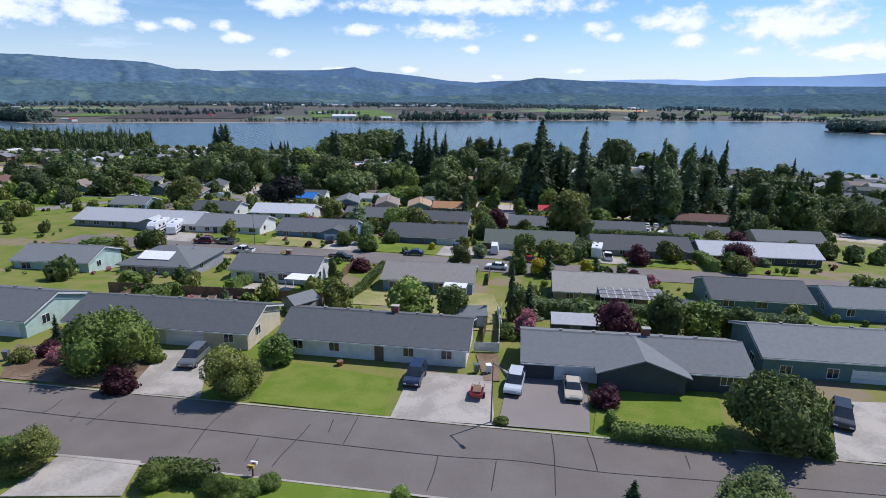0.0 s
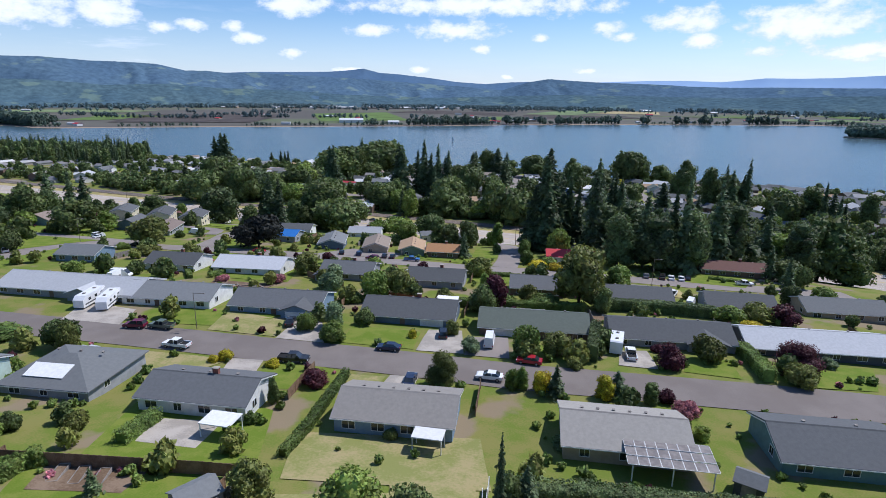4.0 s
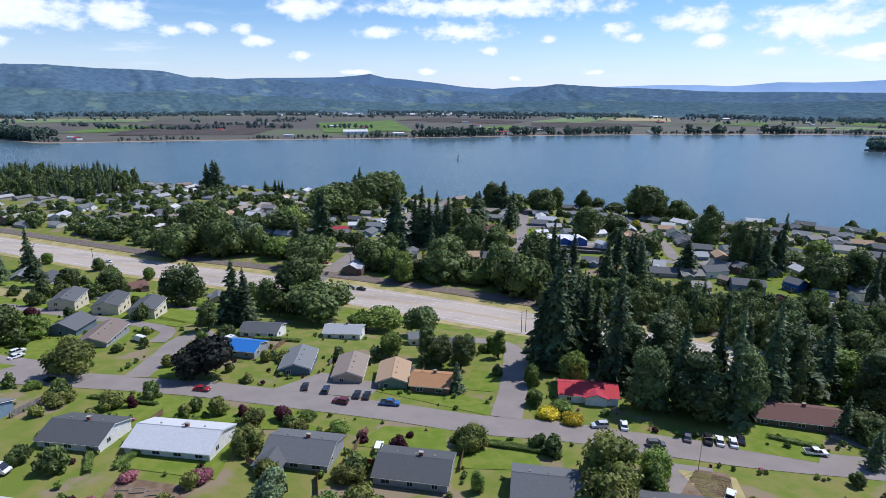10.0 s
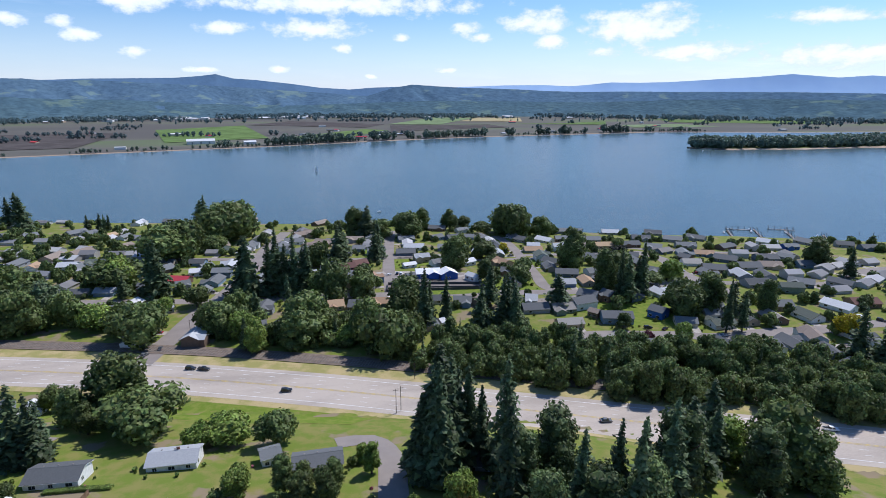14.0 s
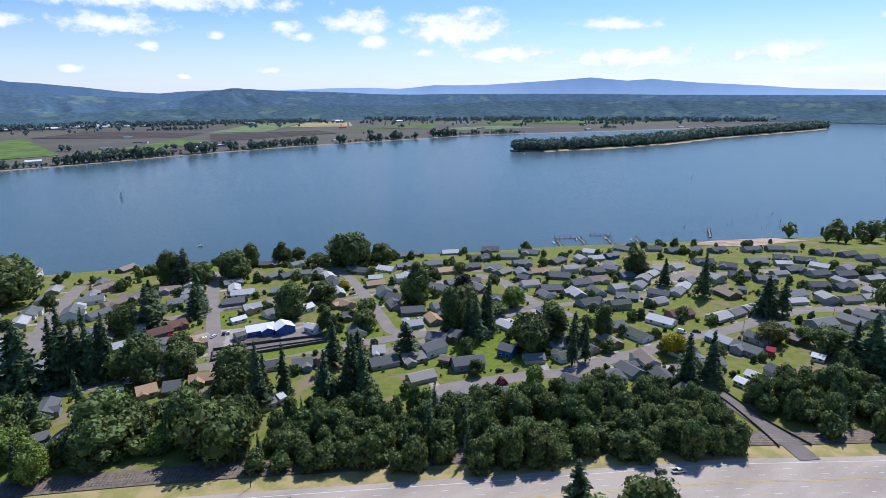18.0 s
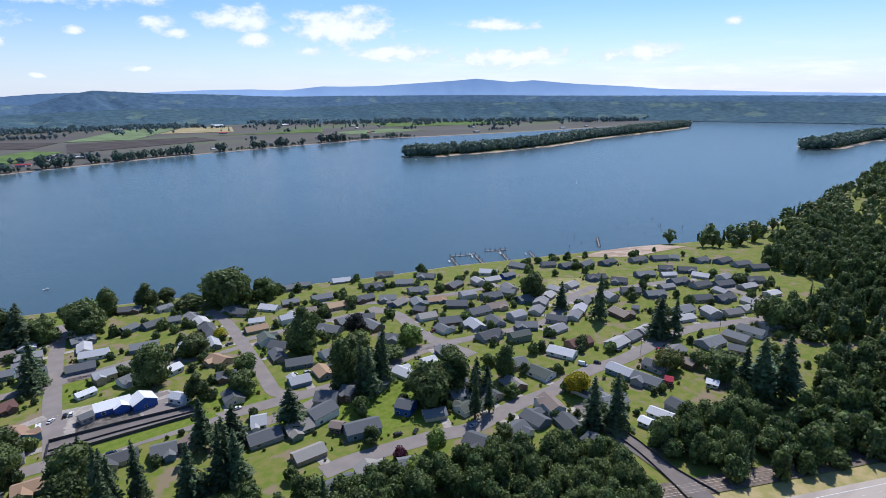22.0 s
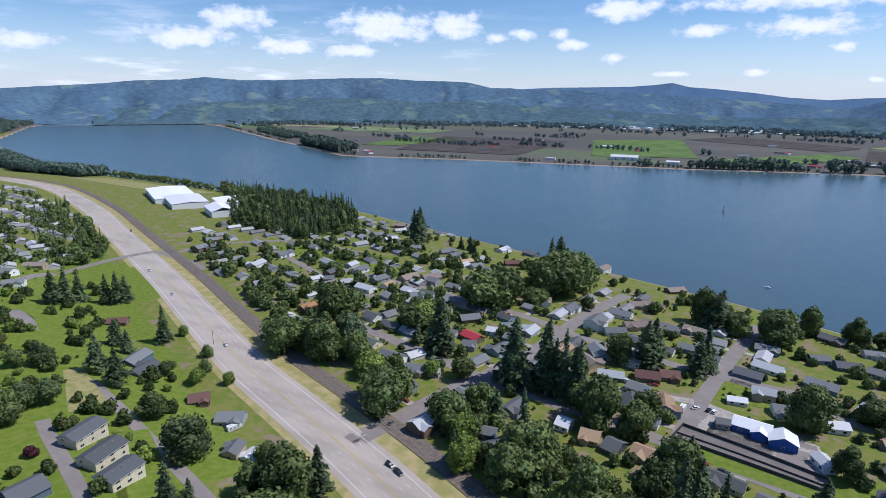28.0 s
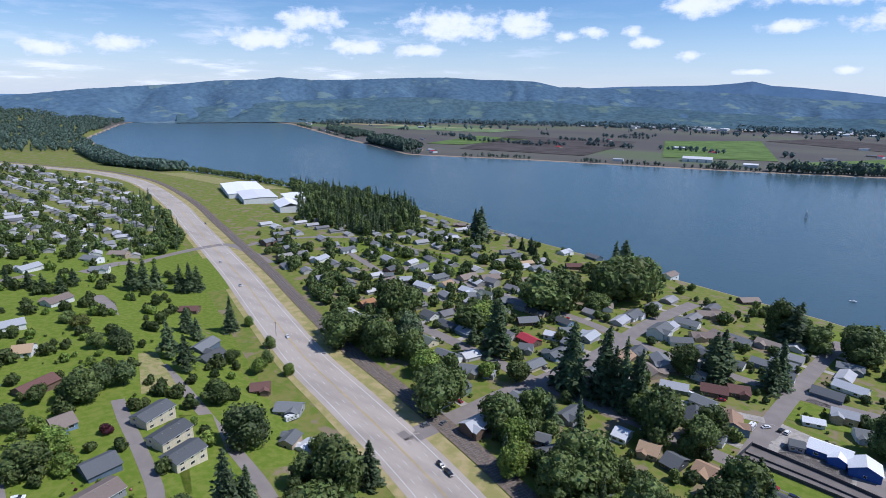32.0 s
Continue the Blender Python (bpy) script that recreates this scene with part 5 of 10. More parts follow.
def inside(poly, x, y):
    hit = False
    for (ax, ay), (bx, by) in zip(poly, poly[1:] + poly[:1]):
        if (ay > y) != (by > y) and x < (bx - ax) * (y - ay) / (by - ay) + ax:
            hit = not hit
    return hit


def bulk_trees(name, label, spots, mat, seed, fine=False):
    """Many trees in one mesh; spots are (x, y, height, radius, is_fir)."""
    rng = np.random.default_rng(seed)
    V, F, o = [], [], 0
    for x, y, h, r, con in spots:
        k = int(rng.integers(5))
        small = h < 3
        tall = 1.0 if con or small else min((.8, 1.2, 1.7, 2.3), key=lambda q: abs(math.log(q * 1.42 * r / h)))
        key = ("bulk", con, small, k, fine, tall)
        if key not in TREE_MESH:
            me = conifer_mesh("bulk", 90 + k, 22 if fine else 15, 8 if fine else 6, M["needle"], .5 + .1 * k, .03 * k) if con else crown_mesh("bulk", 50 + k, 80 if small else 1050 if fine else 330, .38 if small else .115 if fine else .2, M["leaf"], 9 + k if fine else 5 + k % 3, .58, tall)
            vs = np.empty(len(me.vertices) * 3); me.vertices.foreach_get("co", vs)
            TREE_MESH[key] = (vs.reshape(-1, 3), [tuple(p.vertices) for p in me.polygons])
            bpy.data.meshes.remove(me)
        vs, fs = TREE_MESH[key]
        a = rng.uniform(0, 6.28)
        c, s_ = math.cos(a), math.sin(a)
        m = np.array([[c, -s_, 0], [s_, c, 0], [0, 0, 1]])
        scale = (r / .17, r / .17, h) if con else (r, r, h / 1.42 / tall)
        V.append((vs * scale) @ m.T + (x, y, max(float(lie(x, y)), RIVER) - (0 if con else .04 * h)))
        F += [tuple(i + o for i in f) for f in fs]
        o += len(vs)
    ob = new(name, mesh(name, np.vstack(V).tolist(), F, mat))
    return tagged(ob, label, "trees", kind="stuff")


def clear(x, y):
    """Whether no road or house lies here."""
    return all((x - a) ** 2 + (y - b) ** 2 > (c + 1.5) ** 2 for a, b, c in ROAD_SPOTS if abs(x - a) < 18) and all((x - a) ** 2 + (y - b) ** 2 > c * c for a, b, c in HOUSES if abs(x - a) < 14)


def grove(poly, gap, low, high, conifer, leaf, fine=False):
    """A wood whose trees stand close over a piece of ground."""
    poly = list(poly)
    r = GROVE_SEED
    x0, x1 = min(p[0] for p in poly), max(p[0] for p in poly)
    y0, y1 = min(p[1] for p in poly), max(p[1] for p in poly)
    broad, firs = [], []
    y = y0
    while y < y1:
        x = x0
        while x < x1:
            px, py = x + r.uniform(-.45, .45) * gap, y + r.uniform(-.45, .45) * gap
            if inside(poly, px, py) and float(lie(px, py)) > RIVER + .6 and clear(px, py):
                h = r.uniform(low, high) * r.choice((.62, .8, 1, 1, 1.12))
                if r.random() < conifer:
                    firs.append((px, py, h * 1.2, h * r.uniform(.13, .24), True))
                else:
                    broad.append((px, py, h, min(gap, 9.5) * r.uniform(.5, .82), False))
            x += gap
        y += gap * .87
    if broad:
        bulk_trees("broadleaf_wood", "dense wood of dark green broad-crowned trees", broad, M["leaf_wood"], len(broad), fine)
    if firs:
        bulk_trees("fir_wood", "stand of tall dark firs", firs, M["needle"], len(firs), fine)


# ---- small street things ------------------------------------------------------
def mailbox(x, y, rz):
    mb = thing("mailbox", at(x, y, rz), "white and yellow mailboxes on a wooden post", "mailbox")
    part("post", solid((-.06, .06, -.06, .06, -.3, 1.0)), M["wood"], mb)
    part("cross_bar", solid((-.55, .55, -.05, .05, 1.0, 1.08)), M["wood"], mb)
    arch = [(-.13, 0), (-.13, .16), (-.08, .25), (.08, .25), (.13, .16), (.13, 0)]
    for dx, mat in ((-.25, "paint_white"), (.25, "paint_yellow")):
        b = part("box", prism(arch, -.28, .28), M[mat], mb)
        b.matrix_basis = Matrix.Translation((dx, 0, 1.08))
        part("flag", solid((.135, .15, -.05, .15, .1, .22)), M["red_lens"], b)


def tub(x, y):
    tu = thing("planter_tub", at(x, y), "orange half-barrel planter on the lawn edge", "planter")
    part("tub", rod(.34, .42, .55, 14), M["wood_red"], tu)
    part("soil", rod(.36, .36, .03, 14, .54), M["soil"], tu)
    part("hoop", rod(.385, .395, .06, 14, .3), M["steel"], tu)


def garden_cart(x, y, rz):
    ca = thing("garden_trailer", at(x, y, rz, dz=.1), "small red garden trailer loaded with dark clutter", "trailer")
    part("bed", solid((-1.1, 1.1, -.65, .65, .45, .52)), M["car_red"], ca)
    for s in (-1, 1):
        part("side_board", solid((-1.1, 1.1, s * .65 - .03, s * .65 + .03, .52, .85)), M["car_red"], ca)
    part("tail_board", solid((-1.13, -1.07, -.65, .65, .52, .85)), M["car_red"], ca)
    part("drawbar", solid((1.1, 2.1, -.04, .04, .42, .5)), M["steel"], ca)
    part("load", solid((-.8, .3, -.45, .4, .52, .95), (.35, .95, -.3, .5, .52, .8)), M["wood"], ca)
    wheels(ca, (-.1,), .85, .28)


def bin_box(x, y, rz, colour):
    bi = thing("wheelie_bin", at(x, y, rz, dz=.1), f"{colour} plastic wheelie bin by the house", "bin")
    m = M[{"green": "leaf_hedge", "white": "paint_white", "grey": "car_grey"}[colour]] if colour != "green" else M["car_green"]
    part("body", shape([(-.24, -.28, .08), (.24, -.28, .08), (.24, .28, .08), (-.24, .28, .08), (-.3, -.35, 1.0), (.3, -.35, 1.0), (.3, .35, 1.0), (-.3, .35, 1.0)], [(0, 3, 2, 1), (4, 5, 6, 7), (0, 1, 5, 4), (1, 2, 6, 5), (2, 3, 7, 6), (3, 0, 4, 7)]), m, bi)
    part("lid", solid((-.32, .32, -.38, .38, 1.0, 1.07)), m, bi)
    wheels(bi, (0,), .3, .12)


# ---------------------------------------------------------------- the plan

# streets
strip('road', ((-96.7, 143.2), (-76.1, 139.9), (-53.5, 136.4), (-31.3, 132.5), (-6.3, 128.4), (16.4, 124.0), (33.1, 121.9), (62.0, 118.2), (92.0, 114.2), (130.0, 109.0)), -5.2, 5.2, M['asphalt_new'], 0.10, 'grey asphalt lane through the neighbourhood')
strip('road', ((-146.4, 227.7), (-125.4, 229.4), (-101.3, 229.2), (-66.8, 227.9), (-30.5, 222.9), (-7.8, 219.3), (15.2, 214.5), (37.2, 213.0), (57.7, 208.9), (83.8, 205.2), (111.3, 204.0), (129.4, 203.3)), -5.5, 5.5, M['asphalt'], 0.10, 'grey asphalt lane through the neighbourhood')
strip('road', ((-88.7, 233.8), (-90.8, 253.8), (-92.3, 270.2), (-84.2, 277.9)), -3.8, 3.8, M['asphalt'], 0.13, 'grey asphalt lane through the neighbourhood')
strip('road', ((22.3, 219.4), (25.9, 238.7), (28.3, 258.2), (29.3, 279.0), (24.1, 292.1), (12.7, 291.7)), -4.3, 4.3, M['asphalt'], 0.13, 'grey asphalt lane through the neighbourhood')
strip('road', ((-78.5, 381.8), (-73.8, 404.4), (-69.6, 424.3), (-64.3, 453.1), (-56.7, 478.1), (-45.8, 533.3), (-40.6, 614.6), (-29.2, 694.2)), -5.8, 5.8, M['asphalt'], 0.12, 'grey asphalt lane through the neighbourhood')
strip('road', ((-170.9, 493.5), (-102.2, 483.2), (-55.0, 474.0), (-12.9, 471.6), (31.2, 468.1), (76.6, 461.7), (132.1, 454.1), (172.7, 447.7), (198.1, 444.5)), -4.8, 4.8, M['asphalt'], 0.10, 'grey asphalt lane through the neighbourhood')
strip('road', ((-270.9, 590.9), (-209.1, 594.1), (-148.3, 590.4), (-83.9, 583.8), (-28.6, 568.7), (17.1, 562.2), (56.9, 559.8), (103.8, 563.2)), -4.6, 4.6, M['asphalt'], 0.10, 'grey asphalt lane through the neighbourhood')
strip('lane', ((-26.4, 518.5), (-1.5, 504.1), (25.1, 508.9), (52.1, 515.8)), -3.1, 3.1, M['concrete'], 0.14, 'grey asphalt lane through the neighbourhood')
strip('road', ((51.4, 462.8), (54.4, 508.5), (59.3, 558.0), (66.5, 618.5), (75.2, 683.1)), -4.6, 4.6, M['asphalt'], 0.13, 'grey asphalt lane through the neighbourhood')
strip('road', ((167.1, 447.1), (155.9, 460.9), (158.8, 487.4), (167.3, 546.0), (173.8, 600.3), (173.1, 638.3)), -4.3, 4.3, M['asphalt'], 0.13, 'grey asphalt lane through the neighbourhood')
strip('road', ((166.5, 550.7), (188.3, 549.4), (223.4, 545.8), (254.6, 543.7), (277.1, 533.1)), -3.8, 3.8, M['asphalt'], 0.11, 'grey asphalt lane through the neighbourhood')
strip('road', ((271.6, 549.4), (278.8, 518.1), (269.0, 475.4), (269.5, 447.4), (271.2, 424.4)), -5.5, 5.5, M['asphalt'], 0.13, 'grey asphalt lane through the neighbourhood')
strip('road', ((219.7, 445.8), (248.8, 450.9), (268.3, 448.7)), -3.6, 3.6, M['asphalt'], 0.11, 'grey asphalt lane through the neighbourhood')
strip('road', ((142.2, 379.5), (159.8, 378.0), (195.6, 369.9), (217.1, 363.0), (248.7, 364.0), (275.3, 361.5), (310.7, 363.3), (341.5, 358.7), (411.6, 356.7), (459.3, 336.2), (485.2, 325.7)), -5.0, 5.0, M['asphalt'], 0.12, 'grey asphalt lane through the neighbourhood')
strip('road', ((133.4, 436.4), (160.1, 435.4), (194.3, 445.3), (236.8, 457.4), (262.9, 453.2), (311.5, 440.4), (354.1, 433.3), (405.3, 454.9), (449.1, 460.4)), -4.3, 4.3, M['asphalt'], 0.11, 'grey asphalt lane through the neighbourhood')
strip('road', ((248.2, 590.5), (284.5, 557.6), (341.3, 534.3), (397.9, 519.2)), -3.8, 3.8, M['asphalt'], 0.10, 'grey asphalt lane through the neighbourhood')
strip('road', ((397.3, 451.5), (476.8, 436.6), (526.1, 407.7), (514.7, 341.9)), -3.8, 3.8, M['asphalt'], 0.10, 'grey asphalt lane through the neighbourhood')
strip('lane', ((66.5, 559.2), (103.0, 553.1), (137.3, 538.6), (168.8, 540.4)), -3.0, 3.0, M['asphalt'], 0.10, 'grey asphalt lane through the neighbourhood')
strip('ramp_road', ((275.1, 342.6), (267.9, 322.6), (263.3, 301.6), (259.2, 283.6), (254.0, 266.7), (249.4, 255.4)), -4.4, 4.4, M['asphalt_new'], 0.35, 'grey asphalt lane through the neighbourhood')
strip('road', ((-110.8, 235.7), (-120.2, 237.2), (-158.2, 244.4), (-199.2, 251.1), (-289.5, 268.4), (-386.5, 285.3), (-476.5, 295.1), (-617.6, 302.5), (-843.2, 315.4), (-1167.0, 335.2)), -4.8, 4.8, M['asphalt'], 0.12, 'grey asphalt lane through the neighbourhood')
strip('road', ((-140.5, 191.7), (-139.1, 200.4), (-135.8, 224.1), (-136.6, 239.0)), -4.8, 4.8, M['asphalt'], 0.10, 'grey asphalt lane through the neighbourhood')
strip('lane', ((-217.2, 192.3), (-217.2, 203.7), (-212.9, 223.9), (-206.7, 249.0)), -3.6, 3.6, M['asphalt'], 0.10, 'grey asphalt lane through the neighbourhood')
strip('lane', ((-100.0, 265.5), (-101.5, 276.6), (-110.2, 282.5), (-139.1, 290.1), (-170.5, 297.1), (-188.7, 302.0)), -2.9, 2.9, M['asphalt'], 0.13, 'grey asphalt lane through the neighbourhood')
strip('lane', ((-218.8, 336.9), (-180.6, 331.0), (-132.8, 321.9), (-96.4, 315.1), (-81.7, 311.2)), -3.1, 3.1, M['asphalt'], 0.13, 'grey asphalt lane through the neighbourhood')
strip('lane', ((-423.4, 293.6), (-425.8, 321.6), (-431.5, 341.2)), -3.6, 3.6, M['asphalt'], 0.10, 'grey asphalt lane through the neighbourhood')
strip('lane', ((-358.1, 356.7), (-297.5, 357.2)), -5.0, 5.0, M['asphalt'], 0.10, 'grey asphalt lane through the neighbourhood')
strip('road', ((-372.8, 516.4), (-446.3, 528.3), (-470.6, 513.6), (-459.9, 429.7), (-423.7, 372.5)), -4.8, 4.8, M['asphalt'], 0.14, 'grey asphalt lane through the neighbourhood')
strip('lane', ((-446.3, 528.3), (-442.0, 587.1), (-375.3, 651.3), (-258.7, 649.5)), -3.6, 3.6, M['asphalt'], 0.10, 'grey asphalt lane through the neighbourhood')
strip('lane', ((-383.1, 606.7), (-248.8, 558.7), (-181.8, 546.7)), -3.6, 3.6, M['asphalt'], 0.10, 'grey asphalt lane through the neighbourhood')

# front street: houses
house(-59.4, 76.1, -8.6, 14.8, 10.5, 'mint', 'charcoal', 2.6, doors=(("g",4),))
house(-35.3, 73.9, -7.4, 24.7, 9.6, 'cream', 'charcoal', 2.5, vents=5, doors=(("g",4),))
house(-7.5, 70.3, -7.6, 22.9, 9.6, 'white', 'charcoal', 2.5, vents=6, chimney=1, doors=(("d",1),))
house(22.3, 64.8, -6.5, 24.3, 9.1, 'dark', 'grey', 2.4, vents=5, chimney=1, wing=(0.5,9.0,1.6), doors=(("g",-6.2),("d",5)))
house(48.7, 67.7, -6.8, 20.5, 10.1, 'teal', 'grey', 3.3, vents=4, doors=(("g",2),("g",9)))

# second street, near side
house(-76.1, 113.0, -3.8, 15.4, 10.0, 'mint', 'grey', 2.7)
court_house = house(-56.4, 116.6, -6.0, 15.0, 13.5, 'grey', 'grey', 2.4, hip=True, vents=3)
part('skylight_panel', solid((-3.4, 3.4, -1.5, 1.5, 0, .08)), M['roof_white'], court_house, 'white flat skylight panel').matrix_basis = pose(-1.2, -3.9, 3.62, 18.0, 0, 0)
house(-32.1, 111.1, -6.9, 16.9, 9.5, 'white', 'charcoal', 2.8, chimney=1)
house(-2.2, 107.8, -6.5, 16.8, 10.0, 'blue', 'moss', 2.7, vents=6)
house(28.9, 103.3, -7.2, 16.2, 10.5, 'tan', 'moss', 2.6, vents=6)
house(56.6, 101.9, -7.0, 16.5, 11.0, 'teal', 'charcoal', 2.5, vents=2)
house(73.0, 98.2, -6.6, 12.0, 10.0, 'blue', 'grey', 2.7)
flat_cover(-25.9, 101.0, -10, 4.6, 3.4, 2.4, 'white')
flat_cover(2.4, 100.0, -10, 4.2, 2.6, 2.4, 'white')
solar_pergola(33, 96.5, -8)
shed(-21.3, 83.8, 47.4, 4.2, 3.6, 'wood_grey', 'grey')
shed(4.4, 81.0, 2.1, 4.3, 3.2, 'white', 'grey')
shed(19.2, 78.9, -6.0, 6.4, 3.6, 'dark', 'light')
shed(41.6, 93.2, -33.7, 3.2, 3.0, 'dark', 'grey')

# second street, far side
house(-87.4, 164.6, -7.3, 36.8, 12.0, 'grey', 'light', 2.4, doors=(("d",-3),), wing=(6,7,1.5))
house(-61.1, 160.8, -4.9, 21.5, 11.5, 'white', 'grey', 2.4, doors=(("d",-2),))
house(-34.8, 157.9, -5.6, 20.9, 11.5, 'blue', 'charcoal', 2.4, wing=(6,7.2,1.8), doors=(("g",6),("d",0)))
house(-4.2, 154.9, -6.7, 20.6, 12.0, 'slate', 'charcoal', 2.4, chimney=1, doors=(("g",5.5),("d",-1)))
house(22.6, 148.7, -6.3, 22.6, 11.0, 'brown', 'green', 2.5, doors=(("g",-6),), vents=4)
house(50.5, 146.1, -6.2, 24.1, 11.5, 'grey', 'charcoal', 2.4, wing=(6.5,7.5,1.2), doors=(("d",0),))
house(79.2, 143.6, -6.6, 28.0, 11.5, 'dark', 'light', 2.4, doors=(("d",-2),))

# third street, near side
house(-112.1, 203.6, -3.3, 12.6, 10.0, 'blue', 'grey', 2.7)
house(-79.0, 197.2, -5.1, 15.5, 11.0, 'white', 'charcoal', 2.5, chimney=1)
house(-55.5, 196.5, -5.0, 20.6, 11.5, 'white', 'light', 2.4, chimney=1, vents=3)
house(-25.8, 194.2, -6.6, 15.3, 11.0, 'grey', 'charcoal', 2.5, chimney=1, vents=3, wing=(-5,6,3))
house(0.3, 188.9, -7.1, 15.9, 10.5, 'grey', 'charcoal', 2.6, chimney=1, vents=3)
house(28.6, 184.0, -6.8, 14.8, 10.5, 'brown', 'charcoal', 2.6, vents=3)
house(53.4, 176.2, -7.2, 16.6, 11.0, 'grey', 'charcoal', 2.5, vents=5)
house(78.6, 173.6, -10.0, 16.2, 11.0, 'grey', 'charcoal', 2.5, vents=5)
house(106.2, 175.6, -7.1, 19.8, 11.0, 'tan', 'grey', 2.5)

# third street, far side
house(-119.6, 265.7, -83.0, 17.0, 10.5, 'grey', 'brown', 2.6)
house(-65.0, 259.3, -8.8, 11.8, 9.0, 'grey', 'blue', 2.9)
house(-43.2, 249.1, -85.0, 14.1, 9.5, 'slate', 'grey', 2.8, doors=(("g",0),))
house(-25.2, 244.9, -87.8, 14.1, 9.0, 'tan', 'brown', 2.9)
house(-11.1, 241.8, -88.3, 13.1, 9.0, 'green', 'tan', 2.9)
house(1.0, 237.7, -6.0, 11.6, 9.5, 'brown', 'orange', 2.8, chimney=1)
house(-36.2, 285.5, -1.0, 14.3, 9.0, 'white', 'light', 2.9, chimney=1)
house(-66.4, 280.5, -3.5, 14.5, 9.0, 'white', 'charcoal', 2.9)
house(-7.5, 281.4, 13.9, 5.9, 6.0, 'white', 'grey', 3.4)
house(7.1, 274.8, 1.5, 14.6, 8.0, 'brown', 'charcoal', 3.1)
house(47.5, 235.7, -5.4, 16.7, 9.0, 'white', 'red', 2.9, chimney=1, wing=(2,6,1))
house(54.2, 267.5, -16.7, 14.5, 9.0, 'grey', 'charcoal', 2.9)
house(103.9, 227.5, -10.8, 23.2, 10.0, 'brown', 'maroon', 2.7, chimney=1)

# vehicles on the front streets
vehicle(-2.5, 60.3, -100, 'suv', 'navy')
vehicle(-28.6, 63.6, -92, 'suv', 'grey')
vehicle(8.4, 59.0, -104, 'suv', 'silver')
vehicle(14.5, 58.1, -99, 'sedan', 'tan')
vehicle(40.1, 53.4, -120, 'suv', 'black')
vehicle(-87.7, 181.6, -2, 'van', 'white')
vehicle(-87.9, 179.3, 91, 'van', 'white')
vehicle(-60.7, 141.1, 178, 'suv', 'maroon')
vehicle(-55.2, 141.2, 170, 'pickup', 'green')
vehicle(-47.4, 131.7, 168, 'pickup', 'white')
vehicle(-23.5, 127.0, -3, 'pickup', 'black')
vehicle(-29.7, 145.9, 99, 'sedan', 'black')
vehicle(-7.0, 133.6, 174, 'sedan', 'navy')
vehicle(3.3, 141.9, 89, 'suv', 'black')
vehicle(12.6, 138.2, 83, 'van', 'white')
vehicle(19.5, 129.4, 166, 'sedan', 'red')
vehicle(11.8, 122.3, 169, 'sedan', 'white')
vehicle(-1.7, 120.0, 85, 'sedan', 'navy')
vehicle(39.6, 134.4, 79, 'pickup', 'white')
camper(-79.1, 155.0, -89, 8.5)
camper(-74.1, 154.0, -80, 8)
camper(37.9, 138.2, 72, 6.5)
vehicle(-61.8, 126.2, 72, 'pickup', 'silver')
vehicle(-64.8, 226.5, -5, 'sedan', 'red')
vehicle(-23.7, 223.1, 165, 'suv', 'maroon')
vehicle(-9.9, 223.7, -4, 'pickup', 'blue')
vehicle(-134.1, 244.2, 70, 'sedan', 'white')
vehicle(-109.4, 226.8, -17, 'sedan', 'black')
camper(-73.9, 266.5, 55, 6)
vehicle(-9.2, 198.3, 87, 'suv', 'white')
vehicle(-36.3, 232.0, 99, 'sedan', 'black')
vehicle(-29.7, 230.3, 94, 'suv', 'navy')
vehicle(-20.1, 228.2, 91, 'sedan', 'black')
vehicle(-17.2, 227.9, 90, 'sedan', 'black')
vehicle(-11.6, 255.0, 64, 'sedan', 'red')
vehicle(53.5, 217.2, 79, 'sedan', 'white')
vehicle(58.8, 207.9, -3, 'suv', 'grey')
vehicle(68.4, 212.7, 71, 'sedan', 'grey')
vehicle(73.5, 212.2, 69, 'pickup', 'black')
vehicle(76.2, 211.7, 74, 'sedan', 'white')
vehicle(79.4, 211.3, 73, 'sedan', 'white')
vehicle(82.1, 213.0, 70, 'sedan', 'black')
vehicle(98.6, 208.9, -4, 'pickup', 'white')
vehicle(46.9, 216.6, -174, 'suv', 'silver')
vehicle(67.1, 174.2, 60, 'van', 'white')
vehicle(66.8, 185.8, 59, 'pickup', 'white')
vehicle(-142.2, 208.3, 129, 'pickup', 'silver')
vehicle(-137.1, 248.4, 62, 'suv', 'white')
vehicle(-106.2, 265.7, 156, 'van', 'white')

# lawns and drives
patch('lawn', ((-19.1, 54.6), (-5.1, 52.4), (-4.9, 60.6), (-18.6, 64.6)), M['lawn'], 0.10, 'bright mown front lawn beside the drive')
patch('driveway', ((-4.5, 52.0), (5.6, 51.1), (6.1, 61.7), (-3.0, 62.5)), M['concrete'], 0.11, 'pale worn concrete driveway with parked cars')
patch('driveway', ((-32.4, 56.0), (-24.3, 55.1), (-28.2, 67.4), (-33.8, 66.7)), M['concrete'], 0.11, 'pale concrete driveway in front of the garage')
patch('driveway', ((5.9, 51.1), (14.5, 50.2), (17.0, 61.4), (8.1, 61.8)), M['asphalt'], 0.11, 'dark grey asphalt driveway with two cars')
patch('lawn', ((14.6, 49.6), (26.5, 48.2), (30.6, 59.2), (17.5, 58.7)), M['lawn'], 0.10, 'bright green front lawn behind a hedge')
patch('driveway', ((35.3, 46.8), (40.9, 46.3), (48.6, 57.6), (42.0, 57.7)), M['concrete'], 0.11, 'concrete driveway beside a big shrub')
patch('garden_bed', ((-47.7, 58.6), (-33.2, 56.5), (-32.4, 63.8), (-52.6, 67.6)), M['soil'], 0.09, 'bare brown garden bed with shrubs')
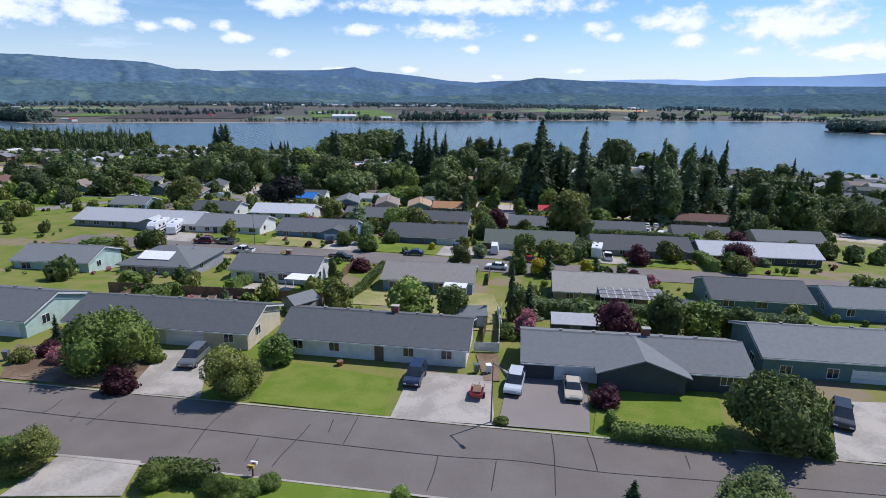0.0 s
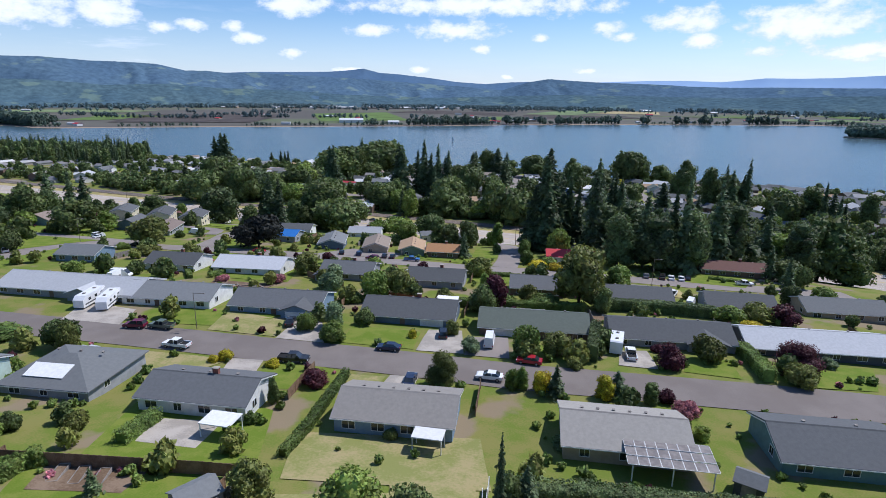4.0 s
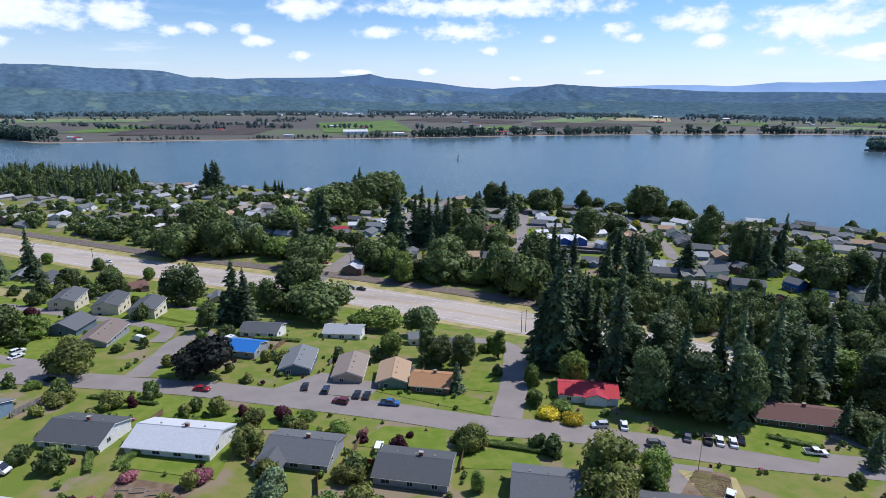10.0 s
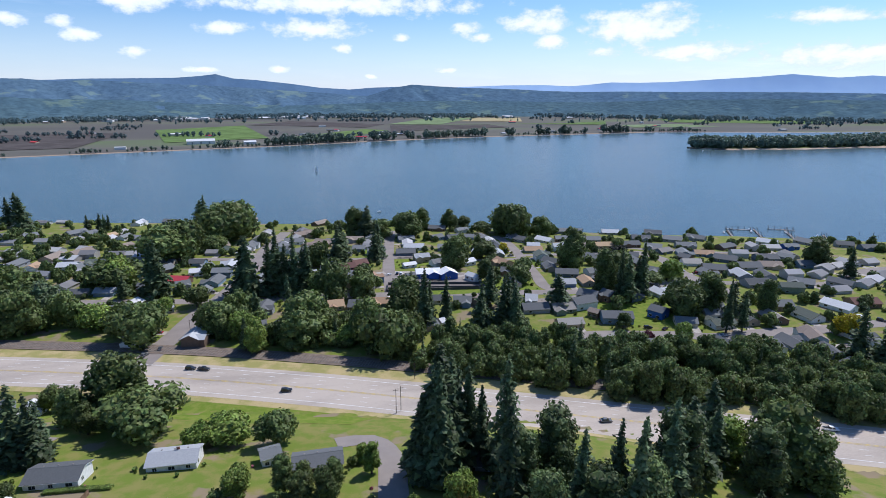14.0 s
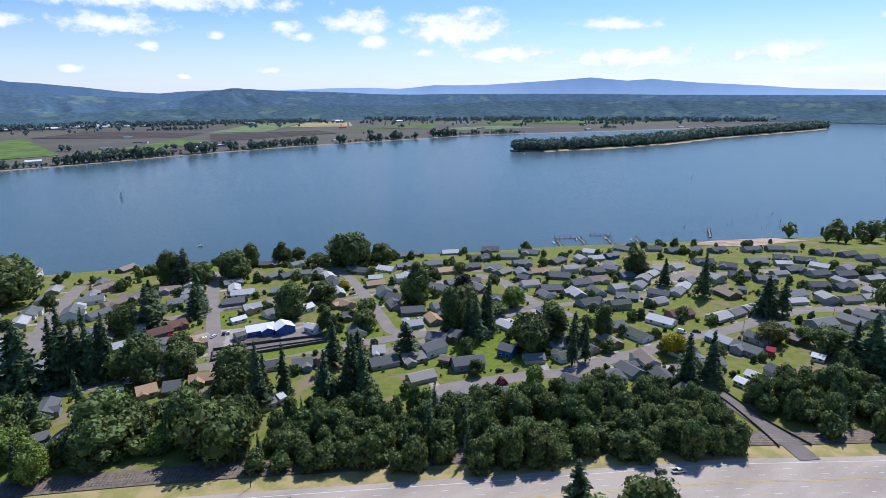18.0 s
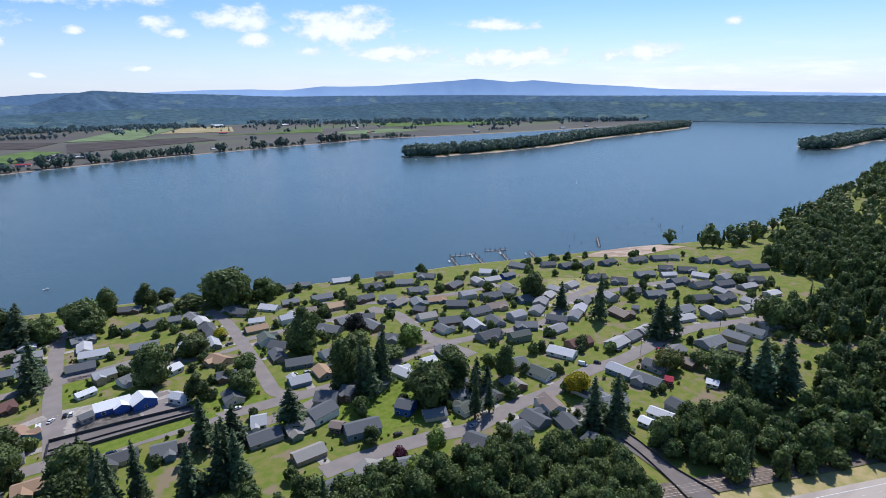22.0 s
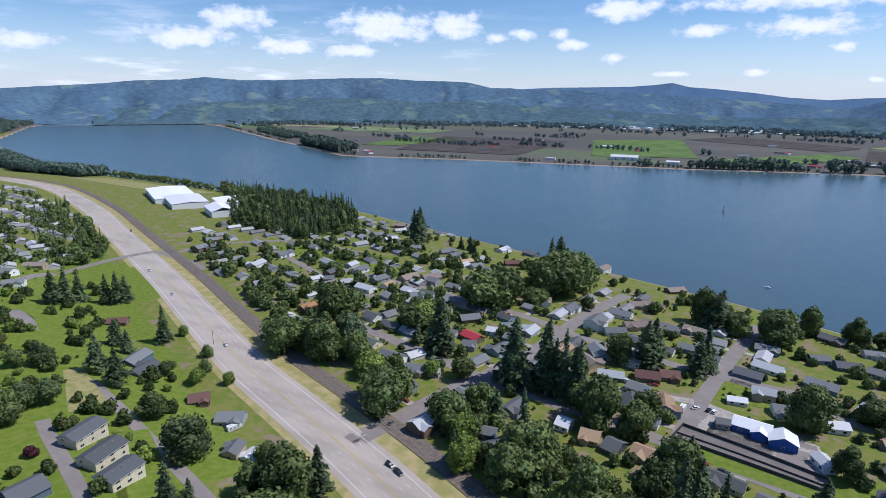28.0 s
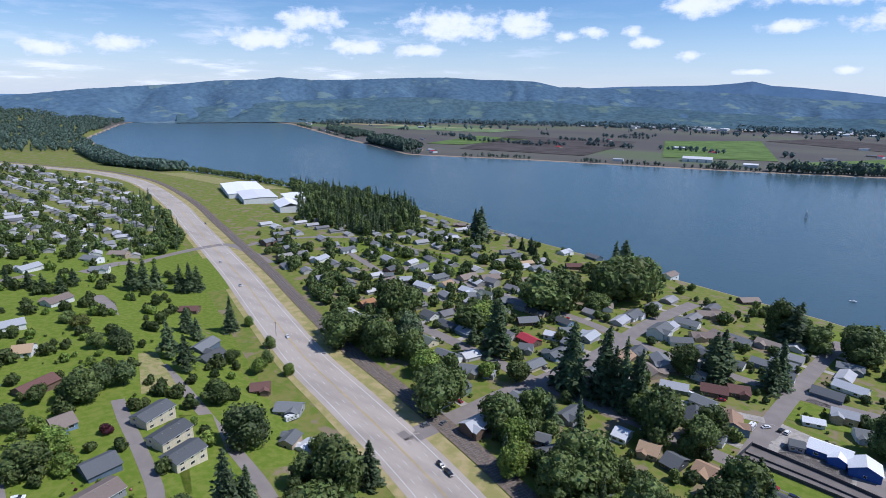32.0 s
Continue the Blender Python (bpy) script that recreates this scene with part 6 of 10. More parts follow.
patch('driveway', ((-32.9, 39.5), (-23.8, 39.9), (-24.6, 44.3), (-31.8, 45.0)), M['concrete'], 0.11, 'pale concrete driveway across the street')
patch('lawn', ((-22.1, 38.8), (-0.2, 39.5), (-3.4, 41.2), (-23.2, 43.4)), M['lawn'], 0.10, 'mown lawn beside clipped shrubs')
patch('patio', ((-35.9, 97.5), (-27.5, 96.6), (-27.4, 105.0), (-37.0, 104.8)), M['concrete'], 0.10, 'pale concrete patio behind the house')
patch('lawn', ((-41.8, 80.3), (-20.8, 80.5), (-23.7, 91.0), (-45.6, 93.8)), M['lawn'], 0.10, 'green back lawn beside a shed')
patch('back_yard', ((-14.6, 90.5), (10.3, 90.5), (9.5, 103.1), (-16.3, 103.1)), M['lawn_dry'], 0.10, 'dry patchy yellow back yard')
patch('back_yard', ((-17.6, 75.3), (8.1, 77.6), (8.8, 90.2), (-15.1, 87.0)), M['lawn_dry'], 0.12, 'dry patchy yellow grass behind sheds')
patch('lawn', ((-39.9, 90.8), (-18.6, 93.8), (-21.5, 109.0), (-43.9, 117.0)), M['lawn'], 0.07, 'green back garden lawn')
patch('lawn', ((-64.4, 144.2), (-33.2, 143.4), (-35.5, 153.9), (-62.4, 153.8)), M['lawn'], 0.10, 'mown front lawn with a street lamp')
patch('lawn', ((-45.7, 141.2), (-30.8, 138.6), (-30.3, 147.5), (-46.3, 153.9)), M['lawn_dry'], 0.11, 'yellowing front lawn')
patch('driveway', ((-30.4, 137.8), (-20.2, 136.1), (-23.4, 148.3), (-28.9, 148.3)), M['concrete'], 0.11, 'pale concrete driveway by the garage')
patch('lawn', ((-17.3, 136.7), (-2.4, 134.3), (-1.4, 144.1), (-16.0, 146.6)), M['lawn'], 0.10, 'mown green lawn')
patch('driveway', ((-1.8, 133.8), (7.4, 132.8), (7.2, 146.1), (0.1, 145.9)), M['concrete'], 0.11, 'weathered concrete driveway')
patch('driveway', ((7.5, 132.3), (16.0, 131.2), (16.8, 143.1), (8.8, 142.2)), M['asphalt'], 0.11, 'grey asphalt driveway')
patch('lawn', ((16.0, 131.2), (24.8, 130.5), (25.2, 139.4), (17.9, 137.7)), M['lawn'], 0.10, 'small green front lawn')
patch('driveway', ((36.1, 129.9), (43.0, 128.5), (44.0, 138.3), (38.4, 137.7)), M['concrete'], 0.11, 'concrete driveway with a trailer')
patch('lawn', ((47.2, 127.9), (56.6, 125.6), (58.7, 135.0), (51.2, 135.2)), M['lawn'], 0.10, 'green front lawn with clipped shrubs')
patch('lawn', ((67.1, 123.1), (78.5, 122.9), (86.2, 134.8), (74.8, 133.4)), M['lawn'], 0.10, 'green front lawn')
patch('lawn', ((-44.0, 114.6), (-35.4, 126.6), (-41.8, 128.2), (-57.4, 130.1)), M['lawn_dry'], 0.10, 'yellow-green mown lawn')
patch('driveway', ((-33.9, 115.4), (-28.4, 115.7), (-29.1, 127.1), (-35.4, 127.6)), M['concrete'], 0.11, 'pale concrete driveway')
patch('lawn', ((-29.2, 115.6), (-14.8, 116.5), (-13.0, 123.8), (-27.3, 127.3)), M['lawn'], 0.10, 'mown green lawn with plum bushes')
patch('lawn', ((-12.5, 116.8), (-7.6, 117.1), (-6.1, 122.0), (-12.3, 122.5)), M['lawn_dry'], 0.10, 'yellowing lawn')
patch('driveway', ((-6.9, 117.2), (-1.2, 117.5), (-0.5, 122.0), (-5.4, 122.8)), M['concrete'], 0.11, 'concrete driveway')
patch('driveway', ((-70.5, 131.7), (-57.4, 130.1), (-57.5, 125.0), (-64.5, 124.5)), M['asphalt'], 0.11, 'grey driveway')
patch('driveway', ((-78.8, 144.7), (-64.9, 142.4), (-66.7, 151.9), (-81.3, 156.3)), M['concrete'], 0.12, 'concrete drive full of campers')
patch('lawn', ((-91.0, 233.3), (-70.9, 233.0), (-73.1, 255.3), (-89.1, 254.2)), M['lawn'], 0.10, 'mown green corner lawn')
patch('lawn', ((-18.0, 233.5), (16.9, 220.4), (18.9, 229.0), (-14.6, 245.1)), M['lawn'], 0.12, 'green street verge lawn')
patch('lawn', ((11.5, 237.2), (20.9, 236.2), (22.7, 251.5), (13.4, 253.0)), M['lawn'], 0.12, 'bright green lawn beside the lane')
patch('parking', ((-45.8, 229.9), (-17.0, 227.4), (-13.6, 238.3), (-34.6, 244.9)), M['asphalt'], 0.13, 'asphalt parking strip with cars')
patch('lawn', ((-90.7, 197.5), (-45.0, 196.6), (-48.7, 212.4), (-81.8, 225.0)), M['lawn'], 0.09, 'green back lawns with hedges')
patch('lawn', ((-61.4, 185.6), (-41.6, 183.1), (-42.5, 197.0), (-65.5, 194.6)), M['lawn'], 0.12, 'green back lawn')
patch('lawn', ((-15.5, 199.6), (6.9, 198.0), (6.4, 210.9), (-9.6, 210.6)), M['lawn'], 0.12, 'front lawn with a plum bush')
patch('lawn', ((8.3, 192.1), (28.6, 192.9), (28.5, 201.7), (10.2, 201.1)), M['lawn'], 0.12, 'lawn beside a clipped hedge')
patch('lawn', ((-44.3, 205.0), (-23.8, 205.8), (-33.7, 212.5), (-41.6, 213.4)), M['lawn'], 0.12, 'front lawn with flower beds')
patch('lawn', ((78.8, 209.2), (97.0, 204.7), (110.1, 223.7), (91.4, 226.0)), M['lawn'], 0.12, 'lawn in front of the maroon house')
patch('driveway', ((47.6, 185.0), (66.1, 187.1), (68.7, 198.7), (58.7, 199.9)), M['asphalt'], 0.12, 'worn driveway')
patch('bare_plot', ((56.0, 185.4), (68.4, 186.8), (71.7, 196.6), (64.4, 197.5)), M['soil'], 0.13, 'bare sandy plot beside the drive')
patch('driveway', ((108.6, 218.9), (114.7, 212.6), (121.0, 230.6), (113.0, 228.2)), M['concrete'], 0.12, 'driveway of the maroon house')
patch('verge', ((-62.9, 332.4), (17.9, 309.6), (32.4, 321.7), (-36.6, 350.5)), M['lawn'], 0.08, 'green grass bank above the highway')
patch('lawn', ((-140.9, 202.0), (-142.5, 239.8), (-169.5, 242.0), (-174.2, 210.6)), M['lawn'], 0.10, 'large mown green lot at the corner')
patch('lawn', ((-348.9, 232.2), (-335.7, 268.1), (-347.3, 271.9), (-356.9, 226.9)), M['lawn'], 0.10, 'strip of mown grass between trees')
patch('lawn', ((-287.9, 357.3), (-289.1, 397.5), (-451.5, 496.0), (-444.3, 379.6)), M['lawn'], 0.08, 'mown green park beside the highway')
patch('lawn', ((-167.3, 306.5), (-156.5, 320.8), (-94.7, 308.7), (-101.5, 283.2)), M['lawn'], 0.10, 'green lawn behind the new houses')
patch('lawn', ((-229.1, 329.1), (-195.4, 331.4), (-185.9, 311.3), (-232.6, 313.6)), M['lawn'], 0.08, 'open green lot')
patch('field', ((-343.7, 642.4), (-257.7, 667.5), (-211.3, 608.1), (-306.2, 599.6)), M['lawn'], 0.10, 'large mown playing field')
patch('lawn', ((58.6, 524.9), (103.8, 536.4), (99.4, 554.4), (61.1, 553.2)), M['lawn'], 0.12, 'small green lot beside the lane')
patch('lawn', ((32.2, 720.9), (81.6, 711.3), (66.4, 666.4), (45.7, 680.3)), M['lawn'], 0.12, 'green riverside lawn')
patch('verge', ((47.3, 459.5), (122.5, 457.2), (118.5, 470.3), (49.2, 471.3)), M['lawn'], 0.12, 'grass strip beside the yard fence')
patch('yard', ((51.2, 483.8), (110.1, 475.1), (109.8, 504.6), (56.2, 506.3)), M['asphalt'], 0.12, 'paved yard full of vehicles')
patch('lawn', ((142.2, 422.6), (186.0, 415.8), (195.1, 450.2), (149.3, 440.6)), M['lawn'], 0.08, 'green back gardens')
patch('lawn', ((186.7, 412.1), (249.7, 417.8), (260.1, 443.9), (202.8, 437.4)), M['lawn'], 0.08, 'wide bright lawn')
patch('lawn', ((159.2, 504.6), (164.9, 528.5), (184.4, 535.7), (176.1, 507.0)), M['lawn'], 0.12, 'small corner lawn')
patch('lawn', ((156.0, 404.4), (214.5, 373.7), (248.1, 434.9), (197.2, 437.2)), M['lawn'], 0.08, 'wide bright lawn between houses')
patch('field', ((375.7, 451.8), (420.1, 439.2), (478.6, 475.3), (438.0, 505.0)), M['lawn_dry'], 0.08, 'dry yellow open lot with firs')
patch('lawn', ((105.2, 476.2), (145.2, 456.5), (155.4, 488.6), (123.7, 486.3)), M['lawn'], 0.10, 'green lot at the street corner')

patch('lawn', ((-144.5, 208.5), (-128.9, 237.7), (-161.7, 243.0), (-178.4, 211.1)), M['lawn'], .16, 'large mown green lawn beside the lane', 'lawn')
patch('lawn', ((-359.0, 351.8), (-358.8, 379.2), (-421.2, 397.8), (-419.1, 371.8)), M['lawn'], .16, 'mown green lawn by the highway', 'lawn')
patch('lawn', ((-297.3, 349.0), (-295.7, 370.7), (-356.5, 384.0), (-355.8, 367.4)), M['lawn'], .16, 'long green paddock by the lane', 'lawn')
patch('lawn', ((-188.5, 312.6), (-186.5, 329.9), (-237.0, 342.8), (-239.0, 333.6)), M['lawn_dry'], .16, 'dry green paddock by the lane', 'lawn')
patch('lawn', ((-96.7, 289.2), (-91.5, 305.6), (-153.2, 328.9), (-157.0, 317.2)), M['lawn'], .16, 'green lawn beside the cream houses', 'lawn')
patch('garden_bed', ((-212.2, 233.7), (-201.6, 247.6), (-260.5, 258.2), (-236.9, 238.3)), M['soil'], .16, 'flower beds with gravel paths in a front garden', 'garden_bed')

# poles
pole(38.6, 321.8, 11)
pole(36.5, 320.2, 11)
pole(64.8, 197.0, 9, True)
pole(-48.0, 141.5, 8, True)
pole(-132.8, 231.3, 9, True)
pole(269.3, 220.2, 12)
pole(-124.3, 449.2, 9)
pole(-60.9, 418.4, 10)
pole(428.0, 341.0, 10)
pole(356.5, 357.5, 9)
pole(484.8, 329.8, 9)
pole(48.2, 347.7, 8)
pole(-224.1, 415.5, 10)
pole(-77.9, 358.3, 10)

# small things along the first street
pole(5.3, 51.7, 6.5, True, -60)
strip("tar_seam", ((-44.6, 52.6), (-34.5, 51.0), (-21.3, 49.3), (-9.6, 47.5), (0.7, 46.0), (7.3, 45.5), (14.1, 44.2), (22.7, 43.4), (36.1, 42.0)), -.04, .04, M["tar"], .085, "dark tar seam that seals a crack in the street", "road seam", lanes=1, step=1.0)
strip("tar_seam", ((-32.4, 54.1), (-32.4, 51.4), (-32.6, 49.6)), -.04, .04, M["tar"], .085, "dark tar seam that seals a crack in the street", "road seam", lanes=1, step=1.0)
strip("tar_seam", ((-20.7, 53.3), (-21.3, 49.6), (-21.2, 45.5)), -.04, .04, M["tar"], .085, "dark tar seam that seals a crack in the street", "road seam", lanes=1, step=1.0)
strip("tar_seam", ((-7.6, 52.1), (-7.9, 49.7), (-8.2, 47.5)), -.04, .04, M["tar"], .085, "dark tar seam that seals a crack in the street", "road seam", lanes=1, step=1.0)
strip("tar_seam", ((-9.9, 51.6), (-9.9, 49.3)), -.04, .04, M["tar"], .085, "dark tar seam that seals a crack in the street", "road seam", lanes=1, step=1.0)
strip("tar_seam", ((-11.9, 50.6), (-12.4, 48.3), (-13.2, 45.6), (-13.5, 44.0)), -.04, .04, M["tar"], .085, "dark tar seam that seals a crack in the street", "road seam", lanes=1, step=1.0)
strip("tar_seam", ((-37.9, 54.2), (-37.8, 52.6), (-38.1, 51.6)), -.04, .04, M["tar"], .085, "dark tar seam that seals a crack in the street", "road seam", lanes=1, step=1.0)
strip("tar_seam", ((-16.0, 48.1), (-16.0, 46.2), (-16.0, 44.7)), -.04, .04, M["tar"], .085, "dark tar seam that seals a crack in the street", "road seam", lanes=1, step=1.0)
strip("tar_seam", ((0.3, 46.0), (0.0, 43.6), (-0.5, 41.3)), -.04, .04, M["tar"], .085, "dark tar seam that seals a crack in the street", "road seam", lanes=1, step=1.0)
strip("tar_seam", ((-34.6, 51.8), (-34.5, 50.2)), -.04, .04, M["tar"], .085, "dark tar seam that seals a crack in the street", "road seam", lanes=1, step=1.0)
strip("tar_seam", ((10.8, 49.9), (10.5, 46.7), (9.6, 41.1)), -.04, .04, M["tar"], .085, "dark tar seam that seals a crack in the street", "road seam", lanes=1, step=1.0)
strip("tar_seam", ((14.0, 49.4), (13.9, 46.4), (13.7, 44.3)), -.04, .04, M["tar"], .085, "dark tar seam that seals a crack in the street", "road seam", lanes=1, step=1.0)
strip("tar_seam", ((5.3, 45.4), (4.6, 41.5)), -.04, .04, M["tar"], .085, "dark tar seam that seals a crack in the street", "road seam", lanes=1, step=1.0)
strip("tar_seam", ((22.1, 46.9), (21.7, 44.9)), -.04, .04, M["tar"], .085, "dark tar seam that seals a crack in the street", "road seam", lanes=1, step=1.0)
mailbox(-14.6, 42.6, -100)
tub(-11.6, 63.9)
garden_cart(4.2, 56.9, 80)
bin_box(4.4, 62.7, 10, "green")
bin_box(5.8, 62.6, 10, "white")
bin_box(-50.4, 63.2, 10, "grey")

# houses of the riverside town
house(-2.3, 672.7, -16.9, 21.7, 8.0, 'tan', 'brown', 3.1, deep=False)
house(9.0, 620.3, -25.6, 17.5, 8.0, 'tan', 'brown', 3.1, deep=False)
house(-18.0, 630.4, -2.8, 18.7, 8.0, 'white', 'grey', 3.1, deep=False)
house(37.4, 589.9, -6.9, 10.2, 8.0, 'blue', 'grey', 3.1, deep=False)
house(36.3, 628.8, -12.3, 15.3, 7.0, 'grey', 'brown', 3.2, deep=False)
house(24.2, 529.0, 14.9, 13.9, 9.0, 'brown', 'maroon', 2.9, deep=False)
house(34.9, 538.1, 19.5, 11.1, 9.0, 'brown', 'maroon', 2.9, deep=False)
house(23.6, 509.7, -10.0, 12.0, 8.0, 'white', 'grey', 3.1, deep=False)
house(-9.7, 545.7, -49.2, 35.1, 8.0, 'grey', 'grey', 3.1, deep=False)
house(82.8, 623.4, 3.2, 14.7, 8.0, 'slate', 'grey', 3.1, deep=False)
house(112.3, 627.9, 27.7, 11.9, 8.0, 'blue', 'grey', 3.1, deep=False)
house(128.5, 626.1, 15.6, 14.7, 9.0, 'slate', 'charcoal', 2.9, deep=False)
house(143.4, 625.1, -15.5, 9.1, 8.0, 'blue', 'grey', 3.1, deep=False)
house(85.0, 589.0, -13.5, 23.1, 6.0, 'white', 'light', 2.7, deep=False)
house(72.0, 528.5, 15.0, 9.9, 4.0, 'white', 'white', 2.5, deep=False)
house(93.6, 530.2, 16.4, 9.1, 8.0, 'white', 'grey', 3.1, deep=False)
house(113.1, 580.0, -12.6, 22.5, 8.0, 'slate', 'grey', 3.1, deep=False)
house(123.3, 681.2, -22.7, 19.0, 8.0, 'brown', 'charcoal', 3.1, deep=False)
house(145.5, 664.9, 14.1, 12.0, 7.0, 'white', 'grey', 3.2, deep=False)
house(117.7, 528.0, 20.3, 10.4, 7.0, 'white', 'white', 3.2, deep=False)
house(68.3, 497.0, 12.2, 6.2, 7.0, 'grey', 'grey', 3.2, deep=False)
house(111.5, 486.2, -58.3, 10.1, 6.0, 'white', 'light', 3.4, deep=False)
house(92.2, 439.6, -13.5, 10.7, 9.0, 'blue', 'grey', 2.9, deep=False)
house(27.3, 445.7, -12.6, 7.8, 10.0, 'dark', 'charcoal', 2.7, deep=False)
house(15.4, 447.9, 4.2, 9.1, 9.0, 'tan', 'tan', 2.9, deep=False)
house(1.1, 451.1, -2.9, 6.9, 8.0, 'white', 'white', 3.1, deep=False)
house(81.3, 501.0, -3.3, 17.6, 8.0, 'royal', 'white', 3.6, deep=False)
house(94.7, 495.1, -85.0, 10.0, 12.0, 'royal', 'white', 4.0, deep=False)
house(189.9, 605.7, -48.6, 14.8, 9.0, 'grey', 'charcoal', 2.9, deep=False)
house(210.7, 603.3, -54.4, 15.8, 9.0, 'white', 'white', 2.4, deep=False)
house(189.4, 575.9, -18.6, 11.1, 7.0, 'white', 'light', 3.2, deep=False)
house(245.6, 651.1, -12.1, 17.2, 8.0, 'grey', 'grey', 3.1, deep=False)
house(264.0, 651.4, -34.2, 13.2, 8.0, 'blue', 'grey', 3.1, deep=False)
house(298.0, 642.1, -19.9, 28.2, 8.0, 'grey', 'light', 2.4, deep=False)
house(340.6, 631.7, -29.2, 36.3, 10.0, 'grey', 'charcoal', 2.7, deep=False)
house(306.2, 597.0, -20.9, 27.5, 10.0, 'grey', 'charcoal', 2.7, deep=False)
house(333.8, 587.3, -34.0, 21.1, 9.0, 'grey', 'grey', 2.9, deep=False)
house(362.2, 591.3, -52.3, 16.7, 9.0, 'grey', 'grey', 2.9, deep=False)
house(254.9, 598.4, -11.8, 19.1, 9.0, 'grey', 'grey', 2.9, deep=False)
house(228.7, 604.0, -11.8, 13.6, 8.0, 'brown', 'grey', 3.1, deep=False)
house(227.5, 572.4, -24.3, 21.5, 8.0, 'brown', 'brown', 3.1, deep=False)
house(253.3, 567.8, -7.8, 17.6, 8.0, 'tan', 'tan', 3.1, deep=False)
house(279.1, 570.3, -5.8, 17.2, 9.0, 'brown', 'charcoal', 2.9, deep=False)
house(294.1, 555.9, -32.3, 14.1, 9.0, 'grey', 'grey', 2.9, deep=False)
house(327.2, 557.8, -16.9, 18.0, 9.0, 'grey', 'grey', 2.9, deep=False)
house(359.7, 547.1, 15.1, 29.8, 9.0, 'brown', 'charcoal', 2.9, deep=False)
house(182.9, 518.6, -51.8, 13.1, 9.0, 'white', 'charcoal', 2.9, deep=False)
house(222.8, 523.2, -58.9, 18.3, 10.0, 'grey', 'grey', 2.7, deep=False)
house(249.6, 509.2, -84.8, 19.9, 9.0, 'brown', 'grey', 2.9, deep=False)
house(181.0, 485.2, -19.4, 16.0, 9.0, 'slate', 'charcoal', 2.9, deep=False)
house(203.9, 484.7, 1.8, 15.6, 9.0, 'white', 'grey', 2.9, deep=False)
house(246.0, 480.7, -48.4, 14.9, 8.0, 'grey', 'grey', 3.1, deep=False)
house(144.3, 522.4, -68.7, 13.8, 9.0, 'tan', 'tan', 2.9, deep=False)
house(140.4, 496.4, -18.9, 10.8, 8.0, 'brown', 'charcoal', 3.1, deep=False)
house(135.6, 434.8, -21.7, 7.1, 9.0, 'white', 'light', 2.9, deep=False)
house(172.6, 432.0, -44.4, 11.9, 10.0, 'grey', 'charcoal', 4.2, deep=False)
house(184.8, 429.4, -62.8, 8.1, 9.0, 'brown', 'charcoal', 4.4, deep=False)
house(199.7, 396.9, -59.5, 8.7, 8.0, 'royal', 'charcoal', 4.6, deep=False)
house(172.0, 395.0, -15.1, 17.2, 9.0, 'blue', 'charcoal', 3.9, deep=False, wing=(3,6,1.5))
house(163.5, 404.6, -53.5, 6.3, 6.0, 'brown', 'brown', 3.4, deep=False)
house(243.5, 434.0, -7.2, 8.8, 6.0, 'white', 'white', 2.5, deep=False)
house(229.9, 390.1, -11.5, 10.0, 8.0, 'white', 'grey', 3.1, deep=False)
house(239.9, 399.4, -4.9, 6.5, 6.0, 'grey', 'grey', 3.4, deep=False)
house(208.2, 350.9, -69.8, 10.5, 9.0, 'brown', 'charcoal', 2.9, deep=False)
house(172.9, 357.0, -26.1, 8.8, 8.0, 'grey', 'grey', 3.1, deep=False)
house(299.7, 438.2, -6.2, 21.5, 10.0, 'grey', 'charcoal', 2.7, deep=False)
house(297.4, 478.4, -24.5, 18.4, 10.0, 'brown', 'charcoal', 2.7, deep=False)
house(327.9, 480.1, -10.8, 26.2, 11.0, 'grey', 'charcoal', 2.5, deep=False)
house(295.9, 512.3, -61.3, 9.6, 8.0, 'brown', 'charcoal', 3.1, deep=False)
house(326.3, 503.7, -41.1, 22.9, 10.0, 'slate', 'charcoal', 2.7, deep=False)
house(360.6, 499.9, -14.1, 21.7, 10.0, 'slate', 'charcoal', 2.7, deep=False)
house(412.1, 557.3, -51.0, 19.8, 8.0, 'white', 'light', 3.1, deep=False)
house(452.1, 555.2, -73.6, 18.5, 10.0, 'grey', 'grey', 2.7, deep=False)
house(416.4, 535.4, -8.8, 13.1, 7.0, 'royal', 'grey', 3.2, deep=False)
house(476.3, 537.2, -32.4, 14.0, 9.0, 'grey', 'charcoal', 2.9, deep=False)
house(485.5, 521.1, -15.9, 14.2, 9.0, 'slate', 'charcoal', 2.9, deep=False)
house(502.9, 511.3, 2.8, 24.8, 9.0, 'grey', 'charcoal', 2.9, deep=False)
house(523.9, 500.5, -3.0, 20.8, 9.0, 'slate', 'charcoal', 2.9, deep=False)
house(554.4, 484.7, -20.7, 19.7, 9.0, 'grey', 'charcoal', 2.9, deep=False)
house(575.9, 473.4, -32.6, 17.3, 9.0, 'slate', 'charcoal', 2.9, deep=False)
house(587.8, 463.2, -61.7, 8.2, 9.0, 'grey', 'grey', 2.9, deep=False)
house(467.6, 473.2, -32.4, 22.6, 9.0, 'slate', 'charcoal', 2.9, deep=False)
house(473.1, 452.2, -62.0, 13.9, 9.0, 'grey', 'charcoal', 2.9, deep=False)
house(507.5, 448.5, -31.4, 18.0, 9.0, 'slate', 'grey', 2.9, deep=False)
house(540.3, 446.2, -49.5, 12.1, 9.0, 'grey', 'charcoal', 2.9, deep=False)
house(549.0, 429.7, -48.9, 15.9, 9.0, 'slate', 'charcoal', 2.9, deep=False)
house(595.5, 439.8, -8.3, 14.0, 9.0, 'grey', 'charcoal', 2.9, deep=False)
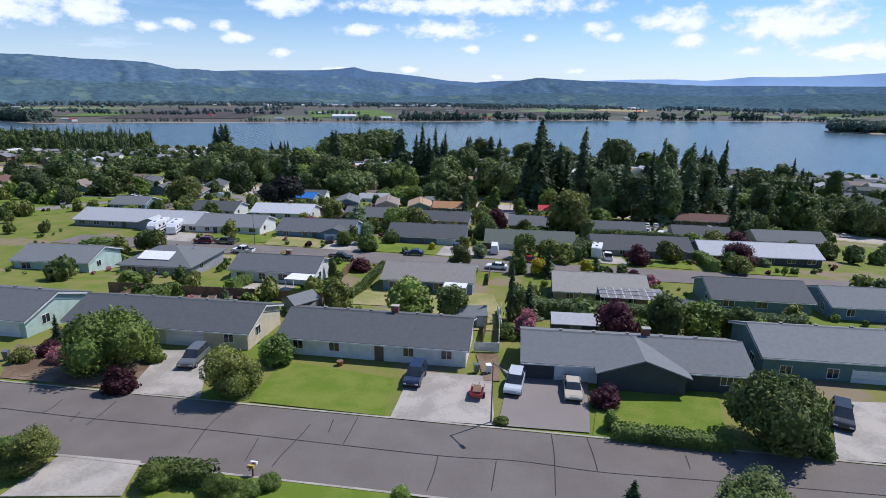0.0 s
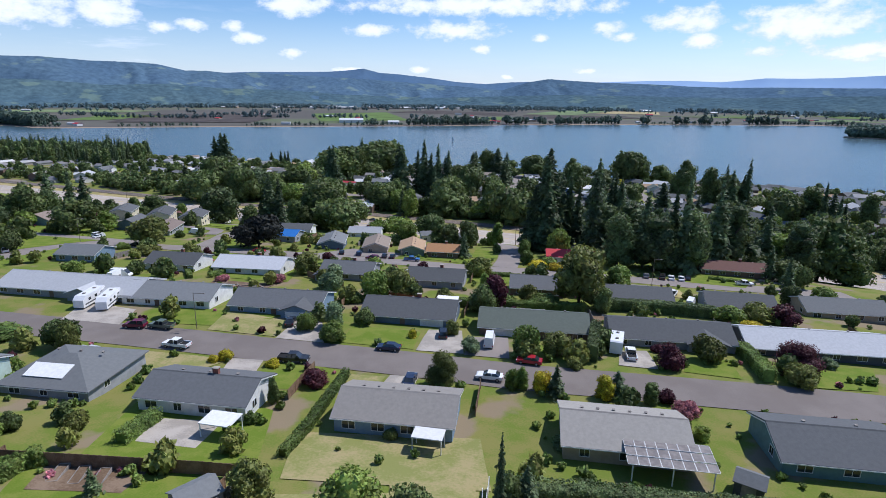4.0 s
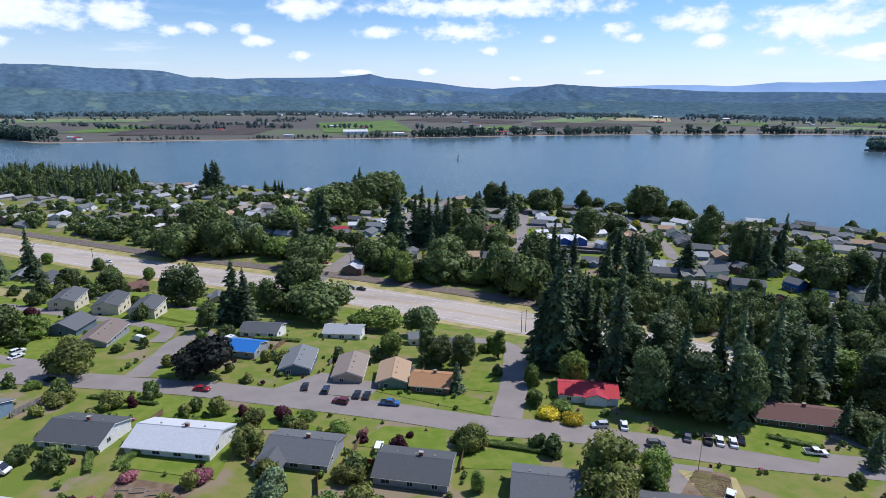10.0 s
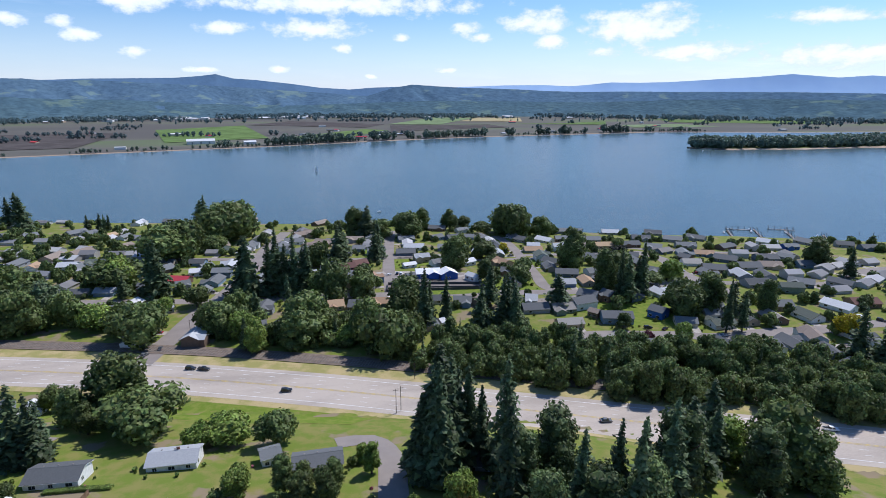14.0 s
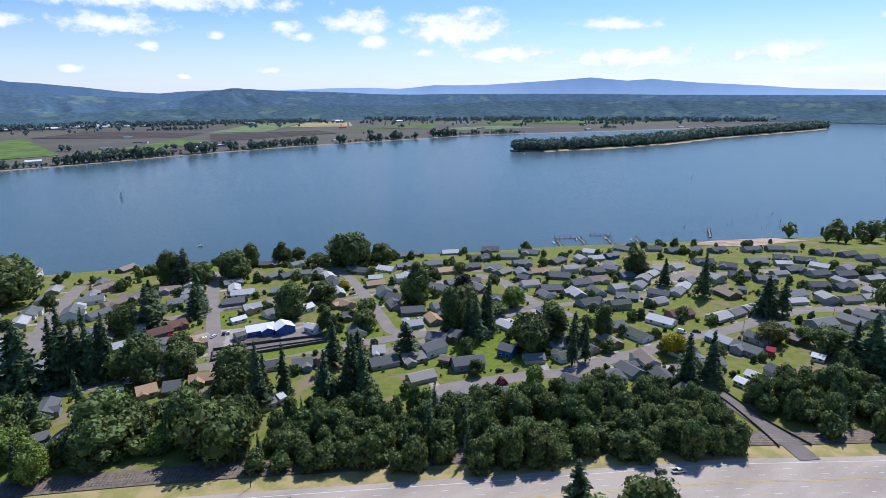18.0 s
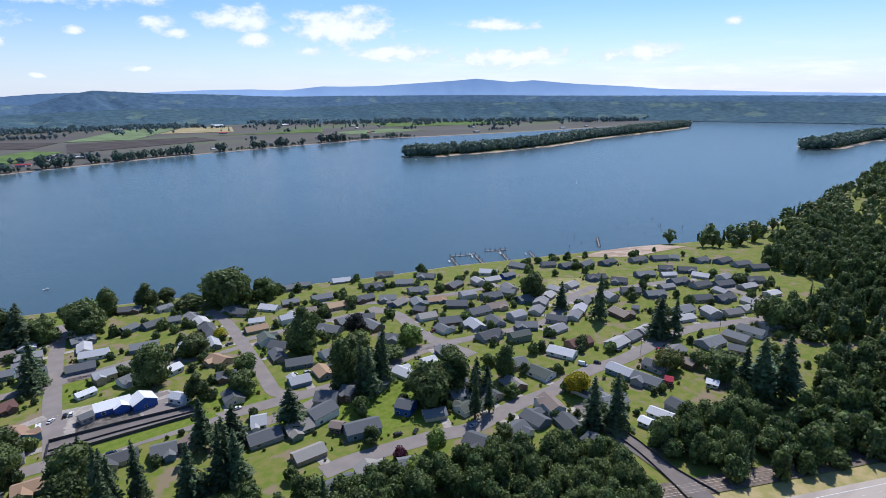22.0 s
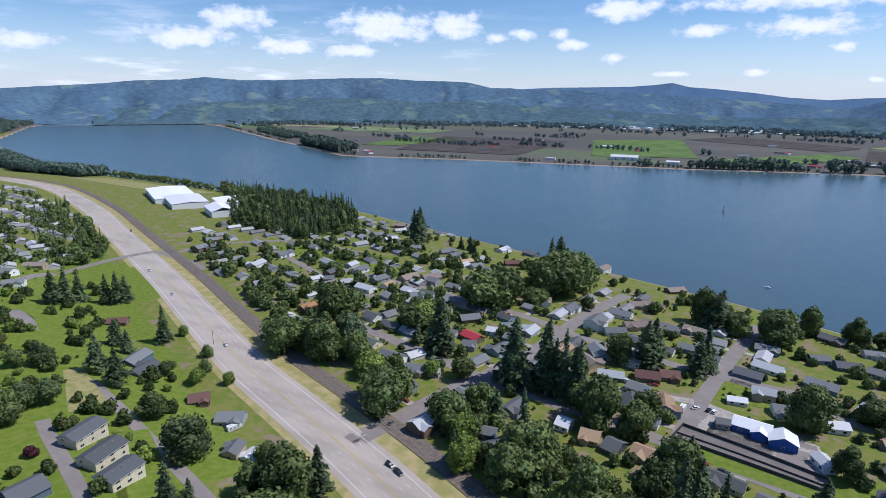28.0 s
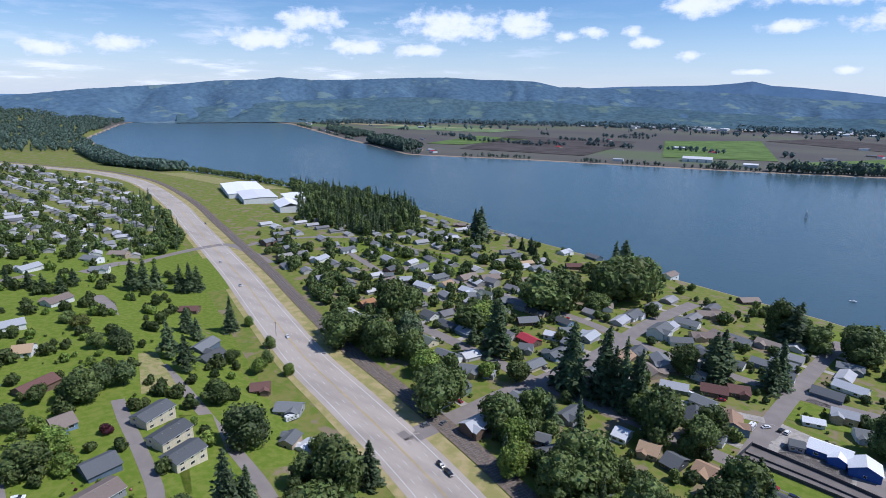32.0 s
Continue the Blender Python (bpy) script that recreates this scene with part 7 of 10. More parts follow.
house(606.9, 423.2, -9.7, 24.4, 9.0, 'slate', 'charcoal', 2.9, deep=False)
house(606.2, 405.2, -21.7, 18.4, 9.0, 'grey', 'charcoal', 2.9, deep=False)
house(509.5, 416.9, -13.2, 22.1, 9.0, 'slate', 'charcoal', 2.9, deep=False)
house(454.4, 428.7, -40.3, 15.3, 9.0, 'grey', 'charcoal', 2.9, deep=False)
house(461.9, 411.0, -30.6, 16.0, 9.0, 'slate', 'grey', 2.9, deep=False)
house(513.4, 398.6, -15.4, 23.5, 9.0, 'grey', 'charcoal', 2.9, deep=False)
house(529.7, 386.6, -24.1, 20.3, 9.0, 'slate', 'charcoal', 2.9, deep=False)
house(479.1, 380.0, -31.0, 15.1, 9.0, 'grey', 'charcoal', 2.9, deep=False)
house(493.0, 368.6, -15.6, 20.3, 9.0, 'slate', 'charcoal', 2.9, deep=False)
house(560.4, 374.3, -31.3, 20.7, 9.0, 'grey', 'charcoal', 2.9, deep=False)
house(605.0, 389.1, -31.0, 22.4, 9.0, 'slate', 'charcoal', 2.9, deep=False)
house(441.9, 376.1, -10.5, 22.4, 10.0, 'white', 'grey', 2.7, deep=False)
house(410.9, 369.7, -4.8, 12.8, 7.0, 'tan', 'brown', 3.2, deep=False)
house(345.2, 478.7, -16.1, 22.4, 10.0, 'tan', 'brown', 2.7, deep=False)
house(376.6, 475.6, -7.9, 21.6, 9.0, 'blue', 'grey', 2.9, deep=False)
house(377.9, 497.5, -63.8, 13.2, 8.0, 'grey', 'grey', 3.1, deep=False)
house(302.1, 436.2, -57.5, 9.5, 8.0, 'grey', 'charcoal', 3.1, deep=False)
house(331.9, 433.9, -41.8, 15.6, 9.0, 'slate', 'grey', 2.9, deep=False)
house(357.7, 427.0, -62.6, 14.9, 8.0, 'grey', 'charcoal', 3.1, deep=False)
house(278.9, 396.4, -13.9, 18.0, 9.0, 'tan', 'grey', 2.9, deep=False)
house(315.3, 387.6, -72.3, 20.5, 8.0, 'white', 'white', 2.6, deep=False)
house(334.7, 389.6, -9.7, 20.5, 9.0, 'brown', 'maroon', 2.9, deep=False)
house(401.0, 402.1, 77.1, 20.7, 8.0, 'brown', 'brown', 3.1, deep=False)
house(418.9, 401.3, -61.2, 5.5, 6.0, 'grey', 'grey', 3.4, deep=False)
house(320.9, 348.2, -88.1, 15.4, 8.0, 'blue', 'light', 3.1, deep=False)
house(322.1, 331.7, -83.3, 16.2, 7.0, 'grey', 'grey', 3.2, deep=False)
house(341.7, 338.5, -89.0, 13.1, 8.0, 'grey', 'charcoal', 3.1, deep=False)
house(330.8, 323.6, -63.0, 4.2, 6.0, 'red', 'red', 3.4, deep=False)
house(399.9, 333.6, -10.6, 24.0, 10.0, 'grey', 'grey', 2.7, deep=False)
house(421.2, 326.1, 89.0, 15.6, 9.0, 'tan', 'grey', 2.9, deep=False)
house(401.6, 317.7, -70.3, 9.4, 8.0, 'tan', 'grey', 3.1, deep=False)
house(438.7, 324.3, -88.7, 16.7, 9.0, 'white', 'grey', 2.9, deep=False)
house(360.3, 326.8, 87.0, 7.3, 7.0, 'brown', 'brown', 3.2, deep=False)
house(347.6, 306.6, -71.6, 6.2, 6.0, 'white', 'white', 2.4, deep=False)
house(295.6, 307.8, -81.3, 11.8, 6.0, 'white', 'white', 2.5, deep=False)
house(308.9, 304.4, 81.8, 13.2, 8.0, 'grey', 'charcoal', 3.1, deep=False)
house(283.8, 309.1, -85.9, 5.5, 5.0, 'white', 'white', 2.5, deep=False)
house(-183.4, 472.0, -5.2, 19.1, 8.0, 'white', 'grey', 3.1, deep=False)
house(-171.3, 563.6, 51.0, 10.6, 8.0, 'white', 'grey', 3.1, deep=False)
house(-241.8, 540.8, 39.5, 14.8, 8.0, 'tan', 'grey', 3.1, deep=False)
house(-237.9, 560.4, 49.3, 11.1, 8.0, 'tan', 'light', 3.1, deep=False)
house(-213.9, 557.9, -3.0, 16.7, 7.0, 'white', 'light', 3.2, deep=False)
house(-203.8, 606.8, 75.6, 23.6, 12.0, 'tan', 'brown', 2.4, deep=False)
house(-188.7, 620.8, 57.6, 20.2, 14.0, 'tan', 'brown', 2.4, deep=False)
house(-160.7, 633.8, 61.2, 20.3, 10.0, 'grey', 'brown', 2.7, deep=False)
house(-338.1, 731.1, 68.1, 16.4, 8.0, 'grey', 'grey', 3.1, deep=False)
house(-311.8, 723.6, 65.2, 16.1, 8.0, 'white', 'light', 3.1, deep=False)
house(-358.7, 803.1, 40.3, 24.4, 9.0, 'brown', 'brown', 2.9, deep=False)
house(-286.1, 713.7, 50.5, 11.9, 8.0, 'grey', 'charcoal', 3.1, deep=False)
house(-263.4, 705.2, 37.6, 11.3, 8.0, 'tan', 'grey', 3.1, deep=False)
house(-228.9, 717.4, 48.9, 20.7, 9.0, 'grey', 'grey', 2.9, deep=False)
house(-214.0, 708.3, 64.1, 14.6, 8.0, 'white', 'grey', 3.1, deep=False)
house(-190.6, 690.0, 61.3, 13.9, 7.0, 'tan', 'tan', 3.2, deep=False)
house(-189.9, 775.6, 81.6, 26.3, 8.0, 'white', 'light', 3.1, deep=False)
house(-158.3, 782.6, -20.1, 26.7, 7.0, 'slate', 'grey', 3.2, deep=False)
house(-152.8, 720.1, 39.7, 15.8, 7.0, 'brown', 'maroon', 3.2, deep=False)
house(-174.6, 682.3, 68.2, 12.3, 7.0, 'white', 'grey', 3.2, deep=False)
house(-107.8, 548.7, 48.1, 14.8, 9.0, 'brown', 'grey', 2.9, deep=False)
house(-89.3, 519.2, -16.3, 14.7, 8.0, 'brown', 'red', 3.1, deep=False)
house(-84.6, 507.3, 21.8, 8.9, 8.0, 'grey', 'grey', 3.1, deep=False)
house(-81.2, 537.0, 7.1, 10.2, 7.0, 'white', 'white', 3.2, deep=False)
house(-77.7, 550.1, 40.3, 8.9, 7.0, 'slate', 'grey', 3.2, deep=False)
house(-115.1, 463.3, -1.9, 17.0, 8.0, 'white', 'grey', 3.1, deep=False)
house(-94.5, 457.8, 20.7, 11.4, 9.0, 'tan', 'grey', 2.9, deep=False)
house(-82.6, 461.3, 16.4, 6.2, 6.0, 'grey', 'light', 3.4, deep=False)
house(-80.9, 619.7, 29.0, 21.5, 8.0, 'white', 'brown', 3.1, deep=False)
house(-17.3, 416.4, 60.1, 15.1, 8.0, 'blue', 'charcoal', 3.1, deep=False)
house(-26.3, 422.4, 12.4, 6.7, 6.0, 'slate', 'grey', 3.4, deep=False)
house(-26.5, 451.0, 80.6, 13.5, 7.0, 'grey', 'charcoal', 3.2, deep=False)
house(-54.7, 617.0, 83.4, 22.0, 7.0, 'white', 'grey', 3.2, deep=False)
house(-27.1, 595.5, 83.3, 32.1, 11.0, 'white', 'grey', 5.5, deep=False)
house(63.5, 405.4, 15.0, 11.4, 8.0, 'tan', 'grey', 3.1, deep=False)
house(72.4, 406.7, 22.9, 3.1, 5.0, 'white', 'white', 3.6, deep=False)
house(20.4, 403.3, 18.4, 11.1, 8.0, 'dark', 'charcoal', 3.1, deep=False)
house(120.3, 436.4, 27.5, 5.7, 8.0, 'blue', 'grey', 3.1, deep=False)
house(103.3, 438.0, 33.6, 9.4, 8.0, 'tan', 'brown', 3.1, deep=False)
house(3.8, 739.7, 45.1, 31.6, 8.0, 'brown', 'brown', 3.1, deep=False)
house(-11.9, 664.7, 29.5, 17.5, 8.0, 'tan', 'brown', 3.1, deep=False)
house(-72.7, 771.1, 78.8, 36.8, 9.0, 'white', 'brown', 4.4, deep=False)
house(-256.2, 559.2, 49.5, 7.5, 7.0, 'white', 'grey', 3.2, deep=False)
house(-2.4, 611.1, 33.8, 16.0, 8.0, 'tan', 'brown', 3.1, deep=False)
house(18.5, 621.6, -14.9, 16.3, 8.0, 'grey', 'grey', 3.1, deep=False)
house(-11.4, 589.7, 32.4, 14.9, 7.0, 'white', 'grey', 3.2, deep=False)
house(-271.1, 289.0, 58.6, 9.5, 10.0, 'white', 'tan', 2.7, deep=False)
house(-221.6, 279.5, -73.0, 16.8, 9.0, 'brown', 'maroon', 2.9, deep=False)
house(-315.1, 293.8, 82.1, 16.1, 9.0, 'white', 'light', 2.9, deep=False)
house(-350.0, 330.6, -69.6, 18.0, 9.0, 'white', 'brown', 2.9, deep=False)
house(-179.3, 275.8, 89.5, 8.8, 10.0, 'blue', 'brown', 2.7, deep=False)
house(-137.1, 274.2, -89.8, 11.9, 10.0, 'slate', 'charcoal', 2.7, deep=False)
house(-186.1, 225.2, 76.9, 12.2, 11.0, 'white', 'brown', 2.5, deep=False)
house(-189.4, 207.8, -89.8, 8.4, 10.0, 'white', 'grey', 2.7, deep=False)
house(-229.1, 231.4, -69.3, 8.2, 10.0, 'white', 'brown', 2.7, deep=False)
house(-260.9, 234.6, -83.9, 6.9, 9.0, 'grey', 'grey', 2.9, deep=False)
house(-255.1, 211.6, -61.5, 12.3, 10.0, 'white', 'light', 2.7, deep=False)
house(-256.4, 226.1, -77.3, 5.5, 7.0, 'tan', 'grey', 3.2, deep=False)
house(-233.0, 369.7, -67.4, 18.7, 8.0, 'slate', 'grey', 3.1, deep=False)
house(-215.5, 364.3, -77.4, 15.0, 8.0, 'grey', 'charcoal', 3.1, deep=False)
house(-305.8, 399.1, 41.8, 13.0, 8.0, 'brown', 'maroon', 3.1, deep=False)
house(-167.7, 365.0, 53.2, 10.3, 8.0, 'brown', 'maroon', 3.1, deep=False)
house(-138.6, 362.0, 34.4, 13.3, 8.0, 'grey', 'grey', 3.1, deep=False)
house(-104.4, 346.2, -82.5, 8.2, 7.0, 'white', 'white', 2.4, deep=False)
house(-111.9, 342.7, -66.5, 9.1, 6.0, 'tan', 'grey', 3.4, deep=False)
house(-455.4, 313.2, 11.3, 42.5, 9.0, 'white', 'grey', 2.9, deep=False)
house(-445.4, 342.1, -69.6, 18.9, 9.0, 'white', 'light', 2.9, deep=False)
house(-537.9, 297.1, -53.6, 19.2, 9.0, 'white', 'grey', 2.9, deep=False)
house(-349.8, 594.1, 81.6, 27.6, 8.0, 'white', 'grey', 3.1, deep=False)
house(-245.6, 546.5, 78.8, 19.7, 8.0, 'brown', 'brown', 3.1, deep=False)
house(-220.4, 496.3, 84.1, 12.9, 8.0, 'brown', 'orange', 3.1, deep=False)
house(-253.3, 596.8, 86.2, 21.1, 8.0, 'white', 'grey', 3.1, deep=False)
house(-220.5, 585.9, 78.8, 24.3, 8.0, 'grey', 'grey', 3.1, deep=False)
house(-194.2, 473.2, 6.2, 20.6, 8.0, 'slate', 'grey', 3.1, deep=False)
house(-398.9, 560.0, 79.8, 33.1, 8.0, 'tan', 'grey', 3.1, deep=False)
house(-343.4, 552.8, -79.0, 29.8, 8.0, 'white', 'light', 3.1, deep=False)
house(-670.8, 254.7, -26.8, 38.9, 8.0, 'tan', 'brown', 3.1, deep=False)
house(-548.2, 246.9, -59.2, 14.9, 8.0, 'tan', 'brown', 3.1, deep=False)
house(-461.7, 393.9, 24.9, 21.1, 8.0, 'white', 'grey', 3.1, deep=False)
house(-483.2, 424.7, 40.0, 17.9, 8.0, 'tan', 'brown', 3.1, deep=False)
house(-423.9, 385.6, 57.8, 14.0, 8.0, 'white', 'grey', 3.1, deep=False)

# gardens behind the first street
for k in range(13):
    broad_tree(-49.2 + k * .56, 86.4 + k * .33, 2.3 + .2 * (k % 3), .62, 'leaf_hedge', 0, 'cone shrubs along the fence')
patch('garden_bed', ((-42.6, 91.2), (-30.0, 91.0), (-30.5, 85.6), (-41.0, 85.2)), M['soil'], .14, 'bare brown vegetable plot', 'garden bed')
for k in range(3):
    cold_frame(-39.6 + k * 2.6, 88.6 - k * .2, -80)
fence(((7.6, 69.6), (8.6, 80.0), (10.0, 91.0)), 1.7, 'paint_white', 'white boarded garden fence')
fence(((4.4, 68.9), (7.5, 68.8)), 1.2, 'paint_white', 'low white boarded gate fence')
patch('garden_bed', ((-2.0, 92.5), (8.5, 91.5), (8.0, 83.0), (-1.0, 86.0)), M['lawn_dry'], .14, 'dry worn back lawn with bare soil', 'lawn')
patch('garden_bed', ((4.6, 68.0), (7.4, 68.0), (7.0, 60.5), (5.2, 60.5)), M['soil'], .14, 'brown soil path beside the house', 'garden bed')
patch('garden_bed', ((-40.5, 63.5), (-33.5, 62.5), (-34.5, 58.0), (-46.0, 59.0)), M['soil'], .12, 'reddish bark bed under the shrubs', 'garden bed')
solar_array(22.0, 158.6, -6, 8, 2)
flat_cover(3.8, 162.6, -7, 5.2, 3.0, 2.9, 'white', 'white patio cover with skylights behind the house')
patch('garden_bed', ((8.0, 170.5), (24.0, 168.0), (23.0, 161.5), (9.0, 163.5)), M['soil'], .12, 'bare reddish vegetable plot behind the house', 'garden bed')
patch('garden_bed', ((34.0, 163.5), (48.0, 161.0), (47.5, 155.5), (34.0, 157.5)), M['soil'], .12, 'bare brown garden plot', 'garden bed')
patch('garden_bed', ((-62.0, 182.5), (-44.0, 180.0), (-45.5, 173.0), (-61.0, 175.0)), M['soil'], .12, 'kitchen garden with bare beds', 'garden bed')
for k in range(4):
    cold_frame(-58.5 + k * 3.4, 178.3 - k * .5, 5 + 4 * k, 2.8, 1.3)
patch('gravel_yard', ((60.0, 197.0), (72.5, 195.0), (70.0, 183.5), (62.0, 185.5)), M['verge_dry'], .13, 'pale bare gravel yard by the street', 'yard')
for x, y, h, r, leaf in ((30.0, 150.0, 1.5, 1.2, 'leaf_plum'), (-2.5, 205.5, 1.6, 1.2, 'leaf_plum'), (-20.5, 208.5, 1.8, 1.3, 'leaf_plum'), (-22.5, 205.0, 1.6, 1.4, 'leaf_yellow'), (-14.0, 206.0, 1.5, 1.3, 'leaf_pink'), (-30.0, 205.0, 3.4, 2.6, 'leaf_olive'), (-33.0, 198.0, 4.0, 2.6, 'leaf_olive'), (8.5, 204.5, 1.8, 1.4, 'leaf_bright'),
                         (-62.0, 173.5, 1.6, 1.3, 'leaf_pink'), (-50.5, 172.5, 1.5, 1.2, 'leaf_pink'), (-57.0, 172.0, 1.3, 1.0, 'leaf_yellow'), (24.5, 172.5, 5.0, 3.0, 'leaf_olive'), (14.0, 173.0, 4.2, 2.5, 'leaf_olive'), (42.0, 165.0, 6.5, 2.4, 'leaf'), (-20.0, 166.0, 3.4, 1.5, 'leaf_grey'), (-47.0, 168.0, 1.4, 1.2, 'leaf_yellow')):
    broad_tree(x, y, h, r, leaf)

# vehicles in the town
vehicle(48.5, 504.7, 83, 'van', 'white')
vehicle(54.0, 508.2, 48, 'sedan', 'white')
vehicle(60.3, 509.4, 77, 'suv', 'black')
vehicle(63.1, 509.3, 77, 'suv', 'white')
vehicle(13.1, 462.6, -7, 'suv', 'silver')
vehicle(64.4, 457.9, -7, 'pickup', 'red')
vehicle(72.9, 455.6, 3, 'suv', 'navy')
vehicle(29.8, 522.5, 26, 'sedan', 'red')
vehicle(14.4, 518.6, -8, 'sedan', 'white')
vehicle(0.0, 520.2, -0, 'sedan', 'white')
vehicle(132.4, 457.5, -5, 'sedan', 'white')
vehicle(174.0, 512.4, 1, 'suv', 'silver')
vehicle(171.9, 473.8, -11, 'pickup', 'white')
vehicle(180.1, 471.6, 6, 'suv', 'silver')
vehicle(195.0, 558.9, 7, 'sedan', 'silver')
vehicle(184.1, 381.6, -6, 'suv', 'black')
vehicle(192.4, 378.3, 33, 'sedan', 'black')
vehicle(217.7, 363.6, 1, 'sedan', 'silver')
vehicle(313.2, 370.0, -70, 'van', 'white')
vehicle(322.0, 365.7, -56, 'suv', 'black')
vehicle(346.1, 366.8, -9, 'suv', 'black')
vehicle(292.8, 378.1, -52, 'sedan', 'black')
vehicle(367.6, 351.1, -11, 'suv', 'red')
vehicle(271.8, 314.8, -8, 'pickup', 'white')
vehicle(300.0, 482.3, -3, 'suv', 'white')
vehicle(271.7, 480.9, -4, 'sedan', 'white')
vehicle(-78.5, 397.9, 102, 'sedan', 'grey')
vehicle(7.5, 464.4, -16, 'sedan', 'white')
vehicle(-84.9, 492.4, -15, 'sedan', 'blue')
vehicle(-42.4, 483.3, -24, 'sedan', 'navy')
vehicle(-229.5, 590.6, -17, 'suv', 'white')
vehicle(-46.4, 375.6, -20, 'pickup', 'black')
vehicle(-52.5, 377.6, -15, 'suv', 'black')
vehicle(-216.2, 418.8, -26, 'sedan', 'white')
vehicle(-408.4, 485.0, -24, 'suv', 'white')
vehicle(-333.0, 457.9, -24, 'sedan', 'silver')
vehicle(-574.7, 564.0, -24, 'suv', 'grey')
vehicle(-78.0, 397.5, 60, 'sedan', 'grey')
vehicle(-44.6, 482.0, -3, 'suv', 'navy')
vehicle(-9.4, 474.7, -2, 'sedan', 'black')
vehicle(12.1, 463.6, -1, 'suv', 'silver')
vehicle(15.7, 516.7, -13, 'van', 'white')
vehicle(-7.6, 347.1, -5, 'suv', 'black')
vehicle(115.7, 298.0, -9, 'sedan', 'grey')
vehicle(190.6, 278.9, -19, 'suv', 'black')
vehicle(197.0, 275.8, -20, 'pickup', 'white')
vehicle(-72.6, 405.0, 94, 'sedan', 'grey')
camper(48.4, 502.5, 82, 6)
camper(-131.9, 358.3, 79, 7)

# the black-fenced yard and the ramp rails
patch('yard_ground', ((48.6, 471.5), (114.6, 465.1), (113.6, 475.7), (51.4, 486.4)), M['asphalt_new'], 0.2, 'dark gravel inside the black fence')
patch('works_yard', ((50.9, 488.1), (113.1, 476.1), (110.3, 505.1), (56.0, 519.3)), M['concrete'], 0.12, 'pale gravel works yard beside the blue shed')
fence(((48.6, 471.5), (79.5, 468.8), (114.6, 465.1)), 1.7, 'wall_dark')
fence(((50.0, 477.5), (80.2, 474.6), (113.8, 469.6)), 1.0, 'wall_dark', 'low black board fence in rows')
fence(((51.4, 486.4), (80.9, 482.0), (113.6, 475.7)), 1.7, 'wall_dark')
fence(((48.6, 471.5), (51.4, 486.4)), 2.2, 'wall_dark')
fence(((114.6, 465.1), (113.6, 475.7)), 2.2, 'wall_dark')
fence(((265.9, 325.9), (262.1, 304.0), (254.9, 283.8), (246.9, 266.6)), 1.1, 'wall_dark')
fence(((272.1, 325.0), (268.7, 305.2), (262.5, 284.2), (259.9, 260.9)), 1.1, 'wall_dark')

patch('dry_field', ((421, 492), (470, 482), (402, 430), (393, 456)), M['lawn_dry'], .07, 'dry straw-coloured field among the houses', 'field', cells=14)
patch('lawn', ((142.7, 438.4), (208.3, 444.0), (218.8, 410.6), (178.5, 383.0)), M['lawn'], .07, 'bright green open lawn between the town lanes', 'lawn', cells=16)
patch('lawn', ((113.4, 464.6), (150.6, 462.5), (149.9, 450.4), (114.9, 456.4)), M['lawn'], .07, 'green grass strip beside the lane', 'lawn', cells=10)
patch('lawn', ((50.1, 680.2), (66.4, 673.3), (48.6, 560.7), (40.4, 565.4)), M['lawn'], .07, 'green verge along the lane to the river', 'lawn', cells=14)

# two-storey row and lawns by the highway
house(-160.4, 305.4, -74.3, 15.5, 10.0, 'cream', 'charcoal', 5.0)
house(-139.6, 302.5, -76.1, 15.4, 10.0, 'cream', 'charcoal', 5.0)
house(-122.1, 299.5, -80.5, 13.9, 10.0, 'cream', 'charcoal', 5.0)
patch('lawn', ((-183.2, 210.7), (-168.8, 245.0), (-140.2, 240.5), (-140.8, 206.7)), M['lawn'], 0.1, 'broad bright mown lawn by the lane')
patch('lawn', ((-421.4, 370.3), (-431.6, 408.2), (-302.3, 383.1), (-293.8, 355.0)), M['lawn'], 0.1, 'open green field beside the parking strip')
patch('lawn', ((-436.4, 474.0), (-426.6, 490.1), (-332.0, 447.6), (-340.2, 419.7)), M['lawn'], 0.1, 'green slope beside the highway')
patch('lawn', ((-161.0, 309.8), (-157.4, 325.8), (-99.1, 314.7), (-101.6, 289.2)), M['lawn'], 0.1, 'green lawn behind the row of houses')
patch('playing_field', ((-388.8, 603.0), (-376.1, 648.6), (-270.4, 656.8), (-283.2, 601.5)), M['lawn'], 0.1, 'green playing field by the town')
HOUSES.extend(((62, 481, 17), (85, 478, 17), (108, 475, 17), (70, 500, 12), (95, 497, 12)))

# trees and shrubs by the front street
broad_tree(-36.8, 61.6, 7.0, 4.8, 'leaf_bright', 2)
broad_tree(-21.1, 55.9, 5.8, 3.1, 'leaf_olive', 2)
broad_tree(-19.1, 64.2, 3.6, 2.2, 'leaf_hedge')
broad_tree(-33.3, 56.4, 3.1, 1.8, 'leaf_plum')
broad_tree(-44.1, 63.1, 2.0, 1.5, 'leaf_pink')
broad_tree(-46.6, 64.9, 2.0, 1.5, 'leaf_plum')
broad_tree(30.4, 48.9, 7.4, 4.9, 'leaf', 2)
broad_tree(17.3, 55.5, 2.7, 1.5, 'leaf_plum')
broad_tree(-32.8, 43.0, 3.9, 2.1, 'leaf_olive', 2)
broad_tree(-21.8, 41.4, 2.3, 1.5, 'leaf_bright', 2)
broad_tree(-16.8, 40.7, 1.8, 1.1, 'leaf_bright', 2)
broad_tree(-15.3, 40.0, 1.6, 1.3, 'leaf_bright', 2)
broad_tree(-13.0, 41.3, 1.3, 1.0, 'leaf_hedge', 2)
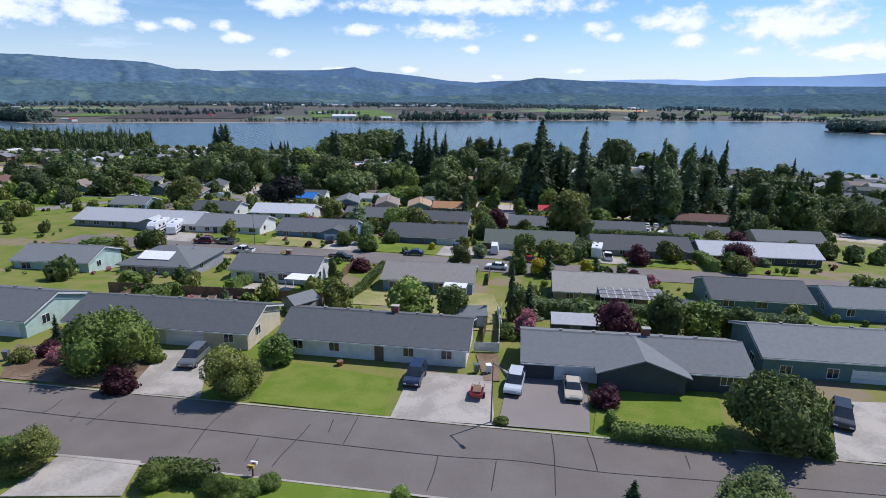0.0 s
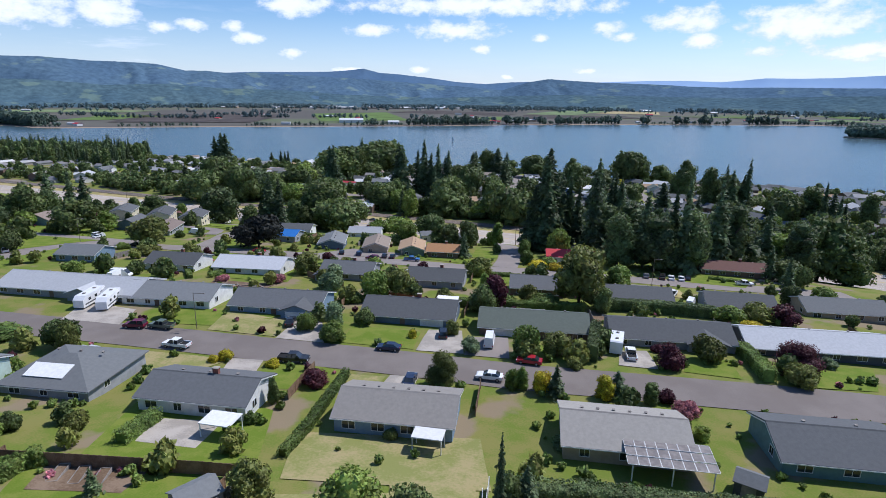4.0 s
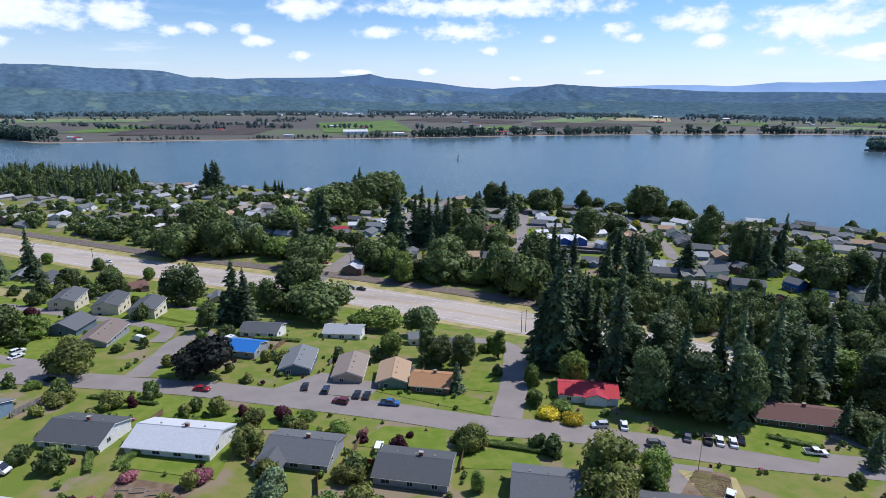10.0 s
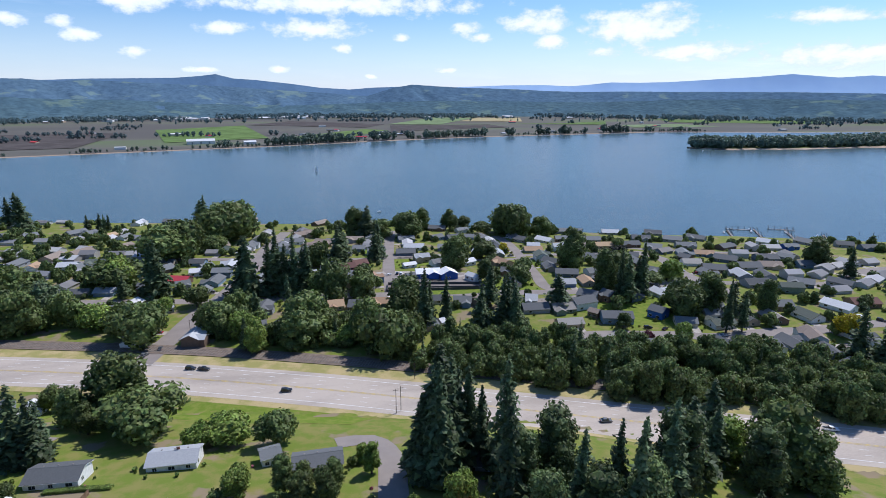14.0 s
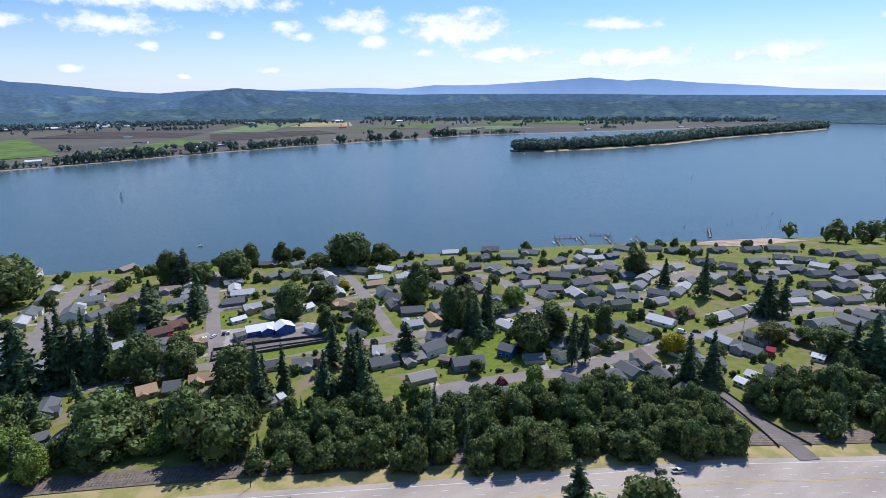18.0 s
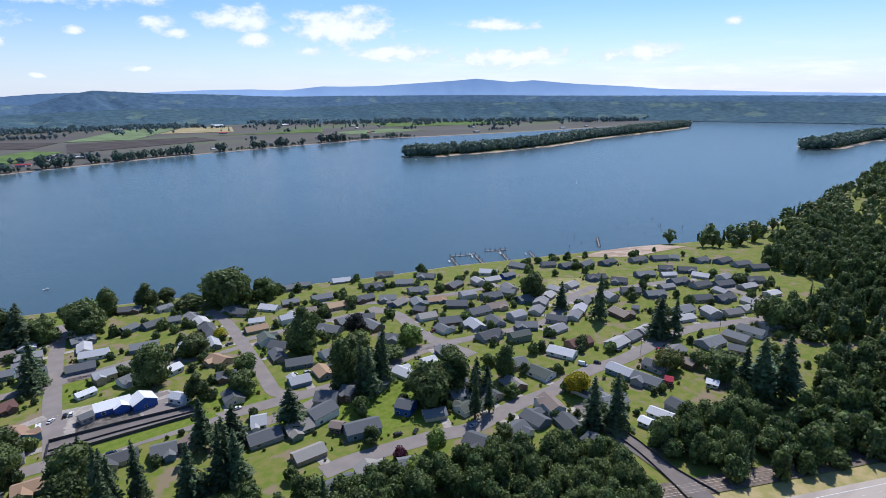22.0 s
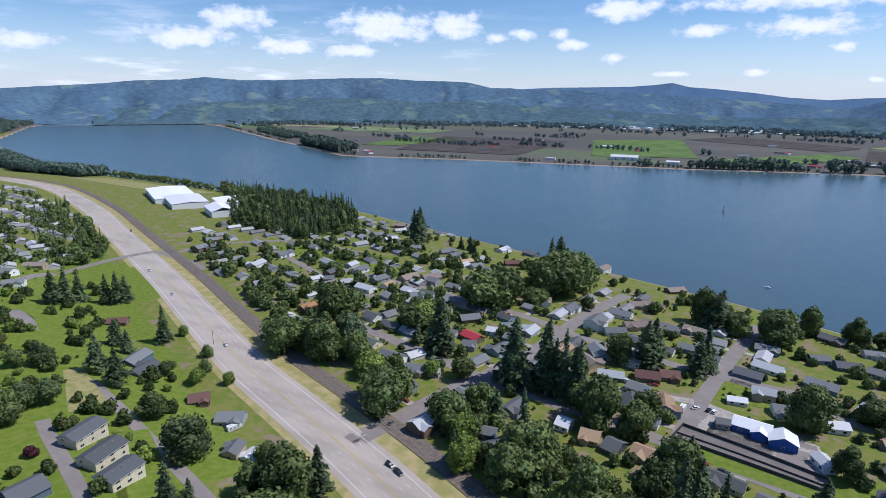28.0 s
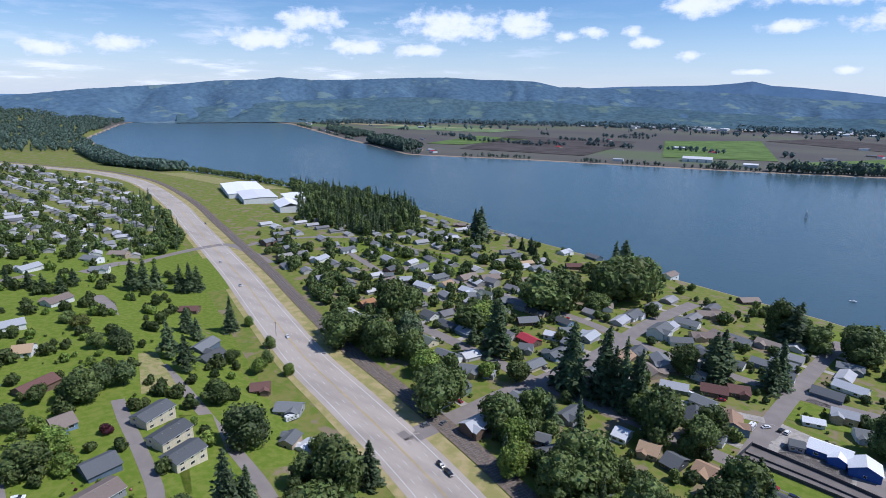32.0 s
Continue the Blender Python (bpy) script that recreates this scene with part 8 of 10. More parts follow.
broad_tree(-14.1, 40.5, 1.3, 0.9, 'leaf_hedge', 2)
broad_tree(-2.4, 40.1, 1.5, 0.9, 'leaf_bright', 2)
broad_tree(23.3, 38.1, 4.8, 2.7, 'leaf', 2)
broad_tree(-35.4, 43.7, 2.8, 1.4, 'leaf_hedge', 2)
broad_tree(16.6, 51.1, 2.3, 0.8, 'leaf_hedge')
broad_tree(34.3, 47.2, 2.3, 1.0, 'leaf_hedge')
broad_tree(-33.3, 63.7, 2.0, 1.3, 'leaf_bright')
broad_tree(-48.4, 62.9, 1.8, 1.3, 'leaf_olive')
broad_tree(6.3, 51.6, 0.9, 0.8, 'leaf_olive')
broad_tree(27.2, 77.2, 3.4, 2.4, 'leaf_bright')
fir(-47.8, 68.3, 4.0, 0.8)
fir(14.4, 37.9, 4.0, 1.2, 'needle', 2)
fir(21.2, 38.4, 3.5, 0.8, 'needle', 2)
hedge(((16.8, 49.7), (26.3, 48.0)), 1.5, 1.3)
hedge(((-22.4, 42.2), (-18.0, 41.8)), 1.8, 1.5)
broad_tree(-4.3, 82.4, 6.7, 3.6, 'leaf_bright', 1)
broad_tree(1.9, 81.2, 6.2, 2.7, 'leaf')
broad_tree(-16.1, 85.6, 5.6, 2.2, 'leaf_olive')
broad_tree(11.5, 85.0, 6.1, 1.5, 'leaf')
broad_tree(24.1, 75.3, 6.3, 3.0, 'leaf_plum', 1)
broad_tree(31.6, 78.0, 7.1, 3.0, 'leaf', 1)
broad_tree(36.8, 77.7, 6.2, 3.3, 'leaf_bright', 1)
broad_tree(42.1, 77.6, 5.6, 2.7, 'leaf')
broad_tree(11.7, 75.2, 4.2, 1.7, 'leaf_pink')
broad_tree(9.3, 74.0, 2.6, 1.6, 'leaf_bright')
broad_tree(45.5, 78.1, 3.8, 2.1, 'leaf_bright')
broad_tree(-68.4, 129.9, 5.8, 3.7, 'leaf')
broad_tree(-83.5, 134.0, 2.5, 5.3, 'leaf_hedge')
broad_tree(-53.6, 94.9, 3.4, 2.0, 'leaf_bright')
broad_tree(-45.4, 100.3, 2.9, 1.9, 'leaf_olive')
broad_tree(-53.2, 98.4, 3.1, 1.6, 'leaf')
broad_tree(-23.4, 105.0, 2.2, 1.0, 'leaf_hedge')
broad_tree(-22.1, 111.3, 4.6, 0.9, 'leaf')
broad_tree(-18.3, 119.6, 2.2, 1.9, 'leaf_plum')
broad_tree(40.0, 116.1, 2.3, 1.7, 'leaf_plum')
broad_tree(41.6, 112.8, 2.6, 2.1, 'leaf_pink')
broad_tree(15.3, 119.0, 3.8, 1.3, 'leaf_bright')
broad_tree(20.3, 118.3, 3.8, 1.8, 'leaf_yellow')
broad_tree(30.2, 117.1, 4.0, 1.7, 'leaf_yellow')
broad_tree(37.2, 115.7, 3.7, 1.2, 'leaf')
broad_tree(41.0, 105.4, 2.4, 1.3, 'leaf_bright')
broad_tree(38.2, 107.2, 2.0, 2.2, 'leaf_olive')
broad_tree(21.3, 102.2, 0.9, 2.1, 'leaf')
broad_tree(-2.9, 102.2, 1.7, 1.3, 'leaf')
fir(10.6, 83.5, 11.6, 0.9)
fir(-33.3, 85.1, 3.5, 1.0)
fir(13.7, 86.0, 6.5, 1.7)
hedge(((13.3, 88.3), (22.1, 88.3), (30.9, 87.2), (41.0, 86.7), (55.4, 84.2)), 2.4, 2.9, 'leaf_dark')
hedge(((-45.8, 80.5), (-43.9, 91.1)), 1.3, 2.0)
hedge(((-37.2, 96.9), (-36.8, 104.3)), 1.8, 1.8)
hedge(((-15.9, 95.9), (-13.0, 121.7)), 1.3, 1.4)
fence(((-54.4, 90.3), (-42.2, 90.3), (-23.4, 90.3), (-18.9, 90.1)), 1.8, 'wood')
fence(((-18.5, 86.6), (-19.8, 75.7)), 1.7, 'wood_grey')
fence(((8.5, 74.4), (9.1, 88.5)), 1.6, 'paint_white')

# along the second street
broad_tree(3.7, 119.8, 6.1, 2.7, 'leaf_olive', 2)
broad_tree(17.0, 119.3, 4.1, 1.2, 'leaf_bright', 1)
broad_tree(-53.7, 123.0, 3.0, 2.2, 'leaf_plum', 1)
broad_tree(-17.4, 118.1, 3.2, 2.0, 'leaf_plum', 1)
broad_tree(-65.6, 128.0, 5.9, 2.1, 'leaf_olive')
broad_tree(-36.1, 127.2, 2.0, 1.5, 'leaf_yellow')
broad_tree(-37.8, 125.9, 1.4, 1.1, 'leaf_yellow')
broad_tree(-26.5, 124.7, 1.7, 1.6, 'leaf_yellow')
broad_tree(-25.4, 142.8, 3.8, 2.4, 'leaf_bright', 1)
broad_tree(-2.9, 140.4, 2.0, 0.9, 'leaf_yellow')
broad_tree(-18.5, 137.2, 4.8, 2.5, 'leaf_bright')
broad_tree(-20.3, 145.2, 5.8, 2.5, 'leaf_grey')
broad_tree(-34.6, 154.6, 3.0, 2.4, 'leaf_bright')
broad_tree(-13.8, 147.6, 3.7, 2.5, 'leaf')
broad_tree(8.6, 133.7, 3.6, 2.0, 'leaf_grey')
broad_tree(19.0, 133.5, 6.0, 3.0, 'leaf_bright', 1)
broad_tree(25.3, 134.0, 4.7, 2.9, 'leaf_olive')
broad_tree(5.1, 143.3, 3.3, 1.6, 'leaf_olive')
broad_tree(45.2, 129.7, 5.0, 2.8, 'leaf_plum', 1)
broad_tree(54.0, 134.1, 5.2, 3.6, 'leaf_olive', 1)
broad_tree(46.0, 138.1, 1.9, 1.3, 'leaf_plum')
broad_tree(68.4, 129.4, 6.4, 3.7, 'leaf_plum', 2)
broad_tree(65.4, 123.8, 4.3, 3.2, 'leaf_olive', 1)
broad_tree(76.9, 133.8, 2.6, 1.5, 'leaf_grey')
broad_tree(74.4, 156.5, 2.3, 2.9, 'leaf_yellow')
broad_tree(84.7, 162.4, 5.0, 3.7, 'leaf_plum')
broad_tree(71.4, 162.8, 4.0, 4.3, 'leaf_bright')
broad_tree(79.4, 163.9, 4.7, 3.8, 'leaf_olive')
broad_tree(15.1, 165.0, 8.7, 3.8, 'leaf_plum', 1)
broad_tree(12.5, 161.7, 7.1, 3.4, 'leaf')
broad_tree(-8.4, 172.9, 7.6, 3.7, 'leaf_olive')
broad_tree(-14.6, 169.3, 7.7, 4.1, 'leaf_bright', 1)
broad_tree(-27.4, 177.7, 7.0, 4.2, 'leaf_grey')
broad_tree(37.3, 171.1, 14.2, 6.3, 'leaf_olive', 1)
broad_tree(50.6, 185.7, 8.2, 3.1, 'leaf_bright')
broad_tree(13.5, 202.4, 5.8, 3.5, 'leaf_olive')
broad_tree(2.8, 168.7, 4.0, 2.3, 'leaf_olive')
broad_tree(-13.8, 202.1, 2.6, 1.7, 'leaf_plum')
broad_tree(-102.5, 183.3, 4.0, 3.0, 'leaf_bright')
broad_tree(-96.8, 188.2, 3.6, 3.1, 'leaf')
broad_tree(-85.8, 185.7, 4.0, 3.0, 'leaf')
broad_tree(-111.9, 222.3, 2.6, 2.8, 'leaf_bright')
broad_tree(-83.0, 212.5, 4.7, 3.6, 'leaf_olive')
broad_tree(-98.0, 213.6, 3.8, 4.5, 'leaf_olive')
broad_tree(-20.4, 165.7, 2.8, 3.2, 'leaf_bright')
broad_tree(17.3, 170.4, 2.9, 4.0, 'leaf_hedge')
broad_tree(27.6, 168.1, 3.6, 3.9, 'leaf_hedge')
broad_tree(27.5, 128.1, 2.6, 1.8, 'leaf_olive')
broad_tree(25.9, 155.6, 2.3, 1.8, 'leaf')
broad_tree(98.3, 182.8, 6.2, 3.2, 'leaf')
broad_tree(112.8, 191.7, 4.6, 3.8, 'leaf_bright')
broad_tree(117.3, 211.1, 7.3, 4.7, 'leaf')
broad_tree(154.2, 244.9, 6.6, 6.2, 'leaf')
broad_tree(119.1, 248.3, 9.9, 6.3, 'leaf')
fir(32.3, 117.6, 4.7, 2.0)
fir(22.2, 116.9, 5.8, 1.8)
fir(109.4, 204.1, 11.4, 2.3)
hedge(((31.4, 131.3), (35.8, 146.8)), 2.0, 3.6, 'leaf_dark')
hedge(((63.6, 140.2), (60.8, 125.0)), 2.2, 2.4)
hedge(((40.8, 168.0), (53.2, 167.3), (68.7, 164.8)), 2.4, 3.0, 'leaf_dark')
hedge(((5.5, 166.1), (19.6, 165.4), (37.3, 164.8)), 1.8, 2.2)
hedge(((-79.1, 200.3), (-69.2, 183.3)), 1.4, 1.2)
hedge(((-64.7, 186.5), (-57.5, 207.0)), 1.6, 1.2)
fence(((-20.5, 185.7), (-15.2, 173.0), (1.7, 164.9)), 1.7, 'wood_red')
fence(((-37.7, 190.3), (-25.2, 180.4)), 1.8, 'wood')

# along the third street
broad_tree(-69.0, 238.0, 12.9, 9.5, 'leaf_black', 1)
broad_tree(-4.4, 197.4, 5.0, 2.3, 'leaf_plum')
broad_tree(12.2, 201.9, 6.2, 4.2, 'leaf_olive', 1)
broad_tree(54.1, 193.7, 7.0, 3.7, 'leaf_bright', 1)
broad_tree(41.5, 186.4, 13.7, 6.3, 'leaf_olive', 1)
broad_tree(-107.0, 232.5, 11.1, 7.3, 'leaf_olive', 1)
broad_tree(-79.4, 325.9, 16.1, 6.9, 'leaf')
broad_tree(-87.7, 280.9, 12.3, 4.6, 'leaf')
broad_tree(-51.5, 310.6, 17.7, 15.5, 'leaf', 1)
broad_tree(-22.6, 299.9, 10.1, 8.5, 'leaf_bright')
broad_tree(-6.7, 293.0, 12.4, 7.4, 'leaf')
broad_tree(-31.7, 298.1, 8.5, 6.1, 'leaf_bright')
broad_tree(-14.8, 260.2, 9.3, 4.4, 'leaf_bright')
broad_tree(3.0, 255.2, 9.9, 3.6, 'leaf')
broad_tree(9.7, 252.9, 12.0, 3.7, 'leaf')
broad_tree(21.0, 276.0, 6.4, 2.7, 'leaf_bright')
broad_tree(31.8, 242.3, 6.8, 3.2, 'leaf_bright')
broad_tree(31.0, 228.3, 5.0, 2.6, 'leaf_bright')
broad_tree(34.0, 221.4, 3.1, 3.3, 'leaf_yellow')
broad_tree(40.0, 218.6, 3.1, 3.2, 'leaf_yellow')
broad_tree(38.1, 225.4, 3.5, 3.3, 'leaf_bright')
broad_tree(63.0, 229.0, 20.0, 6.0, 'leaf_dark', 1)
broad_tree(75.0, 225.5, 20.0, 7.5, 'leaf_dark', 1)
broad_tree(88.0, 226.0, 22.0, 6.0, 'leaf_dark', 1)
broad_tree(135.8, 257.6, 17.6, 7.1, 'leaf_bright')
broad_tree(117.8, 219.3, 8.2, 4.7, 'leaf')
broad_tree(134.5, 240.1, 22.0, 6.5, 'leaf_dark', 1)
broad_tree(62.6, 246.3, 22.0, 5.6, 'leaf_dark', 1)
broad_tree(-47.2, 212.4, 3.3, 1.5, 'leaf_plum')
broad_tree(-36.1, 210.6, 4.1, 2.9, 'leaf_plum')
broad_tree(-42.6, 208.1, 4.0, 3.2, 'leaf_olive')
broad_tree(-30.1, 212.9, 2.5, 2.6, 'leaf_bright')
broad_tree(-77.7, 214.1, 3.4, 1.5, 'leaf_plum')
broad_tree(-103.8, 222.1, 3.5, 2.0, 'leaf_hedge')
broad_tree(-55.4, 252.2, 4.1, 1.9, 'leaf_olive')
broad_tree(-49.1, 253.2, 4.1, 2.8, 'leaf_olive')
broad_tree(-25.7, 246.0, 4.0, 1.8, 'leaf_olive')
broad_tree(13.9, 184.0, 4.8, 1.5, 'leaf_bright')
broad_tree(-13.3, 185.6, 4.2, 3.6, 'leaf_olive')
broad_tree(-38.9, 194.8, 6.7, 3.9, 'leaf_olive', 1)
broad_tree(-31.9, 186.1, 3.5, 2.4, 'leaf_olive')
broad_tree(-44.6, 182.9, 2.8, 3.0, 'leaf_pink')
broad_tree(-59.0, 181.6, 2.1, 2.4, 'leaf_pink')
broad_tree(-64.5, 251.0, 0.3, 1.9, 'leaf_olive')
broad_tree(-20.0, 204.6, 4.0, 2.8, 'leaf_bright')
fir(-80.2, 301.0, 20.1, 4.3)
fir(8.6, 235.1, 10.1, 2.4)
fir(43.0, 262.7, 43.3, 9.3, 'needle', 2)
fir(49.3, 276.1, 36.0, 7.9, 'needle', 1)
fir(37.5, 261.6, 27.5, 6.1, 'needle', 2)
fir(84.8, 225.2, 34.4, 5.1)
fir(115.9, 249.4, 28.4, 8.6)
fir(135.7, 266.0, 29.7, 7.4)
fir(112.0, 219.4, 12.6, 2.4)
fir(53.5, 270.9, 34.3, 6.1)
fir(57.1, 242.1, 35.1, 5.3)
fir(73.5, 232.6, 28.3, 5.0)
hedge(((16.1, 204.0), (30.4, 201.1)), 2.0, 1.1)
hedge(((-91.9, 217.9), (-72.3, 215.4)), 1.2, 0.9)
hedge(((91.1, 216.5), (101.5, 212.1)), 1.4, 1.0)
hedge(((-67.3, 273.6), (-50.2, 273.0)), 1.6, 1.0)
fence(((-16.4, 188.6), (-15.4, 192.6), (-6.7, 190.6)), 1.6, 'wood_red')
fence(((-5.2, 250.7), (-14.7, 233.8)), 1.8, 'wood_grey')
broad_tree(75.2, 255.9, 24.0, 7.0, 'leaf_dark', 1)
broad_tree(74.8, 246.7, 16.3, 5.1, 'leaf_dark')
broad_tree(45.2, 245.1, 11.5, 4.9, 'leaf_bright')
broad_tree(108.1, 243.1, 27.0, 7.0, 'leaf_dark', 1)
broad_tree(146.5, 247.4, 26.9, 10.9, 'leaf', 1)
broad_tree(153.5, 240.4, 19.1, 7.8, 'leaf')
broad_tree(80.1, 233.7, 17.0, 6.1, 'leaf_dark')
broad_tree(22.9, 267.4, 11.1, 2.7, 'leaf_bright')
broad_tree(-2.1, 261.2, 12.4, 3.0, 'leaf')
broad_tree(3.8, 260.7, 9.6, 3.0, 'leaf')
broad_tree(12.2, 260.1, 10.6, 3.0, 'leaf')
broad_tree(-14.3, 265.9, 8.8, 3.4, 'leaf_bright')
broad_tree(-76.7, 271.7, 6.2, 3.4, 'leaf')
broad_tree(-81.5, 262.8, 6.5, 2.4, 'leaf_bright')
fir(41.6, 258.0, 39.3, 6.7, 'needle', 2)
fir(50.1, 269.8, 33.6, 5.5, 'needle', 1)
fir(55.8, 264.0, 28.9, 4.7, 'needle', 1)
fir(61.9, 258.6, 39.9, 6.5, 'needle', 1)
fir(83.7, 233.6, 29.7, 4.7)
fir(92.1, 235.6, 27.7, 4.8)
fir(100.3, 235.4, 33.8, 6.1)
fir(129.2, 255.1, 23.7, 5.6)
fir(122.3, 227.6, 8.8, 2.4)
fir(-77.7, 292.3, 25.0, 5.3)

# between the highway and the river
broad_tree(-179.8, 439.3, 23.2, 17.0, 'leaf', 1)
broad_tree(-156.1, 444.2, 25.0, 13.6, 'leaf', 1)
broad_tree(-196.1, 500.5, 25.6, 15.6, 'leaf')
broad_tree(-161.2, 473.9, 19.5, 11.2, 'leaf')
broad_tree(-130.9, 448.4, 21.3, 9.3, 'leaf')
broad_tree(-129.4, 520.4, 19.9, 18.8, 'leaf')
broad_tree(-83.7, 415.4, 22.1, 15.3, 'leaf', 1)
broad_tree(-47.0, 420.1, 19.3, 10.0, 'leaf')
broad_tree(-25.9, 399.8, 12.3, 6.4, 'leaf_bright')
broad_tree(0.1, 405.3, 25.6, 14.8, 'leaf', 1)
broad_tree(12.3, 465.4, 21.3, 13.4, 'leaf')
broad_tree(32.6, 463.0, 19.4, 9.7, 'leaf')
broad_tree(39.0, 377.1, 24.0, 15.2, 'leaf', 1)
broad_tree(57.4, 437.9, 22.0, 10.9, 'leaf')
broad_tree(105.7, 520.4, 24.6, 11.3, 'leaf')
broad_tree(-114.4, 587.7, 29.5, 26.6, 'leaf', 1)
broad_tree(-78.6, 655.0, 34.7, 28.6, 'leaf', 1)
broad_tree(194.5, 656.3, 29.3, 22.6, 'leaf')
broad_tree(89.2, 655.2, 23.0, 17.5, 'leaf')
broad_tree(192.0, 504.2, 24.7, 11.2, 'leaf')
broad_tree(201.9, 445.7, 19.5, 10.3, 'leaf')
broad_tree(220.0, 400.1, 21.3, 14.1, 'leaf', 1)
broad_tree(241.5, 407.7, 21.9, 9.4, 'leaf')
broad_tree(-197.0, 445.9, 15.6, 11.5, 'leaf')
broad_tree(-35.3, 414.3, 13.4, 9.5, 'leaf')
broad_tree(20.9, 395.5, 9.8, 9.2, 'leaf_bright')
fir(-97.4, 488.3, 38.3, 9.1)
fir(-40.7, 482.2, 40.6, 11.1)
fir(-26.5, 491.1, 36.1, 6.7)
fir(-15.3, 479.5, 34.6, 7.3)
fir(-3.9, 478.1, 32.6, 7.3)
fir(22.0, 553.9, 31.8, 9.6)
fir(49.7, 656.1, 31.2, 10.1)
fir(51.3, 563.6, 31.2, 7.5)
fir(-133.7, 811.5, 27.9, 11.1)
fir(-306.0, 777.4, 38.4, 10.2)
fir(-315.2, 778.0, 33.4, 8.3)
fir(107.6, 431.4, 27.6, 6.6)
fir(120.3, 426.0, 21.7, 7.3)
fir(148.0, 423.2, 21.8, 9.0)
fir(207.1, 433.7, 26.4, 6.9)
fir(239.5, 385.5, 23.6, 6.1)
fir(246.9, 384.7, 17.0, 4.5)
fir(-231.5, 750.9, 15.7, 4.7)
fir(-219.4, 750.2, 17.6, 4.7)
broad_tree(-77.8, 677.7, 36.1, 27.0, 'leaf', 1)
broad_tree(-105.2, 593.2, 30.9, 24.9, 'leaf', 1)
broad_tree(-190.3, 505.6, 22.0, 16.7, 'leaf', 1)
broad_tree(-126.2, 516.5, 21.6, 11.7, 'leaf_bright')
broad_tree(-147.6, 464.2, 23.0, 10.1, 'leaf_grey')
broad_tree(-148.7, 439.5, 25.1, 12.1, 'leaf', 1)
broad_tree(-86.9, 421.1, 20.7, 15.2, 'leaf', 1)
broad_tree(-51.1, 421.3, 17.1, 11.1, 'leaf', 1)
broad_tree(-67.7, 466.8, 12.9, 9.5, 'leaf')
broad_tree(-39.3, 436.6, 19.4, 8.6, 'leaf')
broad_tree(-34.6, 410.2, 15.4, 7.8, 'leaf_bright')
broad_tree(-24.8, 392.1, 18.1, 6.4, 'leaf_bright')
broad_tree(14.0, 462.6, 27.8, 12.7, 'leaf', 1)
broad_tree(34.4, 478.1, 18.2, 9.1, 'leaf')
broad_tree(4.6, 544.0, 19.5, 9.8, 'leaf')
broad_tree(37.1, 660.4, 29.2, 10.3, 'leaf')
broad_tree(62.0, 648.4, 18.6, 10.0, 'leaf')
broad_tree(87.9, 638.1, 25.4, 14.9, 'leaf')
broad_tree(108.0, 686.3, 24.1, 9.2, 'leaf')
broad_tree(137.4, 685.0, 22.5, 9.2, 'leaf')
broad_tree(153.2, 689.8, 14.6, 8.2, 'leaf')
broad_tree(188.1, 634.2, 33.1, 22.8, 'leaf', 1)
broad_tree(220.5, 637.3, 20.4, 11.0, 'leaf')
broad_tree(162.2, 654.2, 12.6, 11.9, 'leaf')
broad_tree(104.2, 517.7, 25.8, 10.1, 'leaf')
broad_tree(120.0, 481.6, 16.4, 6.5, 'leaf')
broad_tree(153.1, 499.4, 11.9, 7.5, 'leaf')
broad_tree(141.1, 472.3, 14.3, 6.9, 'leaf')
broad_tree(194.9, 504.6, 31.7, 8.9, 'leaf', 1)
broad_tree(136.6, 545.0, 15.3, 8.6, 'leaf')
broad_tree(233.0, 503.9, 17.2, 7.8, 'leaf_black')
broad_tree(206.3, 457.5, 25.1, 10.4, 'leaf', 1)
broad_tree(251.0, 461.6, 15.3, 7.4, 'leaf_bright')
broad_tree(50.6, 414.0, 22.6, 10.0, 'leaf', 1)
broad_tree(1.4, 409.0, 22.4, 11.7, 'leaf', 1)
broad_tree(-4.2, 392.7, 21.8, 9.3, 'leaf')
broad_tree(30.2, 396.2, 24.5, 8.2, 'leaf')
broad_tree(49.2, 394.7, 16.5, 11.0, 'leaf')
broad_tree(-113.1, 439.5, 14.2, 9.9, 'leaf_bright')
broad_tree(-83.0, 459.7, 10.0, 6.0, 'leaf_bright')
broad_tree(158.0, 563.7, 8.4, 4.9, 'leaf_yellow')
broad_tree(263.3, 562.3, 10.4, 5.7, 'leaf')
broad_tree(235.0, 556.9, 8.2, 5.7, 'leaf')
broad_tree(229.3, 454.3, 9.5, 8.3, 'leaf')
broad_tree(-143.8, 530.5, 10.1, 8.4, 'leaf')
broad_tree(-274.4, 584.0, 9.2, 8.7, 'leaf')
broad_tree(-229.9, 597.7, 11.8, 5.6, 'leaf')
broad_tree(-217.8, 596.9, 11.3, 4.9, 'leaf')
broad_tree(-82.0, 614.9, 14.3, 11.3, 'leaf')
broad_tree(-44.1, 628.3, 12.2, 5.8, 'leaf')
broad_tree(141.0, 494.9, 7.1, 4.0, 'leaf')
broad_tree(-118.2, 647.4, 12.8, 7.3, 'leaf')
fir(-286.6, 743.5, 37.4, 11.2)
fir(-109.9, 718.4, 37.8, 7.8)
fir(-94.5, 489.0, 38.9, 8.9)
fir(-29.4, 436.6, 18.5, 5.2)
fir(-37.5, 475.2, 42.1, 8.5)
fir(-20.9, 482.4, 45.1, 8.6)
fir(-9.7, 478.4, 42.3, 6.9)
fir(-1.6, 479.2, 37.4, 6.0)
fir(19.5, 546.2, 31.5, 10.2)
fir(48.6, 554.5, 26.3, 7.3)
fir(48.2, 645.7, 30.8, 10.0)
